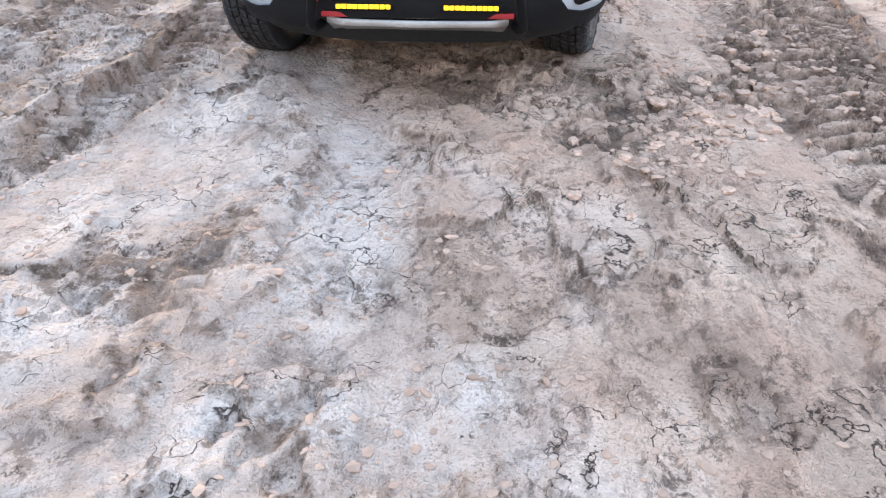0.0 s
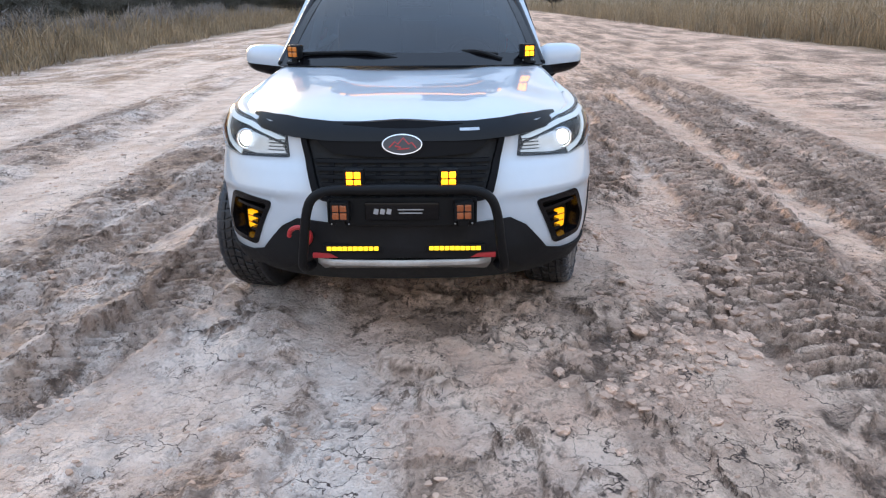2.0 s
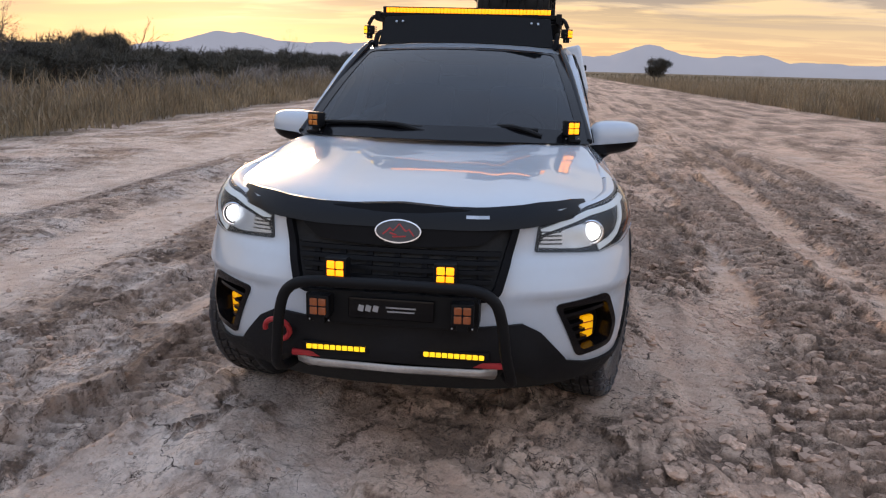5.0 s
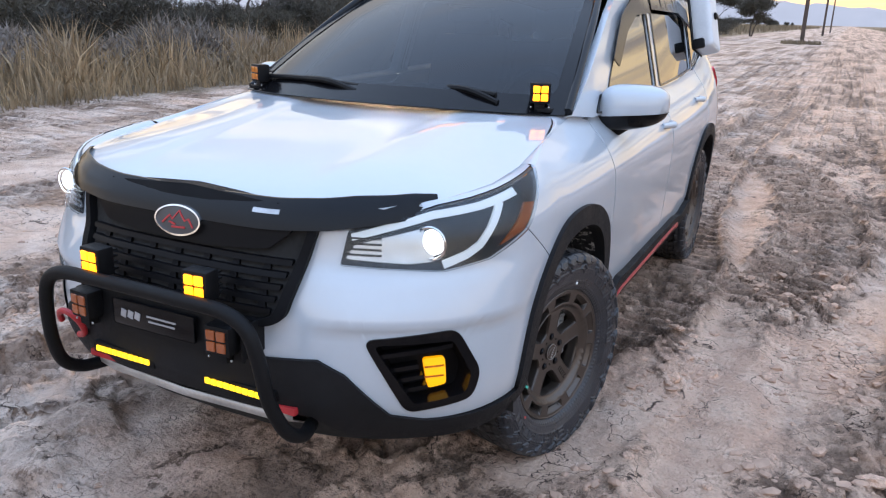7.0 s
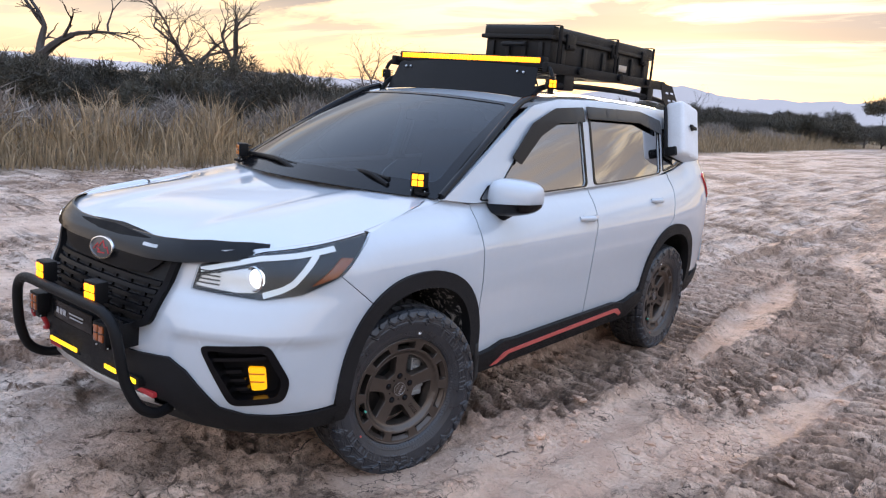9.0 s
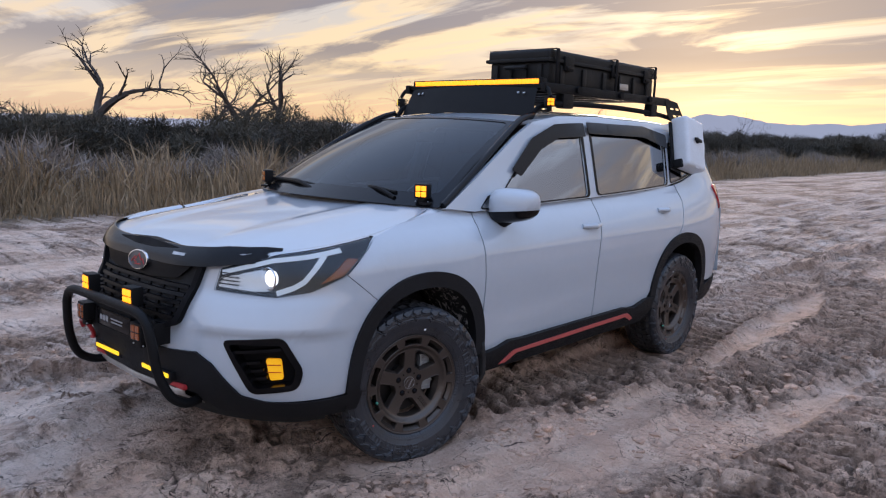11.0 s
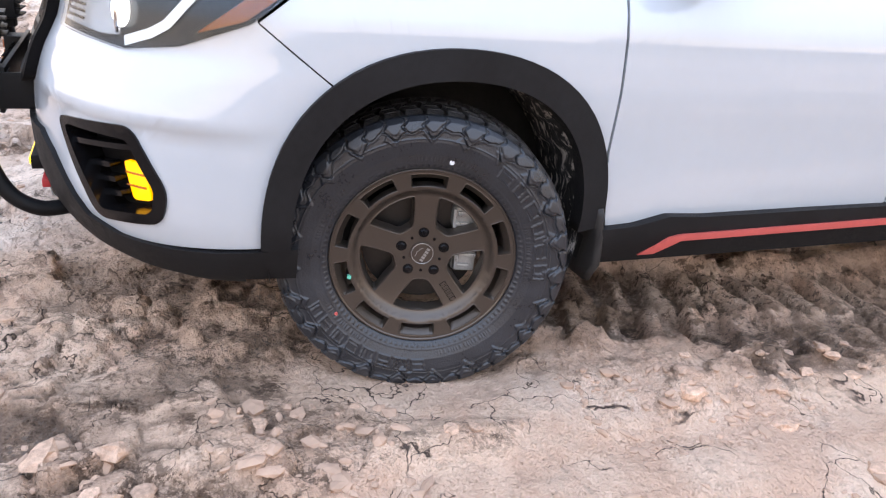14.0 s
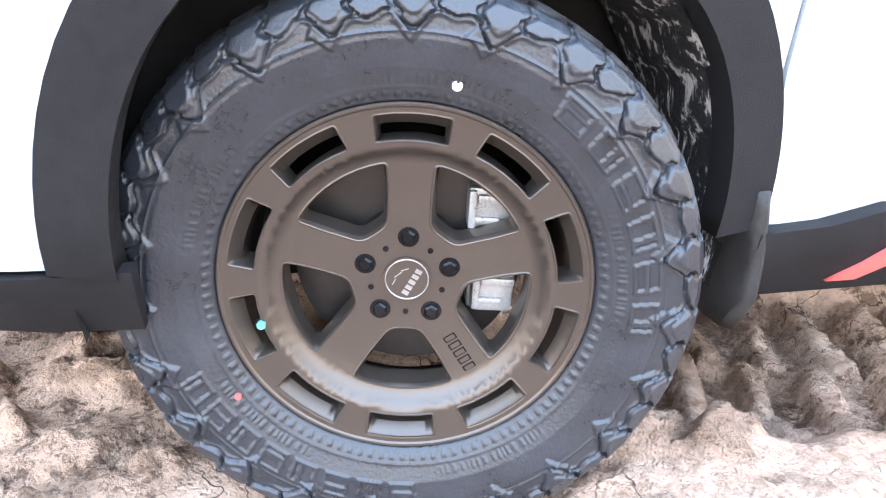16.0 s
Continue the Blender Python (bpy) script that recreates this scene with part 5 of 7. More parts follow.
# ---------------------------------------------------------------- the car: cabin
bm = bmesh.new()
box(bm, (0, 0.62, 1.02), (1.36, 0.55, 0.20), 0.06)
part("dashboard", bm, SEAT, car)
v, f = tube([(0.36 + 0.175 * math.cos(a), 0.98 + 0.06 * math.sin(a), 1.10 + 0.165 * math.sin(a)) for a in [2 * math.pi * k / 28 for k in range(29)]], 0.015, 8)
mesh_part("steering_wheel", v, f, SEAT, car)
for x in (-0.36, 0.36):
    e = new("front_seat")
    e.parent = car
    bm = bmesh.new()
    box(bm, (x, 1.36, 0.74), (0.50, 0.52, 0.18), 0.06)
    part("seat_cushion", bm, SEAT, e)
    bm = bmesh.new()
    box(bm, (x, 1.66, 1.08), (0.48, 0.14, 0.62), 0.06, Matrix.Rotation(radians(-14), 3, "X"))
    part("seat_back", bm, SEAT, e)
    bm = bmesh.new()
    box(bm, (x, 1.74, 1.44), (0.26, 0.09, 0.18), 0.04, Matrix.Rotation(radians(-8), 3, "X"))
    part("headrest", bm, SEAT, e)
bm = bmesh.new()
box(bm, (0, 2.28, 0.75), (1.26, 0.55, 0.2), 0.06)
box(bm, (0, 2.58, 1.06), (1.24, 0.14, 0.56), 0.06, Matrix.Rotation(radians(-18), 3, "X"))
part("rear_bench", bm, SEAT, car)
bm = bmesh.new()
box(bm, (0, 1.9, 0.60), (1.5, 2.8, 0.04))
part("cabin_floor", bm, UNDER, car)
bm = bmesh.new()
box(bm, (0, 0.98, 1.48), (0.22, 0.03, 0.06), 0.012)
part("rear_view_mirror", bm, GLOSSBLACK, car)
HEAD = shader("headliner", (0.22, 0.21, 0.20), 0.9, vary=0.05)
roof_in = [(x * 0.97, 1.14 + (y - 1.02) * 0.95) for x, y in roof_half]
skin("headliner", roof_in + [(-x, y) for x, y in roof_in[::-1] if x > 0.001], roof, HEAD, car, -0.035, 0.01, 0.15)

# ---------------------------------------------------------------- on the roof
rack = tagged(new("roof_rack"), "black flat roof rack with fairing and light bar", "roof rack")
for sg in (1, -1):
    v, f = tube([(sg * 0.555, 1.22, roof(0.555, 1.22).z - 0.004), (sg * 0.56, 1.36, 1.690), (sg * 0.565, 1.9, 1.715), (sg * 0.555, 2.6, 1.700), (sg * 0.53, 2.95, 1.665), (sg * 0.52, 3.05, roof(0.52, 3.05).z)], 0.016, 10)
    mesh_part("roof_rail", v, f, BLACK, rack)
    for y in (1.55, 2.52):
        bm = bmesh.new()
        box(bm, (sg * 0.55, y, 1.725), (0.06, 0.09, 0.09), 0.01)
        part("rail_clamp", bm, POWDER, rack)
    bm = bmesh.new()
    box(bm, (sg * 0.565, 2.03, 1.790), (0.035, 1.42, 0.055), 0.006)
    part("side_beam", bm, POWDER, rack)
    for y in (1.62, 2.02, 2.42):
        bm = bmesh.new()
        rod(bm, (sg * 0.58, y, 1.795), (sg * 0.60, y, 1.795), 0.022, 14)
        part("beam_knob", bm, BLACK, rack)
for k in range(8):
    bm = bmesh.new()
    box(bm, (0, 1.36 + 0.192 * k, 1.800), (1.11, 0.055, 0.022), 0.004)
    part("cross_slat", bm, POWDER, rack)
fa = lambda u, w, off=0.0: Vector((u, 1.235 + 0.075 * w + 0.025 * (abs(u) / 0.53) ** 2 - 0.78 * off, 1.640 - 0.018 * (u / 0.53) ** 2 + 0.162 * w + 0.6 * off))
skin("fairing", [(-0.545, 0), (0.545, 0), (0.525, 0.62), (0.515, 1.0), (-0.515, 1.0), (-0.525, 0.62)], fa, POWDER, rack, 0.0, 0.005, 0.08, label="black plate wind fairing")
for x in (-0.44, -0.40, 0.40, 0.44):
    bm = bmesh.new()
    p = fa(x, 0.78, 0.002)
    rod(bm, p, p + Vector((0, -0.006, 0.004)), 0.007, 10)
    part("fairing_bolt", bm, STEEL, rack)
bar = new("light_bar")
bar.parent = rack
bm = bmesh.new()
box(bm, (0, 1.375, 1.826), (1.075, 0.05, 0.042), 0.006)
part("bar_housing", bm, POWDER, bar)
for k in range(48):
    bm = bmesh.new()
    box(bm, (-0.515 + 1.03 * (k + 0.5) / 48, 1.348, 1.826), (0.0195, 0.006, 0.028), 0.002, seg=1)
    part("led", bm, AMBERLIT, bar)
for sg in (1, -1):
    v, f = tube([(sg * 0.57, 1.345, 1.79), (sg * 0.60, 1.33, 1.775), (sg * 0.622, 1.32, 1.735)], 0.012, 8)
    mesh_part("lamp_arm", v, f, POWDER, rack)
    pod("side_lamp", (sg * 0.632, 1.31, 1.705), sg * 50, AMBERLIT if sg > 0 else YELLOWLIT, "small amber scene lamp", rack, 0.052)
# slotted plate behind the rack
for sg in (1, -1):
    pf = (lambda q: (lambda u, w, off=0.0: Vector((q * (0.585 + 0.10 * (1.80 - w) + off), u, w))))(sg)
    slots = []
    for k in range(3):
        for j in range(2):
            y0, z0 = 2.745 + 0.085 * j + 0.045 * k, 1.755 - 0.050 * k
            slots.append(rounded([(y0, z0), (y0 + 0.06, z0 - 0.004), (y0 + 0.06, z0 - 0.018), (y0, z0 - 0.014)], 0.006))
    skin("slotted_plate", [(2.66, 1.815), (2.86, 1.795), (2.985, 1.66), (2.96, 1.60), (2.84, 1.60), (2.70, 1.70)], pf, POWDER, rack, 0.0, 0.005, 0.2, holes=slots)

can = tagged(new("storage_can"), "white moulded plastic can mounted beside the rear window", "jerry can")
bm = bmesh.new()
box(bm, (0, 0, 0), (0.13, 0.27, 0.37), 0.035, seg=4)
part("can_body", bm, CANMAT, can)
bm = bmesh.new()
box(bm, (0.045, 0, 0.0), (0.03, 0.05, 0.37), 0.012)
part("can_rib", bm, CANMAT, can)
bm = bmesh.new()
rod(bm, (0.04, 0.0, 0.02), (0.075, 0.0, 0.02), 0.022, 16)
box(bm, (0.078, 0.0, 0.02), (0.014, 0.10, 0.022), 0.005)
part("lock_handle", bm, POWDER, can, "black locking handle")
bm = bmesh.new()
box(bm, (-0.055, -0.02, -0.02), (0.012, 0.30, 0.34), 0.01)
box(bm, (-0.02, -0.14, -0.16), (0.07, 0.04, 0.06), 0.012)
part("can_mount", bm, POWDER, can, "black mounting plate")
can.matrix_basis = pose(0.752, 2.75, 1.49, -12, -14, 0)
can2 = copy_thing(can, pose(-0.752, 2.75, 1.49, 12, 14, 180))

# the case on the rack
case = tagged(new("hard_case"), "long black ribbed plastic hard case strapped on the rack", "case")
CX, CY0, CY1, CZ = 0.275, 1.44, 2.63, 1.814
bm = bmesh.new()
box(bm, (CX, (CY0 + CY1) / 2, CZ + 0.070), (0.455, CY1 - CY0 - 0.03, 0.135), 0.018)
for sg in (1, -1):
    for k in range(6):
        y = CY0 + 0.12 + k * (CY1 - CY0 - 0.24) / 5
        box(bm, (CX + sg * 0.231, y, CZ + 0.062), (0.022, 0.035, 0.115), 0.006)
for k in range(4):
    box(bm, (CX - 0.17 + 0.113 * k, CY0 + 0.010, CZ + 0.062), (0.03, 0.022, 0.115), 0.006)
part("case_body", bm, CASEMAT, case)
bm = bmesh.new()
box(bm, (CX, (CY0 + CY1) / 2, CZ + 0.172), (0.475, CY1 - CY0, 0.072), 0.022, seg=3)
box(bm, (CX, (CY0 + CY1) / 2, CZ + 0.145), (0.492, CY1 - CY0 + 0.02, 0.022), 0.006)
for k in range(5):
    box(bm, (CX, CY0 + 0.15 + k * (CY1 - CY0 - 0.3) / 4, CZ + 0.208), (0.36, 0.09, 0.010), 0.004)
part("case_lid", bm, CASEMAT, case)
for sg in (1, -1):
    for k in range(3):
        y = CY0 + 0.16 + k * (CY1 - CY0 - 0.32) / 2
        bm = bmesh.new()
        box(bm, (CX + sg * 0.247, y, CZ + 0.135), (0.018, 0.075, 0.085), 0.006)
        box(bm, (CX + sg * 0.256, y, CZ + 0.110), (0.016, 0.055, 0.020), 0.005)
        part("latch", bm, POWDER, case)
for y in (CY0 + 0.05, (CY0 + CY1) / 2, CY1 - 0.05):
    bm = bmesh.new()
    box(bm, (CX + 0.262, y, CZ + 0.10), (0.006, 0.028, 0.22), 0.002)
    box(bm, (CX, y, CZ + 0.212), (0.52, 0.028, 0.004), 0.001)
    part("strap", bm, BLACK, case)
bm = bmesh.new()
box(bm, (CX + 0.252, 2.16, CZ + 0.045), (0.006, 0.11, 0.040), 0.003)
part("case_tag", bm, STEEL, case, "small metal plate")
v, f = tube([(CX - 0.07, CY0 - 0.004, CZ + 0.10), (CX - 0.06, CY0 - 0.035, CZ + 0.10), (CX + 0.06, CY0 - 0.035, CZ + 0.10), (CX + 0.07, CY0 - 0.004, CZ + 0.10)], 0.011, 8)
mesh_part("case_handle", v, f, CASEMAT, case)


# ---------------------------------------------------------------- the body drawn out to its wheelbase
draw_out = curve((-1.2, 0.022), (0.0, 0.015), (1.0, 0.0), (1.4, 0.0), (1.75, 0.09), (2.05, 0.16), (2.95, 0.16), (3.3, 0.11), (3.7, 0.07))


def settled(p):
    """A place on the body after it is drawn out behind the doors, taken in at the sides and set down on its springs, the tail a little lower."""
    t = max(0.0, min(1.0, (p.y + 0.55) / 0.5))
    return Vector((p.x * (1 - 0.036 * t * t * (3 - 2 * t)), p.y + draw_out(p.y), p.z - 0.018 - 0.0045 * max(p.y, 0.0)))


for top in (car, rack, case, can, can2):
    for o in (top, *top.children_recursive):
        if o.name.split(".")[0] == "wheel" or (o.parent and o.parent.name.split(".")[0] == "wheel"):
            continue
        if o.matrix_basis != Matrix.Identity(4):
            o.matrix_basis = Matrix.Translation(settled(o.matrix_basis.translation) - o.matrix_basis.translation) @ o.matrix_basis
        elif o.data and (not o.parent or o.parent.matrix_basis == Matrix.Identity(4)):
            for vert in o.data.vertices:
                vert.co = settled(vert.co)

# ---------------------------------------------------------------- ground
def lattice(ix, iy, seed):
    h = ix.astype(np.int32).astype(np.uint32) * np.uint32(374761393) + iy.astype(np.int32).astype(np.uint32) * np.uint32(668265263) + np.uint32(seed * 2654435 & 0x7FFFFFFF)
    h ^= h >> np.uint32(13)
    h *= np.uint32(1274126177)
    h ^= h >> np.uint32(16)
    return (h & np.uint32(0xFFFF)).astype(np.float32) * np.float32(1 / 65535)


def vnoise(x, y, seed=0):
    ix, iy = np.floor(x), np.floor(y)
    fx, fy = (x - ix).astype(np.float32), (y - iy).astype(np.float32)
    fx, fy = fx * fx * (3 - 2 * fx), fy * fy * (3 - 2 * fy)
    a, b = lattice(ix, iy, seed), lattice(ix + 1, iy, seed)
    c, d = lattice(ix, iy + 1, seed), lattice(ix + 1, iy + 1, seed)
    return (a + (b - a) * fx) * (1 - fy) + (c + (d - c) * fx) * fy


def fbm(x, y, octaves=4, seed=0):
    s, a, t = 0.0, 0.5, 0.0
    for k in range(octaves):
        s = s + a * vnoise(x * 2 ** k + 17.3 * k, y * 2 ** k - 9.1 * k, seed + k)
        t += a
        a *= 0.52
    return s / t


def cellular(x, y, seed=0):
    """Distance to the border between mud plates, and a number for each plate."""
    ix, iy = np.floor(x), np.floor(y)
    d1, d2, ident = np.full(x.shape, 9.0), np.full(x.shape, 9.0), np.zeros(x.shape)
    for ox in (-1, 0, 1):
        for oy in (-1, 0, 1):
            px, py = ix + ox + lattice(ix + ox, iy + oy, seed), iy + oy + lattice(ix + ox, iy + oy, seed + 7)
            d = np.hypot(px - x, py - y)
            near = d < d1
            d2 = np.where(near, d1, np.minimum(d2, d))
            ident = np.where(near, lattice(ix + ox, iy + oy, seed + 13), ident)
            d1 = np.where(near, d, d1)
    return d2 - d1, ident


def band(v, lo, hi, soft):
    return np.clip((v - lo) / soft + 0.5, 0, 1) * np.clip((hi - v) / soft + 0.5, 0, 1)


def steps(lo, hi, fine, near_lo, near_hi, finer, grow, limit):
    """Grid lines: finest from near_lo to near_hi, fine from lo to hi, then ever wider."""
    mid = np.concatenate([np.arange(lo, near_lo, fine), np.arange(near_lo, near_hi, finer), np.arange(near_hi, hi + fine / 2, fine)])
    side, d = [], fine
    while not side or side[-1] < limit:
        d *= grow
        side.append((side[-1] if side else 0) + d)
    side = np.array(side)
    return np.concatenate([lo - side[::-1], mid, mid[-1] + side])


def follow(x, y, pts):
    """How far off a bending line each place lies, to its right, and how far along it."""
    best, off, run = np.full(x.shape, 1e9), np.zeros(x.shape), np.zeros(x.shape)
    base_s = 0.0
    for (x0, y0), (x1, y1) in zip(pts, pts[1:]):
        ln = math.hypot(x1 - x0, y1 - y0)
        tx, ty = (x1 - x0) / ln, (y1 - y0) / ln
        t = np.clip((x - x0) * tx + (y - y0) * ty, 0, ln)
        dx, dy = x - x0 - t * tx, y - y0 - t * ty
        d = np.hypot(dx, dy)
        near = d < best
        best = np.where(near, d, best)
        off = np.where(near, np.copysign(d, dx * ty - dy * tx), off)
        run = np.where(near, base_s + t, run)
        base_s += ln
    return off, run, base_s


def strip(x, y, pts, half, soft):
    """1 within a bending strip of the ground, 0 outside."""
    off, run, total = follow(x, y, pts)
    ends = np.clip(run / 0.15, 0, 1) * np.clip((total - run) / 0.15, 0, 1)
    return np.clip((half - np.abs(off)) / soft + 0.5, 0, 1) * ends


SLICK = (
    (((1.50, -1.5), (1.44, -1.08), (1.36, -0.54), (1.28, 0.29), (1.28, 1.0), (1.10, 2.3), (0.98, 4.0), (1.05, 7.7), (0.4, 11.0)), 0.17, 0.12, 1.0),
    (((1.05, 0.05), (1.32, 0.35), (1.52, 0.95), (1.76, 1.75), (2.02, 2.6), (2.2, 3.4)), 0.22, 0.16, 0.95),
    (((0.72, -0.40), (0.92, -0.08), (1.02, 0.30), (1.30, 0.62)), 0.15, 0.14, 0.95),
    (((-0.75, -0.15), (-0.42, -0.62), (-0.18, -1.5), (0.0, -2.3), (0.05, -3.0)), 0.14, 0.12, 0.85),
    (((-3.0, -1.0), (-3.1, 5.0), (-3.3, 14.0)), 0.50, 0.25, 0.95),
    (((-1.62, 0.3), (-1.72, 4.0), (-1.8, 12.0)), 0.24, 0.18, 0.9),
    (((-4.9, -1.0), (-5.0, 6.0), (-5.4, 16.0)), 0.60, 0.35, 0.95),
    (((2.66, 0.2), (2.82, 3.0), (3.05, 9.0)), 0.16, 0.12, 0.9),
    (((4.7, 1.0), (4.9, 6.0), (5.3, 14.0)), 0.50, 0.3, 0.9),
    (((-2.1, -1.6), (-1.0, -1.45), (-0.45, -1.7)), 0.42, 0.35, 0.85),
    (((0.35, -3.0), (0.75, -2.5), (1.3, -2.4)), 0.35, 0.30, 0.6),
)
# middle line, half width, lug period, height of the lugs, depth of the bed, slant of the lugs
PRINTS = (
    (((0.42, 0.30), (0.56, 0.75), (0.70, 1.15), (0.78, 1.75), (0.75, 2.6), (0.62, 3.4), (0.47, 5.7), (0.55, 8.7), (0.8, 14.0)), 0.29, 0.140, 0.034, 0.026, 0.10),
    (((1.22, 1.75), (1.46, 2.5), (1.60, 3.2), (1.62, 4.2), (1.44, 5.3), (1.10, 6.3), (0.75, 7.6)), 0.26, 0.118, 0.050, 0.030, 0.22),
    (((1.90, -1.4), (2.02, -0.4), (2.28, 1.4), (2.40, 4.0), (2.5, 9.0)), 0.27, 0.128, 0.042, 0.022, 0.30),
    (((3.10, -1.0), (3.22, 1.5), (3.42, 5.0), (3.8, 13.0)), 0.25, 0.135, 0.044, 0.022, 0.35),
    (((3.9, -1.0), (4.3, 12.0)), 0.25, 0.15, 0.040, 0.018, 0.3),
    (((-0.78, 0.5), (-0.80, 3.0), (-0.7, 6.0)), 0.28, 0.140, 0.045, 0.028, 0.12),
    (((-2.3, -2.7), (-1.55, -1.5), (-1.15, -0.5), (-1.2, 1.0), (-1.4, 4.0)), 0.19, 0.105, 0.018, 0.009, 0.45),
    (((-2.9, -2.6), (-2.1, -0.8), (-1.75, 1.2), (-1.9, 6.0)), 0.19, 0.11, 0.020, 0.010, 0.45),
    (((-4.2, -1.5), (-4.2, 9.0)), 0.20, 0.14, 0.030, 0.014, 0.4),
)
CRUMBLED = (
    (((0.55, -1.35), (0.85, -0.95), (1.06, -0.70), (1.36, -0.62), (1.56, -0.42), (1.66, 0.05), (1.78, 0.25), (2.06, 0.75), (2.42, 1.45), (2.8, 2.5)), 0.17, 0.16, 1.0),
    (((0.74, 0.50), (1.00, 1.05), (1.07, 1.70), (0.97, 2.50)), 0.045, 0.06, 0.75),
    (((1.22, 1.40), (1.40, 1.75), (1.66, 2.0), (1.86, 2.95), (1.90, 4.2)), 0.075, 0.08, 0.95),
    (((0.10, -0.85), (0.45, -0.62), (0.85, -1.0), (1.12, -0.45)), 0.13, 0.2, 0.55),
    (((-0.42, -2.15), (-0.1, -2.1), (0.13, -2.28)), 0.12, 0.2, 0.6),
    (((-0.45, -2.6), (-0.1, -2.45)), 0.12, 0.2, 0.6),
    (((0.2, -1.45), (0.55, -1.5)), 0.14, 0.2, 0.5),
)


def relief(x, y):
    """The height of the ground, how far it is churned up or coloured with shade, cracked, overgrown and baked pale."""
    h = 0.045 * (fbm(x * 0.35, y * 0.25, 3, 1) - 0.5) + 0.022 * (fbm(x * 1.6, y * 1.3, 4, 5) - 0.5)
    # long ruts along the road
    rut = fbm(x * 2.6 + 0.8 * (fbm(x * 0.2, y * 0.07, 2, 40) - 0.5) * 6, y * 0.10, 3, 44) - 0.5
    road = np.clip((9.5 - np.abs(x - 1.0)) / 3, 0, 1)
    h = h + 0.11 * rut * road
    smooth = np.zeros(x.shape)
    wobx, woby = x + 0.10 * (fbm(x * 1.7, y * 1.7, 3, 31) - 0.5), y + 0.10 * (fbm(x * 1.7, y * 1.7, 3, 33) - 0.5)
    for pts, half, soft, k in SLICK:
        smooth = np.maximum(smooth, k * strip(wobx, woby, pts, half, soft))
    loose = np.zeros(x.shape)
    ragx, ragy = x + 0.22 * (fbm(x * 4, y * 4, 3, 35) - 0.5), y + 0.22 * (fbm(x * 4, y * 4, 3, 37) - 0.5)
    for pts, half, soft, k in CRUMBLED:
        loose = np.maximum(loose, k * strip(ragx, ragy, pts, half, soft))
    # a dried crust in two layers, broken off in scarps
    f1 = fbm(x * 2.0 + 0.8 * fbm(x * 3, y * 3, 2, 61), y * 1.5, 5, 62)
    f2 = fbm(x * 5.0 + 0.5 * fbm(x * 7, y * 7, 2, 65), y * 4.2, 4, 66)
    pad1, pad2 = np.clip((f1 - 0.475) * 48, 0, 1), np.clip((f2 - 0.49) * 30, 0, 1)
    wild = 1 - 0.92 * smooth
    h = h * (1 - 0.35 * smooth) + wild * (0.030 * pad1 + 0.021 * pad2 + 0.040 * (fbm(x * 13, y * 11, 4, 78) - 0.5))
    churn_shade = wild * np.clip((1 - pad1) * (0.35 + 0.65 * (1 - pad2)) * np.clip((fbm(x * 1.1, y * 0.7, 4, 60) - 0.36) * 5, 0, 1), 0, 1)
    # bared soil along the crust's broken edges, coloured dark for the steps' shade
    scarp_shade = np.maximum(4 * pad1 * (1 - pad1), 3.0 * pad2 * (1 - pad2)) * np.clip((fbm(x * 3.1, y * 3.1, 3, 67) - 0.36) * 6, 0, 1)
    churn_shade = np.maximum(churn_shade, wild * np.clip(scarp_shade, 0, 1))
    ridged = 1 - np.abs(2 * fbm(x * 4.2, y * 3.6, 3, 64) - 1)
    h = h + wild * 0.030 * (ridged - 0.7) * (0.4 + 0.6 * churn_shade)
    h = h + churn_shade * (0.085 * np.clip(fbm(x * 9, y * 9, 3, 70) - 0.44, 0, 1) + 0.070 * np.clip(fbm(x * 21, y * 21, 2, 75) - 0.48, 0, 1))
    # a curled crust edge in front of the car
    across, down = (x - 0.44) * 0.88 + (y + 2.26) * 0.475, -(x - 0.44) * 0.475 + (y + 2.26) * 0.88
    across = across + 0.1 * fbm(x * 5, y * 5, 2, 79)
    h = h + 0.034 * band(across, 0.03, 0.60, 0.1) * np.clip(1 + down / 0.16, 0, 1) * (down + 0.03 * fbm(x * 9, y * 9, 2, 80) < 0.02)
    for i, (pts, half, period, amp, deep, slant) in enumerate(PRINTS):
        off, run, total = follow(x, y, pts)
        sel = (np.abs(off) < half * 1.6) & (run > 0) & (run < total)
        if not sel.any():
            continue
        sx, sy, so, sr = x[sel], y[sel], off[sel], run[sel]
        so = so + 0.05 * (fbm(sx * 2.1, sy * 2.1, 2, 90 + i) - 0.5)
        d = so / half
        w = np.clip((1 - np.abs(d)) * 9 + 0.5, 0, 1) * np.clip(sr / 0.3, 0, 1) * np.clip((total - sr) / 0.5, 0, 1)
        w = w * np.clip(0.45 + 1.5 * fbm(sx * 0.7, sy * 0.7, 3, 120 + i), 0, 1)
        lane = np.where(so > 0, 0.5, 0.0)
        u = sr / period + lane + slant * np.abs(d) * 2.2 + 0.35 * (fbm(sx * 3.5, sy * 3.5, 2, 140 + i) - 0.5)
        fr = np.abs(u - np.floor(u) - 0.5)
        wall = np.clip((fr - 0.24) / 0.10, 0, 1) * (0.45 + 0.9 * fbm(sx * 6, sy * 6, 2, 150 + i))
        wall = np.maximum(wall, 0.55 * np.clip(1 - np.abs(d) / 0.10, 0, 1))
        ident = lattice(np.floor(u), np.floor(lane * 2 + i), 183)
        bed = 1.55 * amp * wall - 1.3 * deep - 0.018 * ident + 0.012 * (fbm(sx * 18, sy * 18, 3, 185) - 0.5)
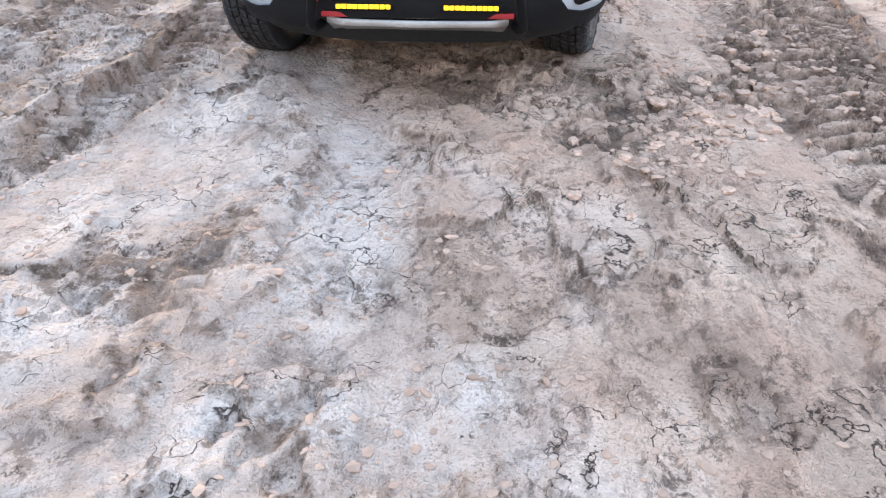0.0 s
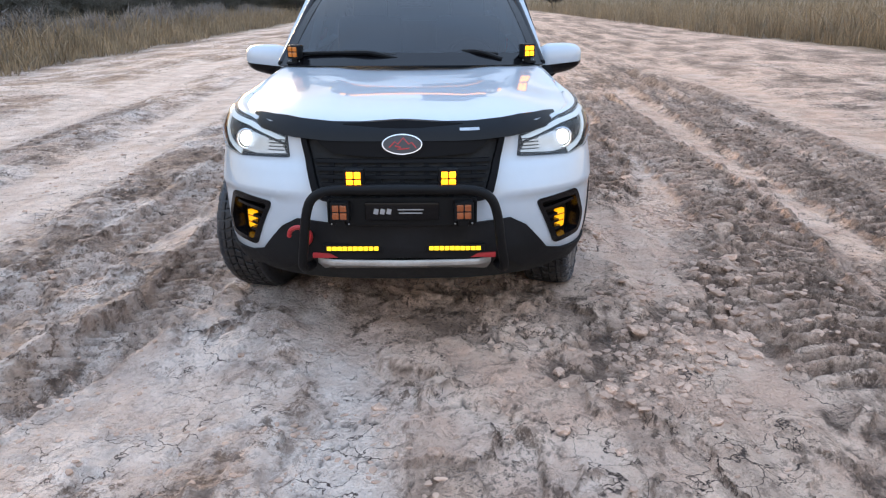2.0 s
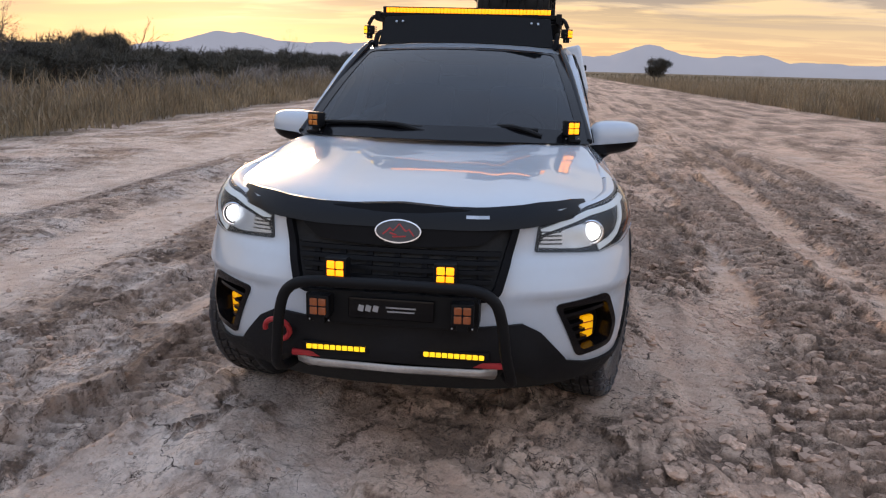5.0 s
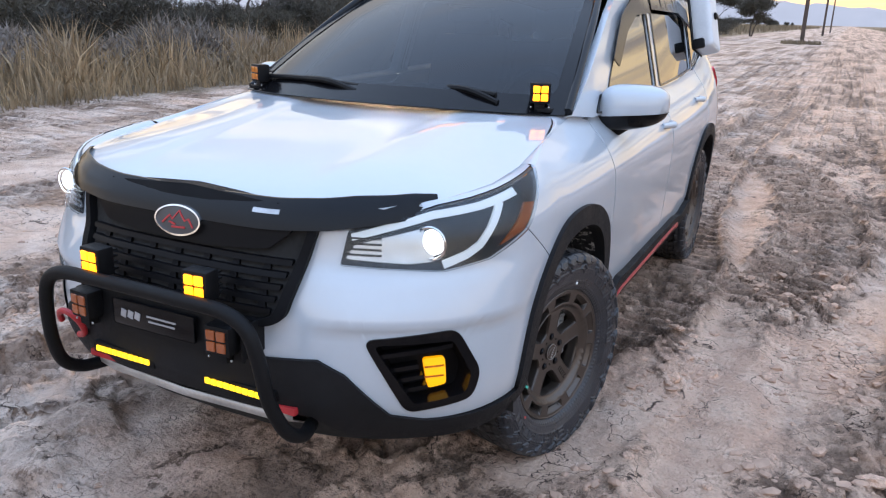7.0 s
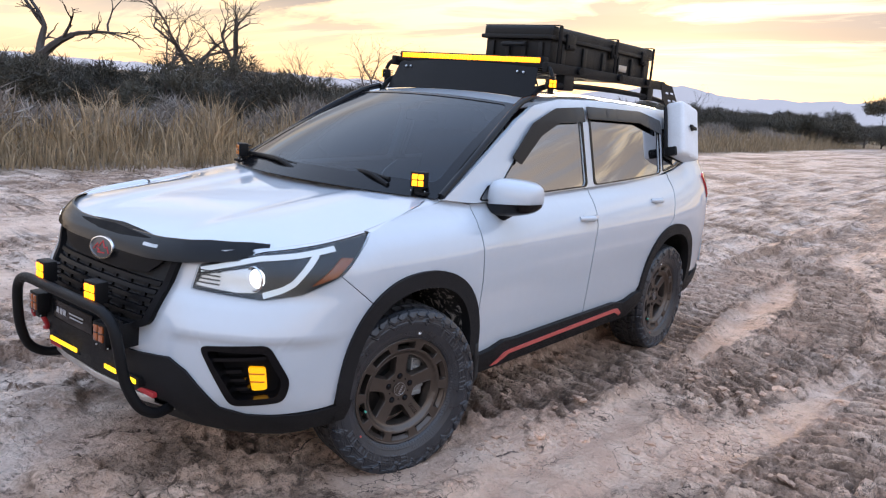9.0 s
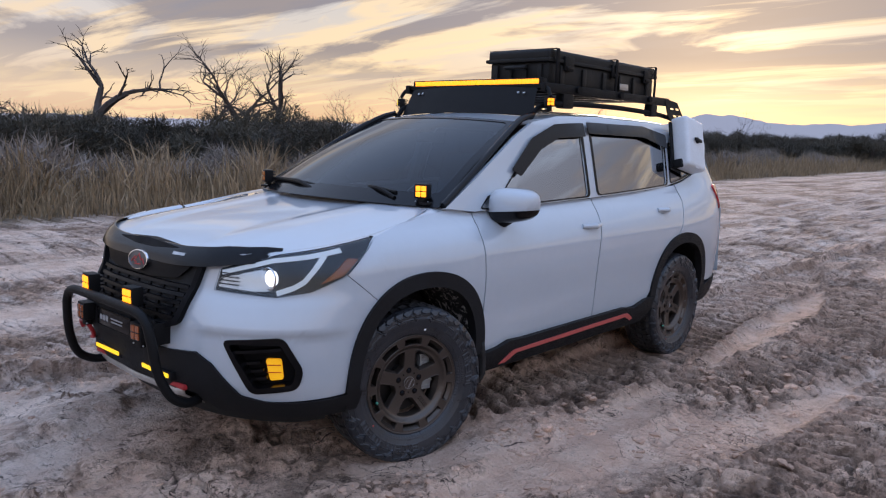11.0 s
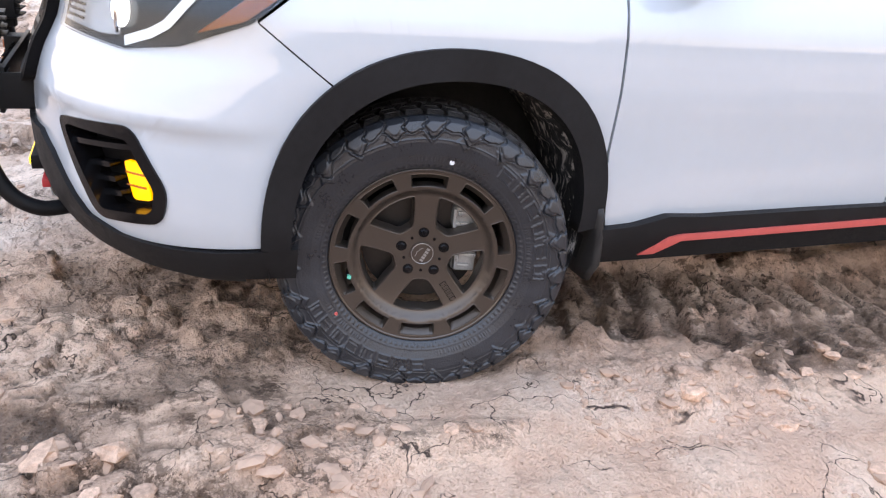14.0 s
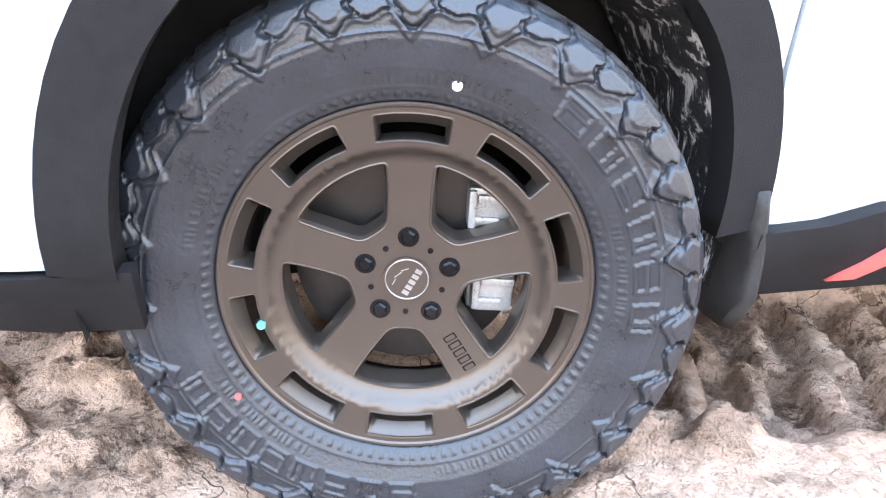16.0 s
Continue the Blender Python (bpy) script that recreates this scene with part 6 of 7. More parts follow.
        berm = np.exp(-((np.abs(d) - 1.16) / 0.14) ** 2) * np.clip(fbm(sx * 11, sy * 11, 3, 130 + i) - 0.22, 0, 1)
        ends = np.clip(sr / 0.3, 0, 1) * np.clip((total - sr) / 0.5, 0, 1)
        h[sel] = h[sel] * (1 - 0.85 * w) + w * bed + 0.125 * deep / 0.03 * berm * ends
        # turned soil is dark; beds between lugs are coloured darker for their shade
        churn_shade[sel] = np.maximum(churn_shade[sel] * (1 - w), np.maximum(min(1.0, amp / 0.045) * w * np.clip(0.95 - 0.72 * wall, 0, 1), 0.7 * min(1.0, amp / 0.045) * np.clip(berm * 3, 0, 1) * ends))
        smooth[sel] = smooth[sel] * (1 - w)
    # crumbled crust: tilted plates and dark gaps
    gap, ident = cellular(x * 9.5 + 0.6 * fbm(x * 8, y * 8, 2, 240), y * 9.5 + 0.6 * fbm(x * 8, y * 8, 2, 241), 245)
    lump = np.clip(gap / 0.22, 0, 1)
    keep = (ident > 0.28) * loose
    h = h * (1 - 0.4 * loose) + loose * (0.088 * lump * (ident - 0.28) * (ident > 0.28) - 0.020) + keep * 0.016 * (fbm(x * 16, y * 16, 2, 247) - 0.5)
    churn_shade = np.maximum(churn_shade * (1 - loose), loose * np.where(ident > 0.28, 0.85 - 0.75 * lump, 1.0))
    smooth = smooth * (1 - loose)
    # dried plates with cracks between them
    gap, ident = cellular(x * 3.4 + 0.9 * fbm(x * 4, y * 4, 3, 140), y * 3.0 + 0.9 * fbm(x * 4, y * 4, 3, 141), 145)
    plate = np.clip(0.35 + 2.2 * (fbm(x * 0.8, y * 0.8, 3, 150) - 0.42), 0, 1) * np.clip(1 - churn_shade, 0, 1)
    crack = np.clip(1 - gap / 0.030, 0, 1) * plate * (fbm(x * 2.2, y * 2.2, 2, 152) > 0.50)
    h = h - 0.018 * crack + 0.008 * (ident - 0.5) * plate * (1 - smooth)
    h = h + 0.022 * np.exp(-((x - 0.9) / 1.4) ** 2 - ((y - 0.3) / 1.5) ** 2) - 0.012 * np.exp(-((y - 4.0) / 1.8) ** 2) * road
    # the wheels press it down, and nothing rises into the car's tyres
    for wx in (-0.78, 0.78):
        for wy, deep in ((0.0, 0.026), (2.66, 0.004)):
            d = np.hypot((x - wx) / 0.20, (y - wy) / 0.22)
            k = np.clip(1.35 - d, 0, 1) ** 0.7
            h = h * (1 - k) + k * deep
    far = np.clip(1 - (np.hypot(x, y) - 30) / 60, 0, 1)
    h = h * far
    field = np.clip((x - 11.4 - 0.06 * np.clip(22 - y, 0, 40)) / 1.2 + (fbm(x * 0.7, y * 0.4, 3, 160) - 0.5) * 1.5, 0, 1)
    field = np.maximum(field, np.clip((-8.3 - 0.018 * np.clip(y, 0, 400) - x) / 0.9 + (fbm(x * 0.7, y * 0.5, 3, 161) - 0.5) * 1.5, 0, 1))
    return h, churn_shade, crack, field, np.maximum(smooth, 0.72 * pad1 * (1 - churn_shade))


gx, gy = steps(-2.2, 3.0, 0.0145, 0.3, 2.1, 0.0105, 1.085, 4300), steps(-3.0, 6.5, 0.0165, -1.3, 1.7, 0.0110, 1.075, 4300)
GX, GY = np.meshgrid(gx, gy)
GH, CH, CR, FI, PA = relief(GX, GY)
nx, ny = len(gx), len(gy)
gme = bpy.data.meshes.new("ground")
gme.vertices.add(nx * ny)
gme.vertices.foreach_set("co", np.stack([GX, GY, GH], -1).astype(np.float32).ravel())
gi = np.arange(nx * ny).reshape(ny, nx)
quads = np.stack([gi[:-1, :-1], gi[:-1, 1:], gi[1:, 1:], gi[1:, :-1]], -1).reshape(-1, 4)
gme.loops.add(quads.size)
gme.loops.foreach_set("vertex_index", quads.ravel().astype(np.int32))
gme.polygons.add(len(quads))
gme.polygons.foreach_set("loop_start", np.arange(0, quads.size, 4, dtype=np.int32))
gme.polygons.foreach_set("use_smooth", np.ones(len(quads), dtype=bool))
for aname, data in (("churn_shade", CH), ("crack", CR), ("field", FI), ("pale", PA)):
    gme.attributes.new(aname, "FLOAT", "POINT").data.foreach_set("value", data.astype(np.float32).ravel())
gme.update()
gme.validate()


def soil():
    m = bpy.data.materials.new("dirt_road_soil")
    m.use_nodes = True
    nt = m.node_tree
    p = nt.nodes["Principled BSDF"]
    p.inputs["Roughness"].default_value = 0.92
    p.inputs["Specular IOR Level"].default_value = 0.25
    tco = nt.nodes.new("ShaderNodeTexCoord")

    def noise_at(scale, stretch=(1, 1, 1), detail=8.0, rough=0.6, dist=0.0):
        mp = nt.nodes.new("ShaderNodeMapping")
        mp.inputs["Scale"].default_value = stretch
        nt.links.new(tco.outputs["Object"], mp.inputs[0])
        n = nt.nodes.new("ShaderNodeTexNoise")
        n.inputs["Scale"].default_value, n.inputs["Detail"].default_value = scale, detail
        n.inputs["Roughness"].default_value, n.inputs["Distortion"].default_value = rough, dist
        nt.links.new(mp.outputs[0], n.inputs["Vector"])
        return n.outputs[0]

    def rng(v, a, b, c=0.0, d=1.0):
        r = nt.nodes.new("ShaderNodeMapRange")
        for i, k in enumerate((a, b, c, d)):
            r.inputs[i + 1].default_value = k
        nt.links.new(v, r.inputs[0])
        return r.outputs[0]

    def mix(fac, a, b):
        n = nt.nodes.new("ShaderNodeMix")
        n.data_type = "RGBA"
        for sock, v in ((n.inputs[0], fac), (n.inputs[6], a), (n.inputs[7], b)):
            if isinstance(v, float):
                sock.default_value = v
            elif isinstance(v, tuple):
                sock.default_value = (*v, 1)
            else:
                nt.links.new(v, sock)
        return n.outputs[2]

    def attr(name):
        a = nt.nodes.new("ShaderNodeAttribute")
        a.attribute_name = name
        return a.outputs["Fac"]

    sepx = nt.nodes.new("ShaderNodeSeparateXYZ")
    nt.links.new(tco.outputs["Object"], sepx.inputs[0])
    wide = nt.nodes.new("ShaderNodeMath")
    wide.operation = "ADD"
    nt.links.new(rng(sepx.outputs[0], -0.6, 1.2, -0.5, 0.5), wide.inputs[0])
    nt.links.new(rng(noise_at(0.6, (1, 0.8, 1), 4.0), 0.35, 0.65), wide.inputs[1])
    tone = mix(rng(wide.outputs[0], 0.2, 0.8), (0.66, 0.50, 0.405), (0.70, 0.455, 0.33))
    white = mix(rng(wide.outputs[0], 0.2, 0.8), (0.80, 0.655, 0.555), (0.82, 0.585, 0.44))
    pale = mix(rng(noise_at(3.1, (1, 1, 1), 8.0, 0.65), 0.42, 0.58), tone, white)
    mid = mix(rng(noise_at(8.0, (1, 0.7, 1), 6.0), 0.40, 0.62), (0.44, 0.295, 0.212), (0.57, 0.395, 0.29))
    dark = mix(rng(noise_at(13.0, (1, 1, 1), 8.0, 0.7), 0.40, 0.60), (0.090, 0.057, 0.040), (0.27, 0.178, 0.128))
    # long lanes of bared soil along the road, broken up by grain
    lanes = rng(noise_at(1.0, (1.7, 0.045, 1), 6.0, 0.62, 0.35), 0.485, 0.575)
    grain = rng(noise_at(7.0, (1, 0.35, 1), 9.0, 0.78), 0.43, 0.545, 0.06, 1.0)
    keep = nt.nodes.new("ShaderNodeMath")
    keep.operation = "SUBTRACT"
    keep.use_clamp = True
    keep.inputs[0].default_value = 1.0
    nt.links.new(rng(attr("pale"), 0.0, 1.0, 0.0, 0.85), keep.inputs[1])
    bare = _mul(nt, keep.outputs[0], lanes)
    col = mix(_mul(nt, keep.outputs[0], rng(noise_at(1.9, (1, 0.55, 1), 7.0, 0.66, 0.5), 0.46, 0.56)), pale, mid)
    col = mix(_mul(nt, bare, grain), col, dark)
    damp = _mul(nt, keep.outputs[0], rng(noise_at(0.75, (1.3, 0.30, 1), 6.0, 0.62, 0.8), 0.60, 0.68))
    col = mix(_mul(nt, damp, rng(noise_at(10.0, (1, 0.6, 1), 8.0, 0.75), 0.46, 0.54)), col, dark)
    # churned soil, with the shade of print beds and crust edges painted in
    col = mix(_mul(nt, attr("churn_shade"), rng(noise_at(19.0, (1, 1, 1), 8.0, 0.75), 0.42, 0.51, 0.22, 1.0)), col, dark)
    grit = rng(noise_at(60.0, (1, 1, 1), 6.0, 0.75), 0.535, 0.58)
    col = mix(_mul(nt, _mul(nt, grit, keep.outputs[0]), rng(noise_at(4.0), 0.42, 0.58, 0.10, 0.85)), col, (0.14, 0.105, 0.085))
    pits = rng(noise_at(15.0, (1, 0.75, 1), 10.0, 0.80, 0.3), 0.530, 0.562)
    open_crust = rng(attr("pale"), 0.55, 0.95, 1.0, 0.12)
    col = mix(_mul(nt, _mul(nt, pits, open_crust), rng(noise_at(1.3, (1, 0.6, 1), 4.0), 0.38, 0.55, 0.45, 0.95)), col, dark)
    col = mix(attr("crack"), col, (0.07, 0.05, 0.042))
    # hairline cracks in the baked crust
    warp = nt.nodes.new("ShaderNodeTexNoise")
    warp.inputs["Scale"].default_value, warp.inputs["Detail"].default_value = 5.0, 5.0
    nt.links.new(tco.outputs["Object"], warp.inputs["Vector"])
    bend = nt.nodes.new("ShaderNodeVectorMath")
    bend.operation = "MULTIPLY_ADD"
    nt.links.new(warp.outputs["Color"], bend.inputs[0])
    bend.inputs[1].default_value = (0.55, 0.55, 0.0)
    nt.links.new(tco.outputs["Object"], bend.inputs[2])
    flatten = nt.nodes.new("ShaderNodeVectorMath")
    flatten.operation = "MULTIPLY"
    flatten.inputs[1].default_value = (1, 1, 0)
    nt.links.new(bend.outputs[0], flatten.inputs[0])
    vor = nt.nodes.new("ShaderNodeTexVoronoi")
    vor.feature = "DISTANCE_TO_EDGE"
    vor.inputs["Scale"].default_value = 5.5
    nt.links.new(flatten.outputs[0], vor.inputs["Vector"])
    hair = _mul(nt, rng(vor.outputs["Distance"], 0.004, 0.015, 1.0, 0.0), rng(noise_at(3.2, (1, 1, 1), 3.0), 0.49, 0.54))
    hair = _mul(nt, hair, rng(attr("pale"), 0.15, 0.5))
    col = mix(hair, col, (0.10, 0.07, 0.058))
    straw = mix(rng(noise_at(3.0), 0.35, 0.65), (0.13, 0.10, 0.065), (0.22, 0.165, 0.105))
    col = mix(attr("field"), col, straw)
    nt.links.new(col, p.inputs["Base Color"])
    prev = None
    for sc, st, dist in ((15.0, 1.0, 0.045), (45.0, 1.0, 0.024), (160.0, 0.8, 0.0070)):
        b = nt.nodes.new("ShaderNodeBump")
        b.inputs["Strength"].default_value, b.inputs["Distance"].default_value = st, dist
        nt.links.new(noise_at(sc, (1, 1, 1), 5.0), b.inputs["Height"])
        if prev:
            nt.links.new(prev, b.inputs["Normal"])
        prev = b.outputs[0]
    cb = nt.nodes.new("ShaderNodeBump")
    cb.invert = True
    cb.inputs["Strength"].default_value, cb.inputs["Distance"].default_value = 1.0, 0.012
    nt.links.new(hair, cb.inputs["Height"])
    nt.links.new(prev, cb.inputs["Normal"])
    nt.links.new(cb.outputs[0], p.inputs["Normal"])
    return m


SOIL = soil()
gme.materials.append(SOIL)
ground = tagged(new("ground", gme), "rutted pinkish-grey dirt road with tyre prints and cracked mud", "ground", kind="structure")


def height_at(x, y):
    return float(relief(np.array([float(x)]), np.array([float(y)]))[0][0])


# ---------------------------------------------------------------- distance: mountains
ridge_line = curve((-95, 0.7), (-70, 0.6), (-55, 0.6), (-46, 0.7), (-38, 0.8), (-30, 0.95), (-26.7, 1.25), (-25, 1.65), (-23, 2.12), (-20.4, 1.92), (-17.7, 1.50), (-13, 1.66), (-9.4, 1.75), (-5, 1.5), (0, 1.2), (4.0, 1.1), (5.6, 1.5), (7.2, 2.02), (8.6, 1.55), (10.7, 1.15), (14.3, 1.40), (16.3, 0.92), (20.8, 0.88), (25, 1.2), (30, 2.0), (36, 2.1), (48, 1.7), (70, 1.4), (95, 1.2))


def ridge(az):
    return ridge_line(az) + 0.16 * noise.fractal(Vector((az * 0.8, 3.3, 0.0)), 0.9, 2.1, 6)


# distance haze is put in as an even glow of the mountains themselves
HAZE_GLOW = bpy.data.materials.new("mountain_haze_glow")
HAZE_GLOW.use_nodes = True
hp = HAZE_GLOW.node_tree.nodes["Principled BSDF"]
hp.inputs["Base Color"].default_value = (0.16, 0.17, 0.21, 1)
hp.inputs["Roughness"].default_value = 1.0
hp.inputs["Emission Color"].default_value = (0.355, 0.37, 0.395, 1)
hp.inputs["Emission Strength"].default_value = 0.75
mv, mf = [], []
rows = 5
azs = [-95 + 0.35 * i for i in range(int(190 / 0.35) + 1)]
for az in azs:
    e = ridge(az)
    for k in range(rows):
        t = k / (rows - 1)
        d = 3900 + 350 * t + 60 * noise.noise(Vector((az * 0.8, t * 3, 1.0)))
        z = math.tan(radians(e * t ** 0.8)) * d
        mv.append((d * math.sin(radians(az)), d * math.cos(radians(az)), z - 2))
for i in range(len(azs) - 1):
    for k in range(rows - 1):
        a = i * rows + k
        mf.append((a, a + rows, a + rows + 1, a + 1))
mesh_part("backdrop", mv, mf, HAZE_GLOW)
tagged(bpy.data.objects["backdrop"], "blue-grey hazy mountain range on the far horizon", "mountains", kind="structure")


# ---------------------------------------------------------------- reeds, brush and trees
REED = shader("dry_reed", (0.25, 0.18, 0.105), 0.9, vary=0.5, scale=0.9)
REEDDARK = shader("dry_reed_shaded_side", (0.19, 0.145, 0.09), 0.9, vary=0.3, scale=0.8)
BRUSH = shader("grey_brush", (0.20, 0.175, 0.155), 0.95, vary=0.3, scale=1.2, rand=0.25)
DARKLEAF = shader("mesquite_leaf", (0.062, 0.056, 0.042), 0.9, vary=0.35, scale=1.0, rand=0.3)
BARK = shader("dead_bark", (0.060, 0.048, 0.042), 0.95, vary=0.3, scale=6, bump=0.4, bump_scale=40)
TIMBER = shader("pole_timber", (0.075, 0.055, 0.045), 0.9, vary=0.3, scale=5, bump=0.3, bump_scale=30)


def blades(name, xs, ys, heights, width, material, label, seed, lean=0.35):
    """Many bent, tapering blades in one sheet of stuff."""
    r = np.random.default_rng(seed)
    n = len(xs)
    a = r.uniform(0, 2 * math.pi, n)
    b = r.uniform(0, 2 * math.pi, n)
    ln = lean * r.random(n) ** 1.7 * heights + 0.05 * heights
    w = width * r.uniform(0.6, 1.5, n)
    z0 = np.full(n, -0.05)
    dx, dy = np.cos(a) * w, np.sin(a) * w
    lx, ly = np.cos(b) * ln, np.sin(b) * ln
    v = np.stack([
        np.stack([xs - dx, ys - dy, z0], -1), np.stack([xs + dx, ys + dy, z0], -1),
        np.stack([xs + dx * 0.8 + lx * 0.35, ys + dy * 0.8 + ly * 0.35, heights * 0.6], -1),
        np.stack([xs - dx * 0.8 + lx * 0.35, ys - dy * 0.8 + ly * 0.35, heights * 0.6], -1),
        np.stack([xs + lx, ys + ly, heights], -1)], 1).reshape(-1, 3)
    base_i = np.arange(n) * 5
    me = bpy.data.meshes.new(name)
    faces = [f for i in base_i.tolist() for f in ((i, i + 1, i + 2, i + 3), (i + 3, i + 2, i + 4))]
    me.from_pydata(v.tolist(), [], faces)
    me.materials.append(material)
    return tagged(new(name, me), label, "reeds", kind="stuff")


rg = np.random.default_rng(5)


def left_edge(y):
    return -8.6 - 0.022 * np.clip(y, 0, 90)


n = 30000
ry = 95 * rg.beta(0.9, 2.2, n) - 14
rx = left_edge(ry) - 4.5 * rg.random(n) ** 1.2 - 0.4 * np.sin(ry * 0.9) * rg.random(n)
rh = (0.30 + 0.70 * rg.random(n) ** 1.8) * np.clip(0.45 + (left_edge(ry) - rx) * 0.5, 0.4, 1.15)
rh = rh * (0.75 + 0.5 * np.sin(ry * 1.3 + rx) ** 2)
blades("reed_bed", rx, ry, rh, 0.012, REED, "tall dry straw-coloured reeds lining the dirt road", 6, 0.95)
n = 36000
d = 18 + 210 * rg.beta(0.8, 2.6, n)
ry = d
edge_x = 11.6 + 0.10 * np.clip(30 - ry, 0, 30)
rx = edge_x + (8 + 0.6 * ry) * rg.random(n) ** 1.6
rh = (0.25 + 0.85 * rg.random(n) ** 1.3) * (0.65 + 0.75 * np.sin(rx * 0.7 + ry * 0.23) ** 2)
blades("reed_field", rx, ry, rh, 0.013 + 0.0, REED, "open field of dry straw-coloured reeds", 7, 0.8)
n = 9000
ry = rg.uniform(95, 420, n)
rx = np.where(rg.random(n) < 0.5, left_edge(ry) - rg.uniform(0, 30, n), 10.5 + rg.uniform(0, 160, n))
blades("far_reeds", rx, ry, rg.uniform(0.6, 1.4, n), 0.06, REEDDARK, "distant pale reeds beyond the road", 8)


def limb(verts, faces, a, b, r0, r1, sides=5):
    d = (b - a).normalized()
    s = d.orthogonal().normalized()
    o = d.cross(s)
    i = len(verts)
    for p, r in ((a, r0), (b, r1)):
        for k in range(sides):
            t = 2 * math.pi * k / sides
            verts.append(p + (s * math.cos(t) + o * math.sin(t)) * r)
    for k in range(sides):
        faces.append((i + k, i + (k + 1) % sides, i + sides + (k + 1) % sides, i + sides + k))


def branching(seed, height, spread=0.75, levels=6, droop=0.12, lean=(0.1, 0.0), trunk_r=0.16, tilt=0.9):
    """A gnarled tree's limbs, as verts and faces, with the ends of its twigs."""
    r = random.Random(seed)
    verts, faces, ends = [], [], []

    def grow(p, d, length, rad, level):
        n = 4 if level < 2 else 3
        q = p
        for k in range(n):
            d = (d + Vector((r.uniform(-1, 1), r.uniform(-1, 1), r.uniform(-0.7, 0.6) - (droop if level > 1 else 0))) * 0.30).normalized()
            e = q + d * (length / n)
            r1 = rad * (1 - 0.45 * (k + 1) / n)
            limb(verts, faces, q, e, rad * (1 - 0.45 * k / n), r1, 6 if level < 2 else 4)
            if level >= 1 and r.random() < 0.5 and level < levels:
                s = (d + Vector((r.uniform(-1, 1), r.uniform(-1, 1), r.uniform(-0.4, 0.8))) * 1.1).normalized()
                grow(e, s, length * r.uniform(0.35, 0.6), r1 * 0.55, level + 2)
            q = e
        if level >= levels:
            ends.append(q)
            return
        for k in range(r.choice((2, 2, 3))):
            s = (d + Vector((r.uniform(-1, 1), r.uniform(-1, 1), r.uniform(-0.3, 0.7))) * tilt * spread).normalized()
            grow(q, s, length * r.uniform(0.62, 0.85), rad * 0.5, level + 1)
    for k in range(r.choice((1, 2))):
        grow(Vector((0.15 * k, 0, -0.1)), Vector((lean[0] * (1 - 2 * k), lean[1], 1)).normalized(), height * 0.30, trunk_r * (1 - 0.3 * k), 0)
    return verts, faces, ends


def leafy(centres, radii, count, size, seed):
    """Small leaf clumps scattered through uneven lobes."""
    r = np.random.default_rng(seed)
    verts, faces = [], []
    total = sum(q[0] * q[1] * q[2] for q in radii)
    for c, q in zip(centres, radii):
        for k in range(int(count * q[0] * q[1] * q[2] / total)):
            d = r.normal(size=3)
            d /= np.linalg.norm(d)
            rad = (0.45 + 0.62 * r.random() ** 0.6) * (0.8 + 0.4 * noise.noise(Vector(d * 2.3 + c)))
            p = np.array(c) + d * np.array(q) * rad
            if p[2] < 0.02:
                continue
            a, b = r.normal(size=3), r.normal(size=3)
            a = (a / np.linalg.norm(a) + d * 0.8 + np.array((0, 0, 0.4))) * size * r.uniform(0.5, 1.5)
            b = b / np.linalg.norm(b) * size * r.uniform(0.10, 0.26)
            i = len(verts)
            verts += [p - a - b, p - a + b, p + a]
            faces.append((i, i + 1, i + 2))
    return verts, faces


def dead_tree(seed, height, **kw):
    v, f, ends = branching(seed, height, **kw)
    e = new("dead_tree")
    mesh_part("trunk", v, f, BARK, e)
    return tagged(e, "bare gnarled dead mesquite tree against the sky", "tree", group="dead trees along the road")


for i, (x, y, h, seed, kw) in enumerate((
        (-24.6, 9.6, 6.4, 21, dict(spread=0.95, droop=0.22, trunk_r=0.34, levels=5)),
        (-24.6, 14.7, 6.2, 34, dict(spread=0.9, lean=(0.5, 0.2), droop=0.06, trunk_r=0.28, levels=5)),
        (-24.2, 16.8, 5.6, 57, dict(spread=0.95, lean=(0.8, 0.3), droop=0.05, trunk_r=0.32, levels=5)),
        (-27.6, 26.5, 5.4, 72, dict(spread=0.8, droop=0.0, trunk_r=0.20)),
        (-20.0, 22.0, 4.0, 81, dict(spread=0.9, droop=0.1, trunk_r=0.14)),
        (-26.0, 46.0, 5.0, 95, dict(spread=0.8, droop=0.02, trunk_r=0.16)),
        (-24.0, 62.0, 5.2, 103, dict(spread=0.9, lean=(0.6, 0.2), trunk_r=0.18)),
        (-22.0, 3.0, 5.0, 111, dict(spread=0.9, trunk_r=0.18)))):
    t = dead_tree(seed, h, **kw)
    t.matrix_basis = pose(x, y, 0, 0, 0, 40 * i)


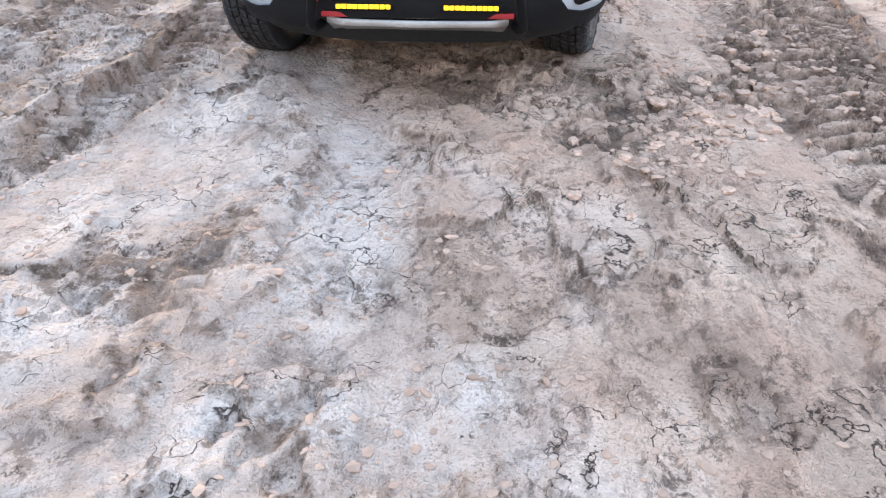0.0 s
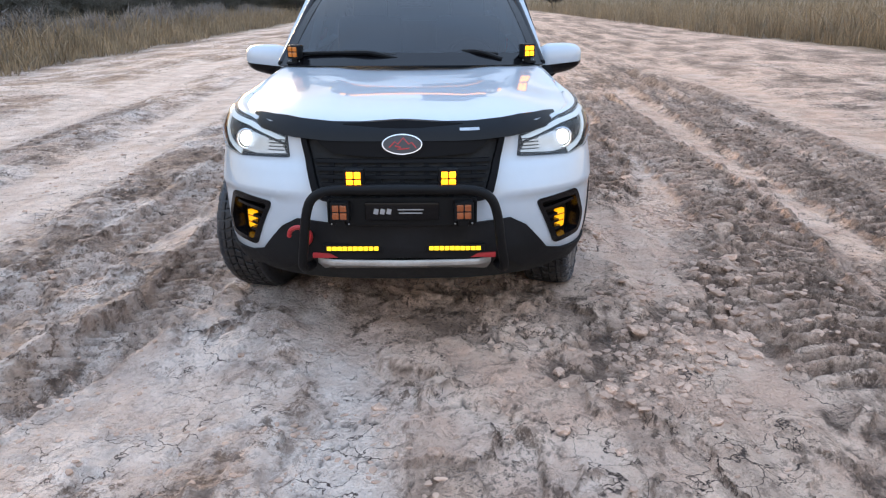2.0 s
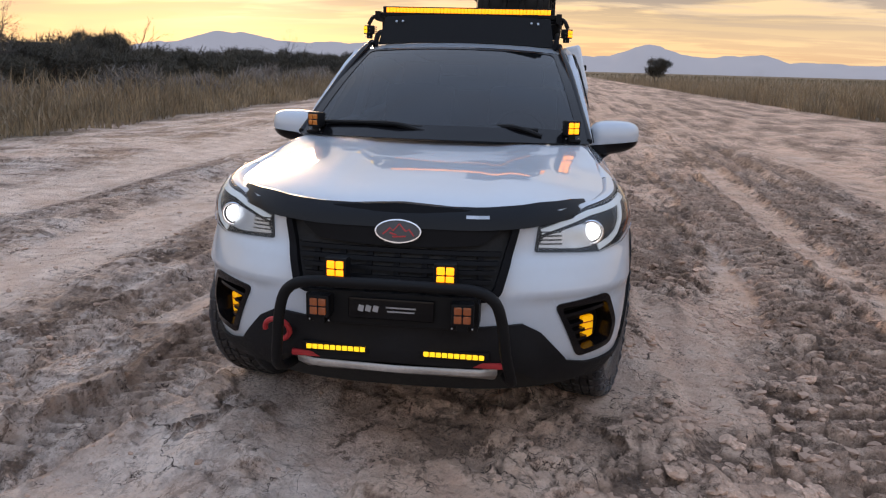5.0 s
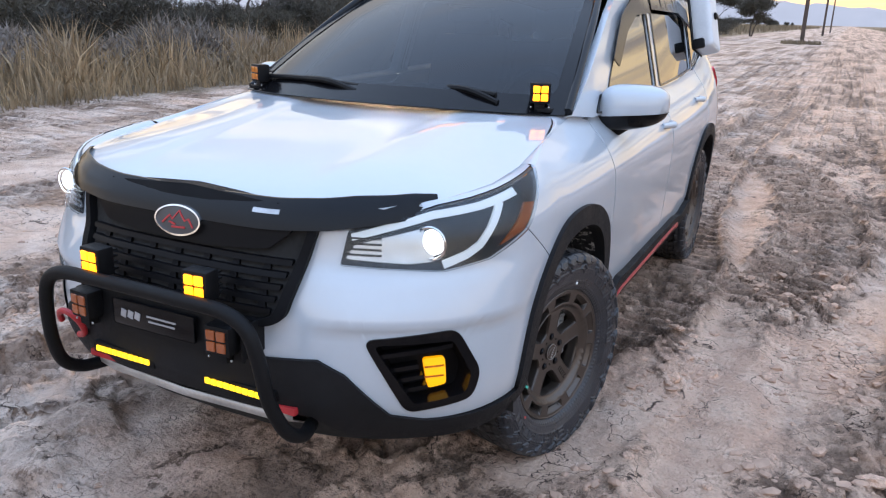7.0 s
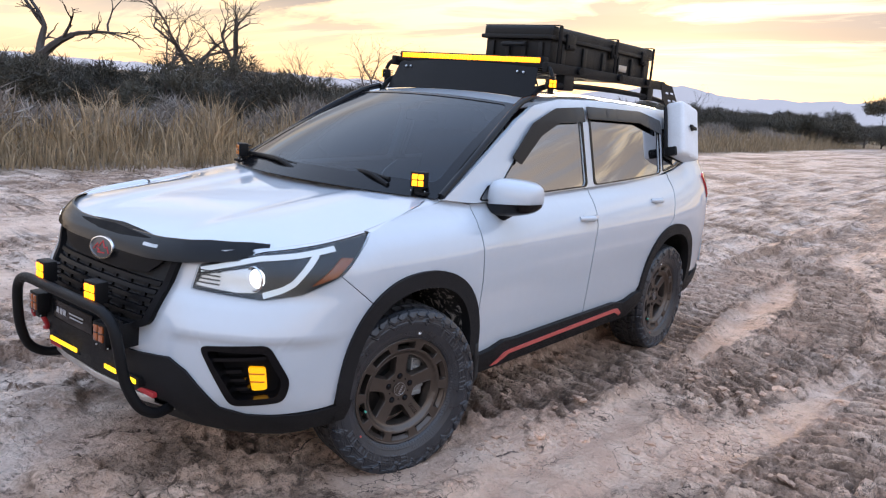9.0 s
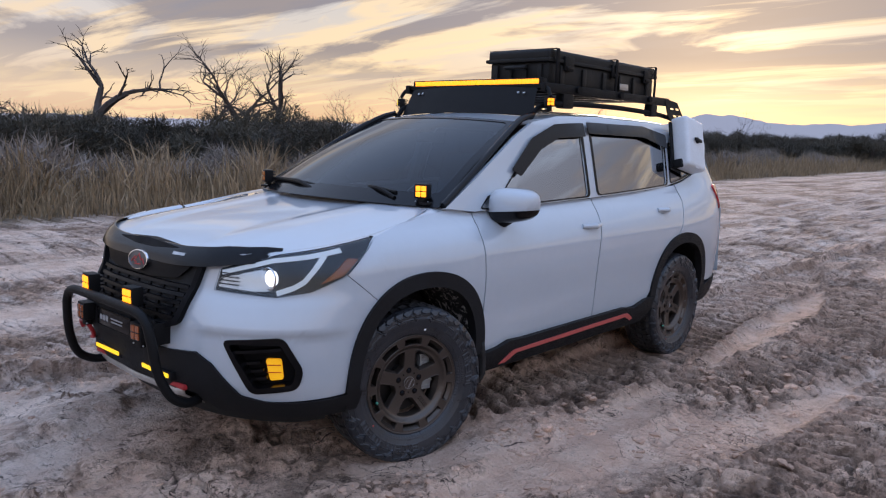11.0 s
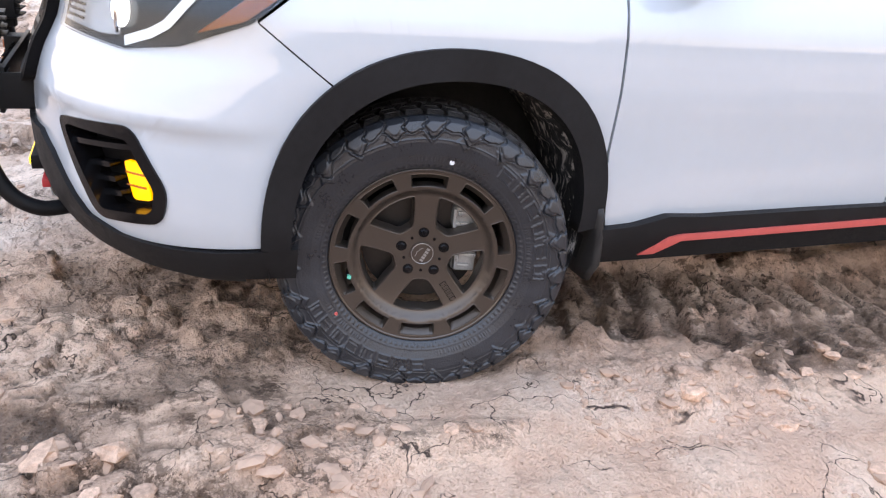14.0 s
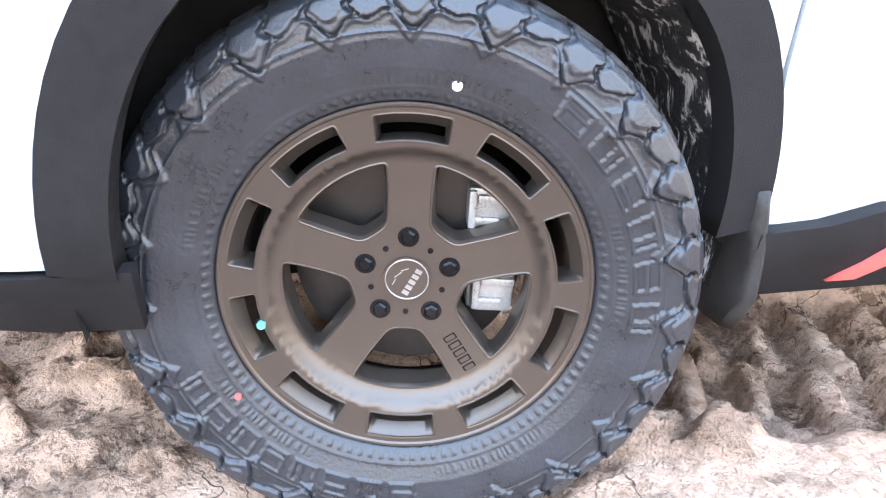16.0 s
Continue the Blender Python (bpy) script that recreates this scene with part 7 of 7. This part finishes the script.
def brush(seed, kind):
    r = random.Random(seed)
    e = new(kind)
    if kind == "grey_bush":
        cs = [(r.uniform(-0.7, 0.7), r.uniform(-0.7, 0.7), r.uniform(0.25, 0.5)) for k in range(6)]
        v, f = leafy(cs, [(r.uniform(0.5, 0.8), r.uniform(0.5, 0.8), r.uniform(0.4, 0.65)) for k in cs], 3200, 0.080, seed)
        mesh_part("crown", v, f, BRUSH, e, smooth=False)
        lab = "rounded grey dry saltbush behind the reeds"
    else:
        cs = [(r.uniform(-1.7, 1.7), r.uniform(-1.4, 1.4), r.uniform(0.7, 2.3)) for k in range(9)]
        v, f = leafy(cs, [(r.uniform(0.7, 1.2), r.uniform(0.7, 1.2), r.uniform(0.5, 0.9)) for k in cs], 5600, 0.125, seed)
        mesh_part("crown", v, f, DARKLEAF, e, smooth=False)
        lab = "dark tangled mesquite thicket at the roadside"
    v, f, ends = branching(seed + 1, 1.2 if kind == "grey_bush" else 3.4, levels=3, spread=1.2, trunk_r=0.05 if kind == "grey_bush" else 0.09)
    mesh_part("trunk", v, f, BARK, e)
    return tagged(e, lab, "bush", group=kind.replace("_", " ") + " row")


rr = random.Random(11)
protos = [brush(200 + k, "grey_bush") for k in range(3)], [brush(300 + k, "mesquite_thicket") for k in range(4)]
spots = []
for k in range(64):
    y = -12 + 1.7 * k + rr.uniform(-0.8, 0.8)
    spots.append((0, -11.4 - 0.03 * max(y, 0) - rr.uniform(0, 3.4), y, rr.uniform(0.8, 1.45)))
for k in range(92):
    y = -16 + 1.5 * k + rr.uniform(-0.8, 0.8)
    spots.append((1, -17.0 - 0.05 * max(y, 0) - rr.uniform(0, 8), y, rr.uniform(0.60, 1.0) * (0.85 if y < 30 else 1.1)))
for k in range(26):
    y = 2 + 1.7 * k
    spots.append((1, -19.0 - rr.uniform(0, 5), y, rr.uniform(0.65, 0.95)))
for k in range(22):
    spots.append((1, -28.0 + 0.85 * k, 64 + rr.uniform(0, 16), rr.uniform(0.7, 1.1)))
for k in range(26):
    y = 120 + 11 * k
    spots.append((1, -22 - rr.uniform(0, 30), y, rr.uniform(1.0, 1.7)))
used = set()
for kind, x, y, s in spots:
    p = rr.choice(protos[kind])
    m = pose(x, y, 0, 0, 0, rr.uniform(0, 360))
    if p in used:
        o = copy_thing(p, m)
    else:
        used.add(p)
        o = p
        o.matrix_basis = m
    o.scale = (s, s, s * rr.uniform(0.8, 1.15))


def field_tree(x, y, h, seed, label):
    e = new("field_tree")
    r = random.Random(seed)
    v, f, ends = branching(seed, h, levels=4, spread=0.9, trunk_r=0.12)
    mesh_part("trunk", v, f, BARK, e)
    cs = [(r.uniform(-0.35, 0.35) * h, r.uniform(-0.35, 0.35) * h, r.uniform(0.4, 0.85) * h) for k in range(11)]
    v, f = leafy(cs, [(0.24 * h, 0.24 * h, 0.17 * h)] * 11, 3600, 0.055 * h, seed)
    mesh_part("crown", v, f, DARKLEAF, e, smooth=False)
    e.matrix_basis = pose(x, y, 0)
    return tagged(e, label, "tree")


field_tree(14.3, 98, 3.4, 401, "lone round dark tree in the reed field")
field_tree(-8.6, 96, 5.0, 402, "broad dark tree beside the far road")
field_tree(-13.0, 99, 5.6, 403, "broad dark tree beside the far road")


def utility_pole(y, x, h):
    e = new("utility_pole")
    bm = bmesh.new()
    rod(bm, (0, 0, -0.3), (0, 0, h), 0.16, 12, 0.11)
    part("post", bm, TIMBER, e)
    bm = bmesh.new()
    box(bm, (0, -0.12, h - 0.9), (2.9, 0.10, 0.12), 0.01)
    part("crossarm", bm, TIMBER, e)
    for k in (-1.3, 1.3):
        bm = bmesh.new()
        rod(bm, (k, -0.12, h - 0.84), (k, -0.12, h - 0.55), 0.05, 10, 0.03)
        part("insulator", bm, STEEL, e)
    e.matrix_basis = pose(x, y, 0)
    return tagged(e, "weathered wooden utility pole with a single crossarm", "pole", group="poles along the road")


for y, x, h in ((65, -1.6, 11.4), (125, -1.8, 11.4), (185, -2.0, 11.4)):
    utility_pole(y, x, h)
n = 500
a, q = rg.uniform(0, 2 * math.pi, n), 1.5 * rg.random(n) ** 0.5
blades("pole_tuft", -1.6 + q * np.cos(a), 65 + q * np.sin(a), rg.uniform(0.15, 0.4, n), 0.03, REEDDARK, "dry grass tuft round the foot of the pole", 9)


# ---------------------------------------------------------------- loose clods of dried mud
CLODMAT = shader("dried_mud_clod", (0.56, 0.375, 0.275), 0.95, vary=0.25, scale=2.0, bump=0.5, bump_scale=9.0, rand=0.25, spec=0.2)


def clod_field(seed, zones):
    r = np.random.default_rng(seed)
    base_bm = bmesh.new()
    bmesh.ops.create_icosphere(base_bm, subdivisions=1, radius=1.0)
    bv = np.array([v.co for v in base_bm.verts])
    bf = [[v.index for v in f.verts] for f in base_bm.faces]
    base_bm.free()
    xs, ys, ss = [], [], []
    for x0, x1, y0, y1, cnt, lo, hi in zones:
        px, py = r.uniform(x0, x1, cnt * 3), r.uniform(y0, y1, cnt * 3)
        keep = fbm(px * 1.7, py * 1.7, 3, 171) > 0.47
        px, py = px[keep][:cnt], py[keep][:cnt]
        xs.append(px)
        ys.append(py)
        ss.append(lo + (hi - lo) * r.random(len(px)) ** 3.0)
    xs, ys, ss = np.concatenate(xs), np.concatenate(ys), np.concatenate(ss)
    ok = np.ones(len(xs), bool)
    for wx in (-0.77, 0.77):
        for wy in (0.0, 2.66):
            ok &= (np.abs(xs - wx) > 0.16) | (np.abs(ys - wy) > 0.17)
    xs, ys, ss = xs[ok], ys[ok], ss[ok]
    hz = relief(xs, ys)[0]
    verts, faces = [], []
    for x, y, s, z in zip(xs, ys, ss, hz):
        i = len(verts)
        q = bv * (1 + r.uniform(-0.28, 0.28, (len(bv), 1))) * np.array([r.uniform(0.7, 1.6), r.uniform(0.5, 1.1), r.uniform(0.30, 0.65)])
        a = r.uniform(0, math.pi)
        c, d = math.cos(a), math.sin(a)
        verts += [(x + s * (c * p[0] - d * p[1]), y + s * (d * p[0] + c * p[1]), z + s * (p[2] + 0.02)) for p in q]
        faces += [[k + i for k in f] for f in bf]
    o = mesh_part("loose_clods", verts, faces, CLODMAT, None, smooth=False)
    return tagged(o, "loose dried mud clods scattered over the tracks", "clods", kind="stuff")


clod_field(9, (
    (0.55, 1.30, -1.55, -0.95, 260, 0.005, 0.028), (0.9, 2.0, -1.2, -0.1, 420, 0.005, 0.030), (1.45, 2.3, -0.3, 1.4, 420, 0.005, 0.030),
    (0.95, 1.30, 0.35, 2.4, 380, 0.004, 0.020), (1.2, 1.9, 1.2, 2.6, 300, 0.005, 0.026), (-2.2, -0.3, -2.6, 0.4, 800, 0.003, 0.018), (-0.4, 2.0, -3.0, -1.0, 900, 0.003, 0.018),
    (1.4, 4.5, -2.0, 5.0, 700, 0.006, 0.030), (-4.5, -1.2, 0.0, 6.0, 400, 0.006, 0.028)))


def mud_clod(seed):
    r = random.Random(seed)
    bm = bmesh.new()
    bmesh.ops.create_icosphere(bm, subdivisions=2, radius=1.0)
    off = Vector((r.uniform(-9, 9), r.uniform(-9, 9), 0))
    for v in bm.verts:
        k = 1 + 0.75 * noise.noise(v.co * 1.2 + off) + 0.35 * noise.noise(v.co * 2.7 + off)
        v.co = Vector((v.co.x * k * 1.15, v.co.y * k * 0.9, max(-0.35, min(0.62, v.co.z * k * 0.75))))
    return part("mud_clod", bm, CLODMAT, None, "", False)


kinds = [mud_clod(k) for k in range(7)]
rc = random.Random(77)
for k in range(150):
    zx, zy, sx, sy, lo, hi = rc.choice(((1.25, -0.85, 0.20, 0.15, 0.018, 0.042), (1.35, -0.70, 0.22, 0.2, 0.014, 0.036), (1.0, -1.25, 0.4, 0.2, 0.012, 0.032), (1.75, 0.3, 0.2, 0.5, 0.012, 0.035), (1.04, 1.5, 0.07, 0.7, 0.012, 0.028), (1.04, 1.1, 0.06, 0.5, 0.012, 0.030), (1.75, 2.4, 0.25, 0.6, 0.015, 0.04), (0.55, -1.6, 0.5, 0.3, 0.010, 0.026)))
    x, y = rc.gauss(zx, sx), rc.gauss(zy, sy)
    if abs(x - 0.77) < 0.2 and (abs(y) < 0.2 or abs(y - 2.66) < 0.2):
        x += 0.35
    s = lo + (hi - lo) * rc.random() ** 1.6
    o = kinds[k] if k < len(kinds) else copy_thing(kinds[k % len(kinds)], Matrix())
    o.matrix_basis = pose(x, y, height_at(x, y) - 0.02 * s, 0, 0, rc.uniform(0, 360)) @ Matrix.Diagonal((s, s, s * rc.uniform(0.7, 1.1), 1))
    tagged(o, "pale dried lump of mud lying on the road", "clod", group="mud clods beside the car")
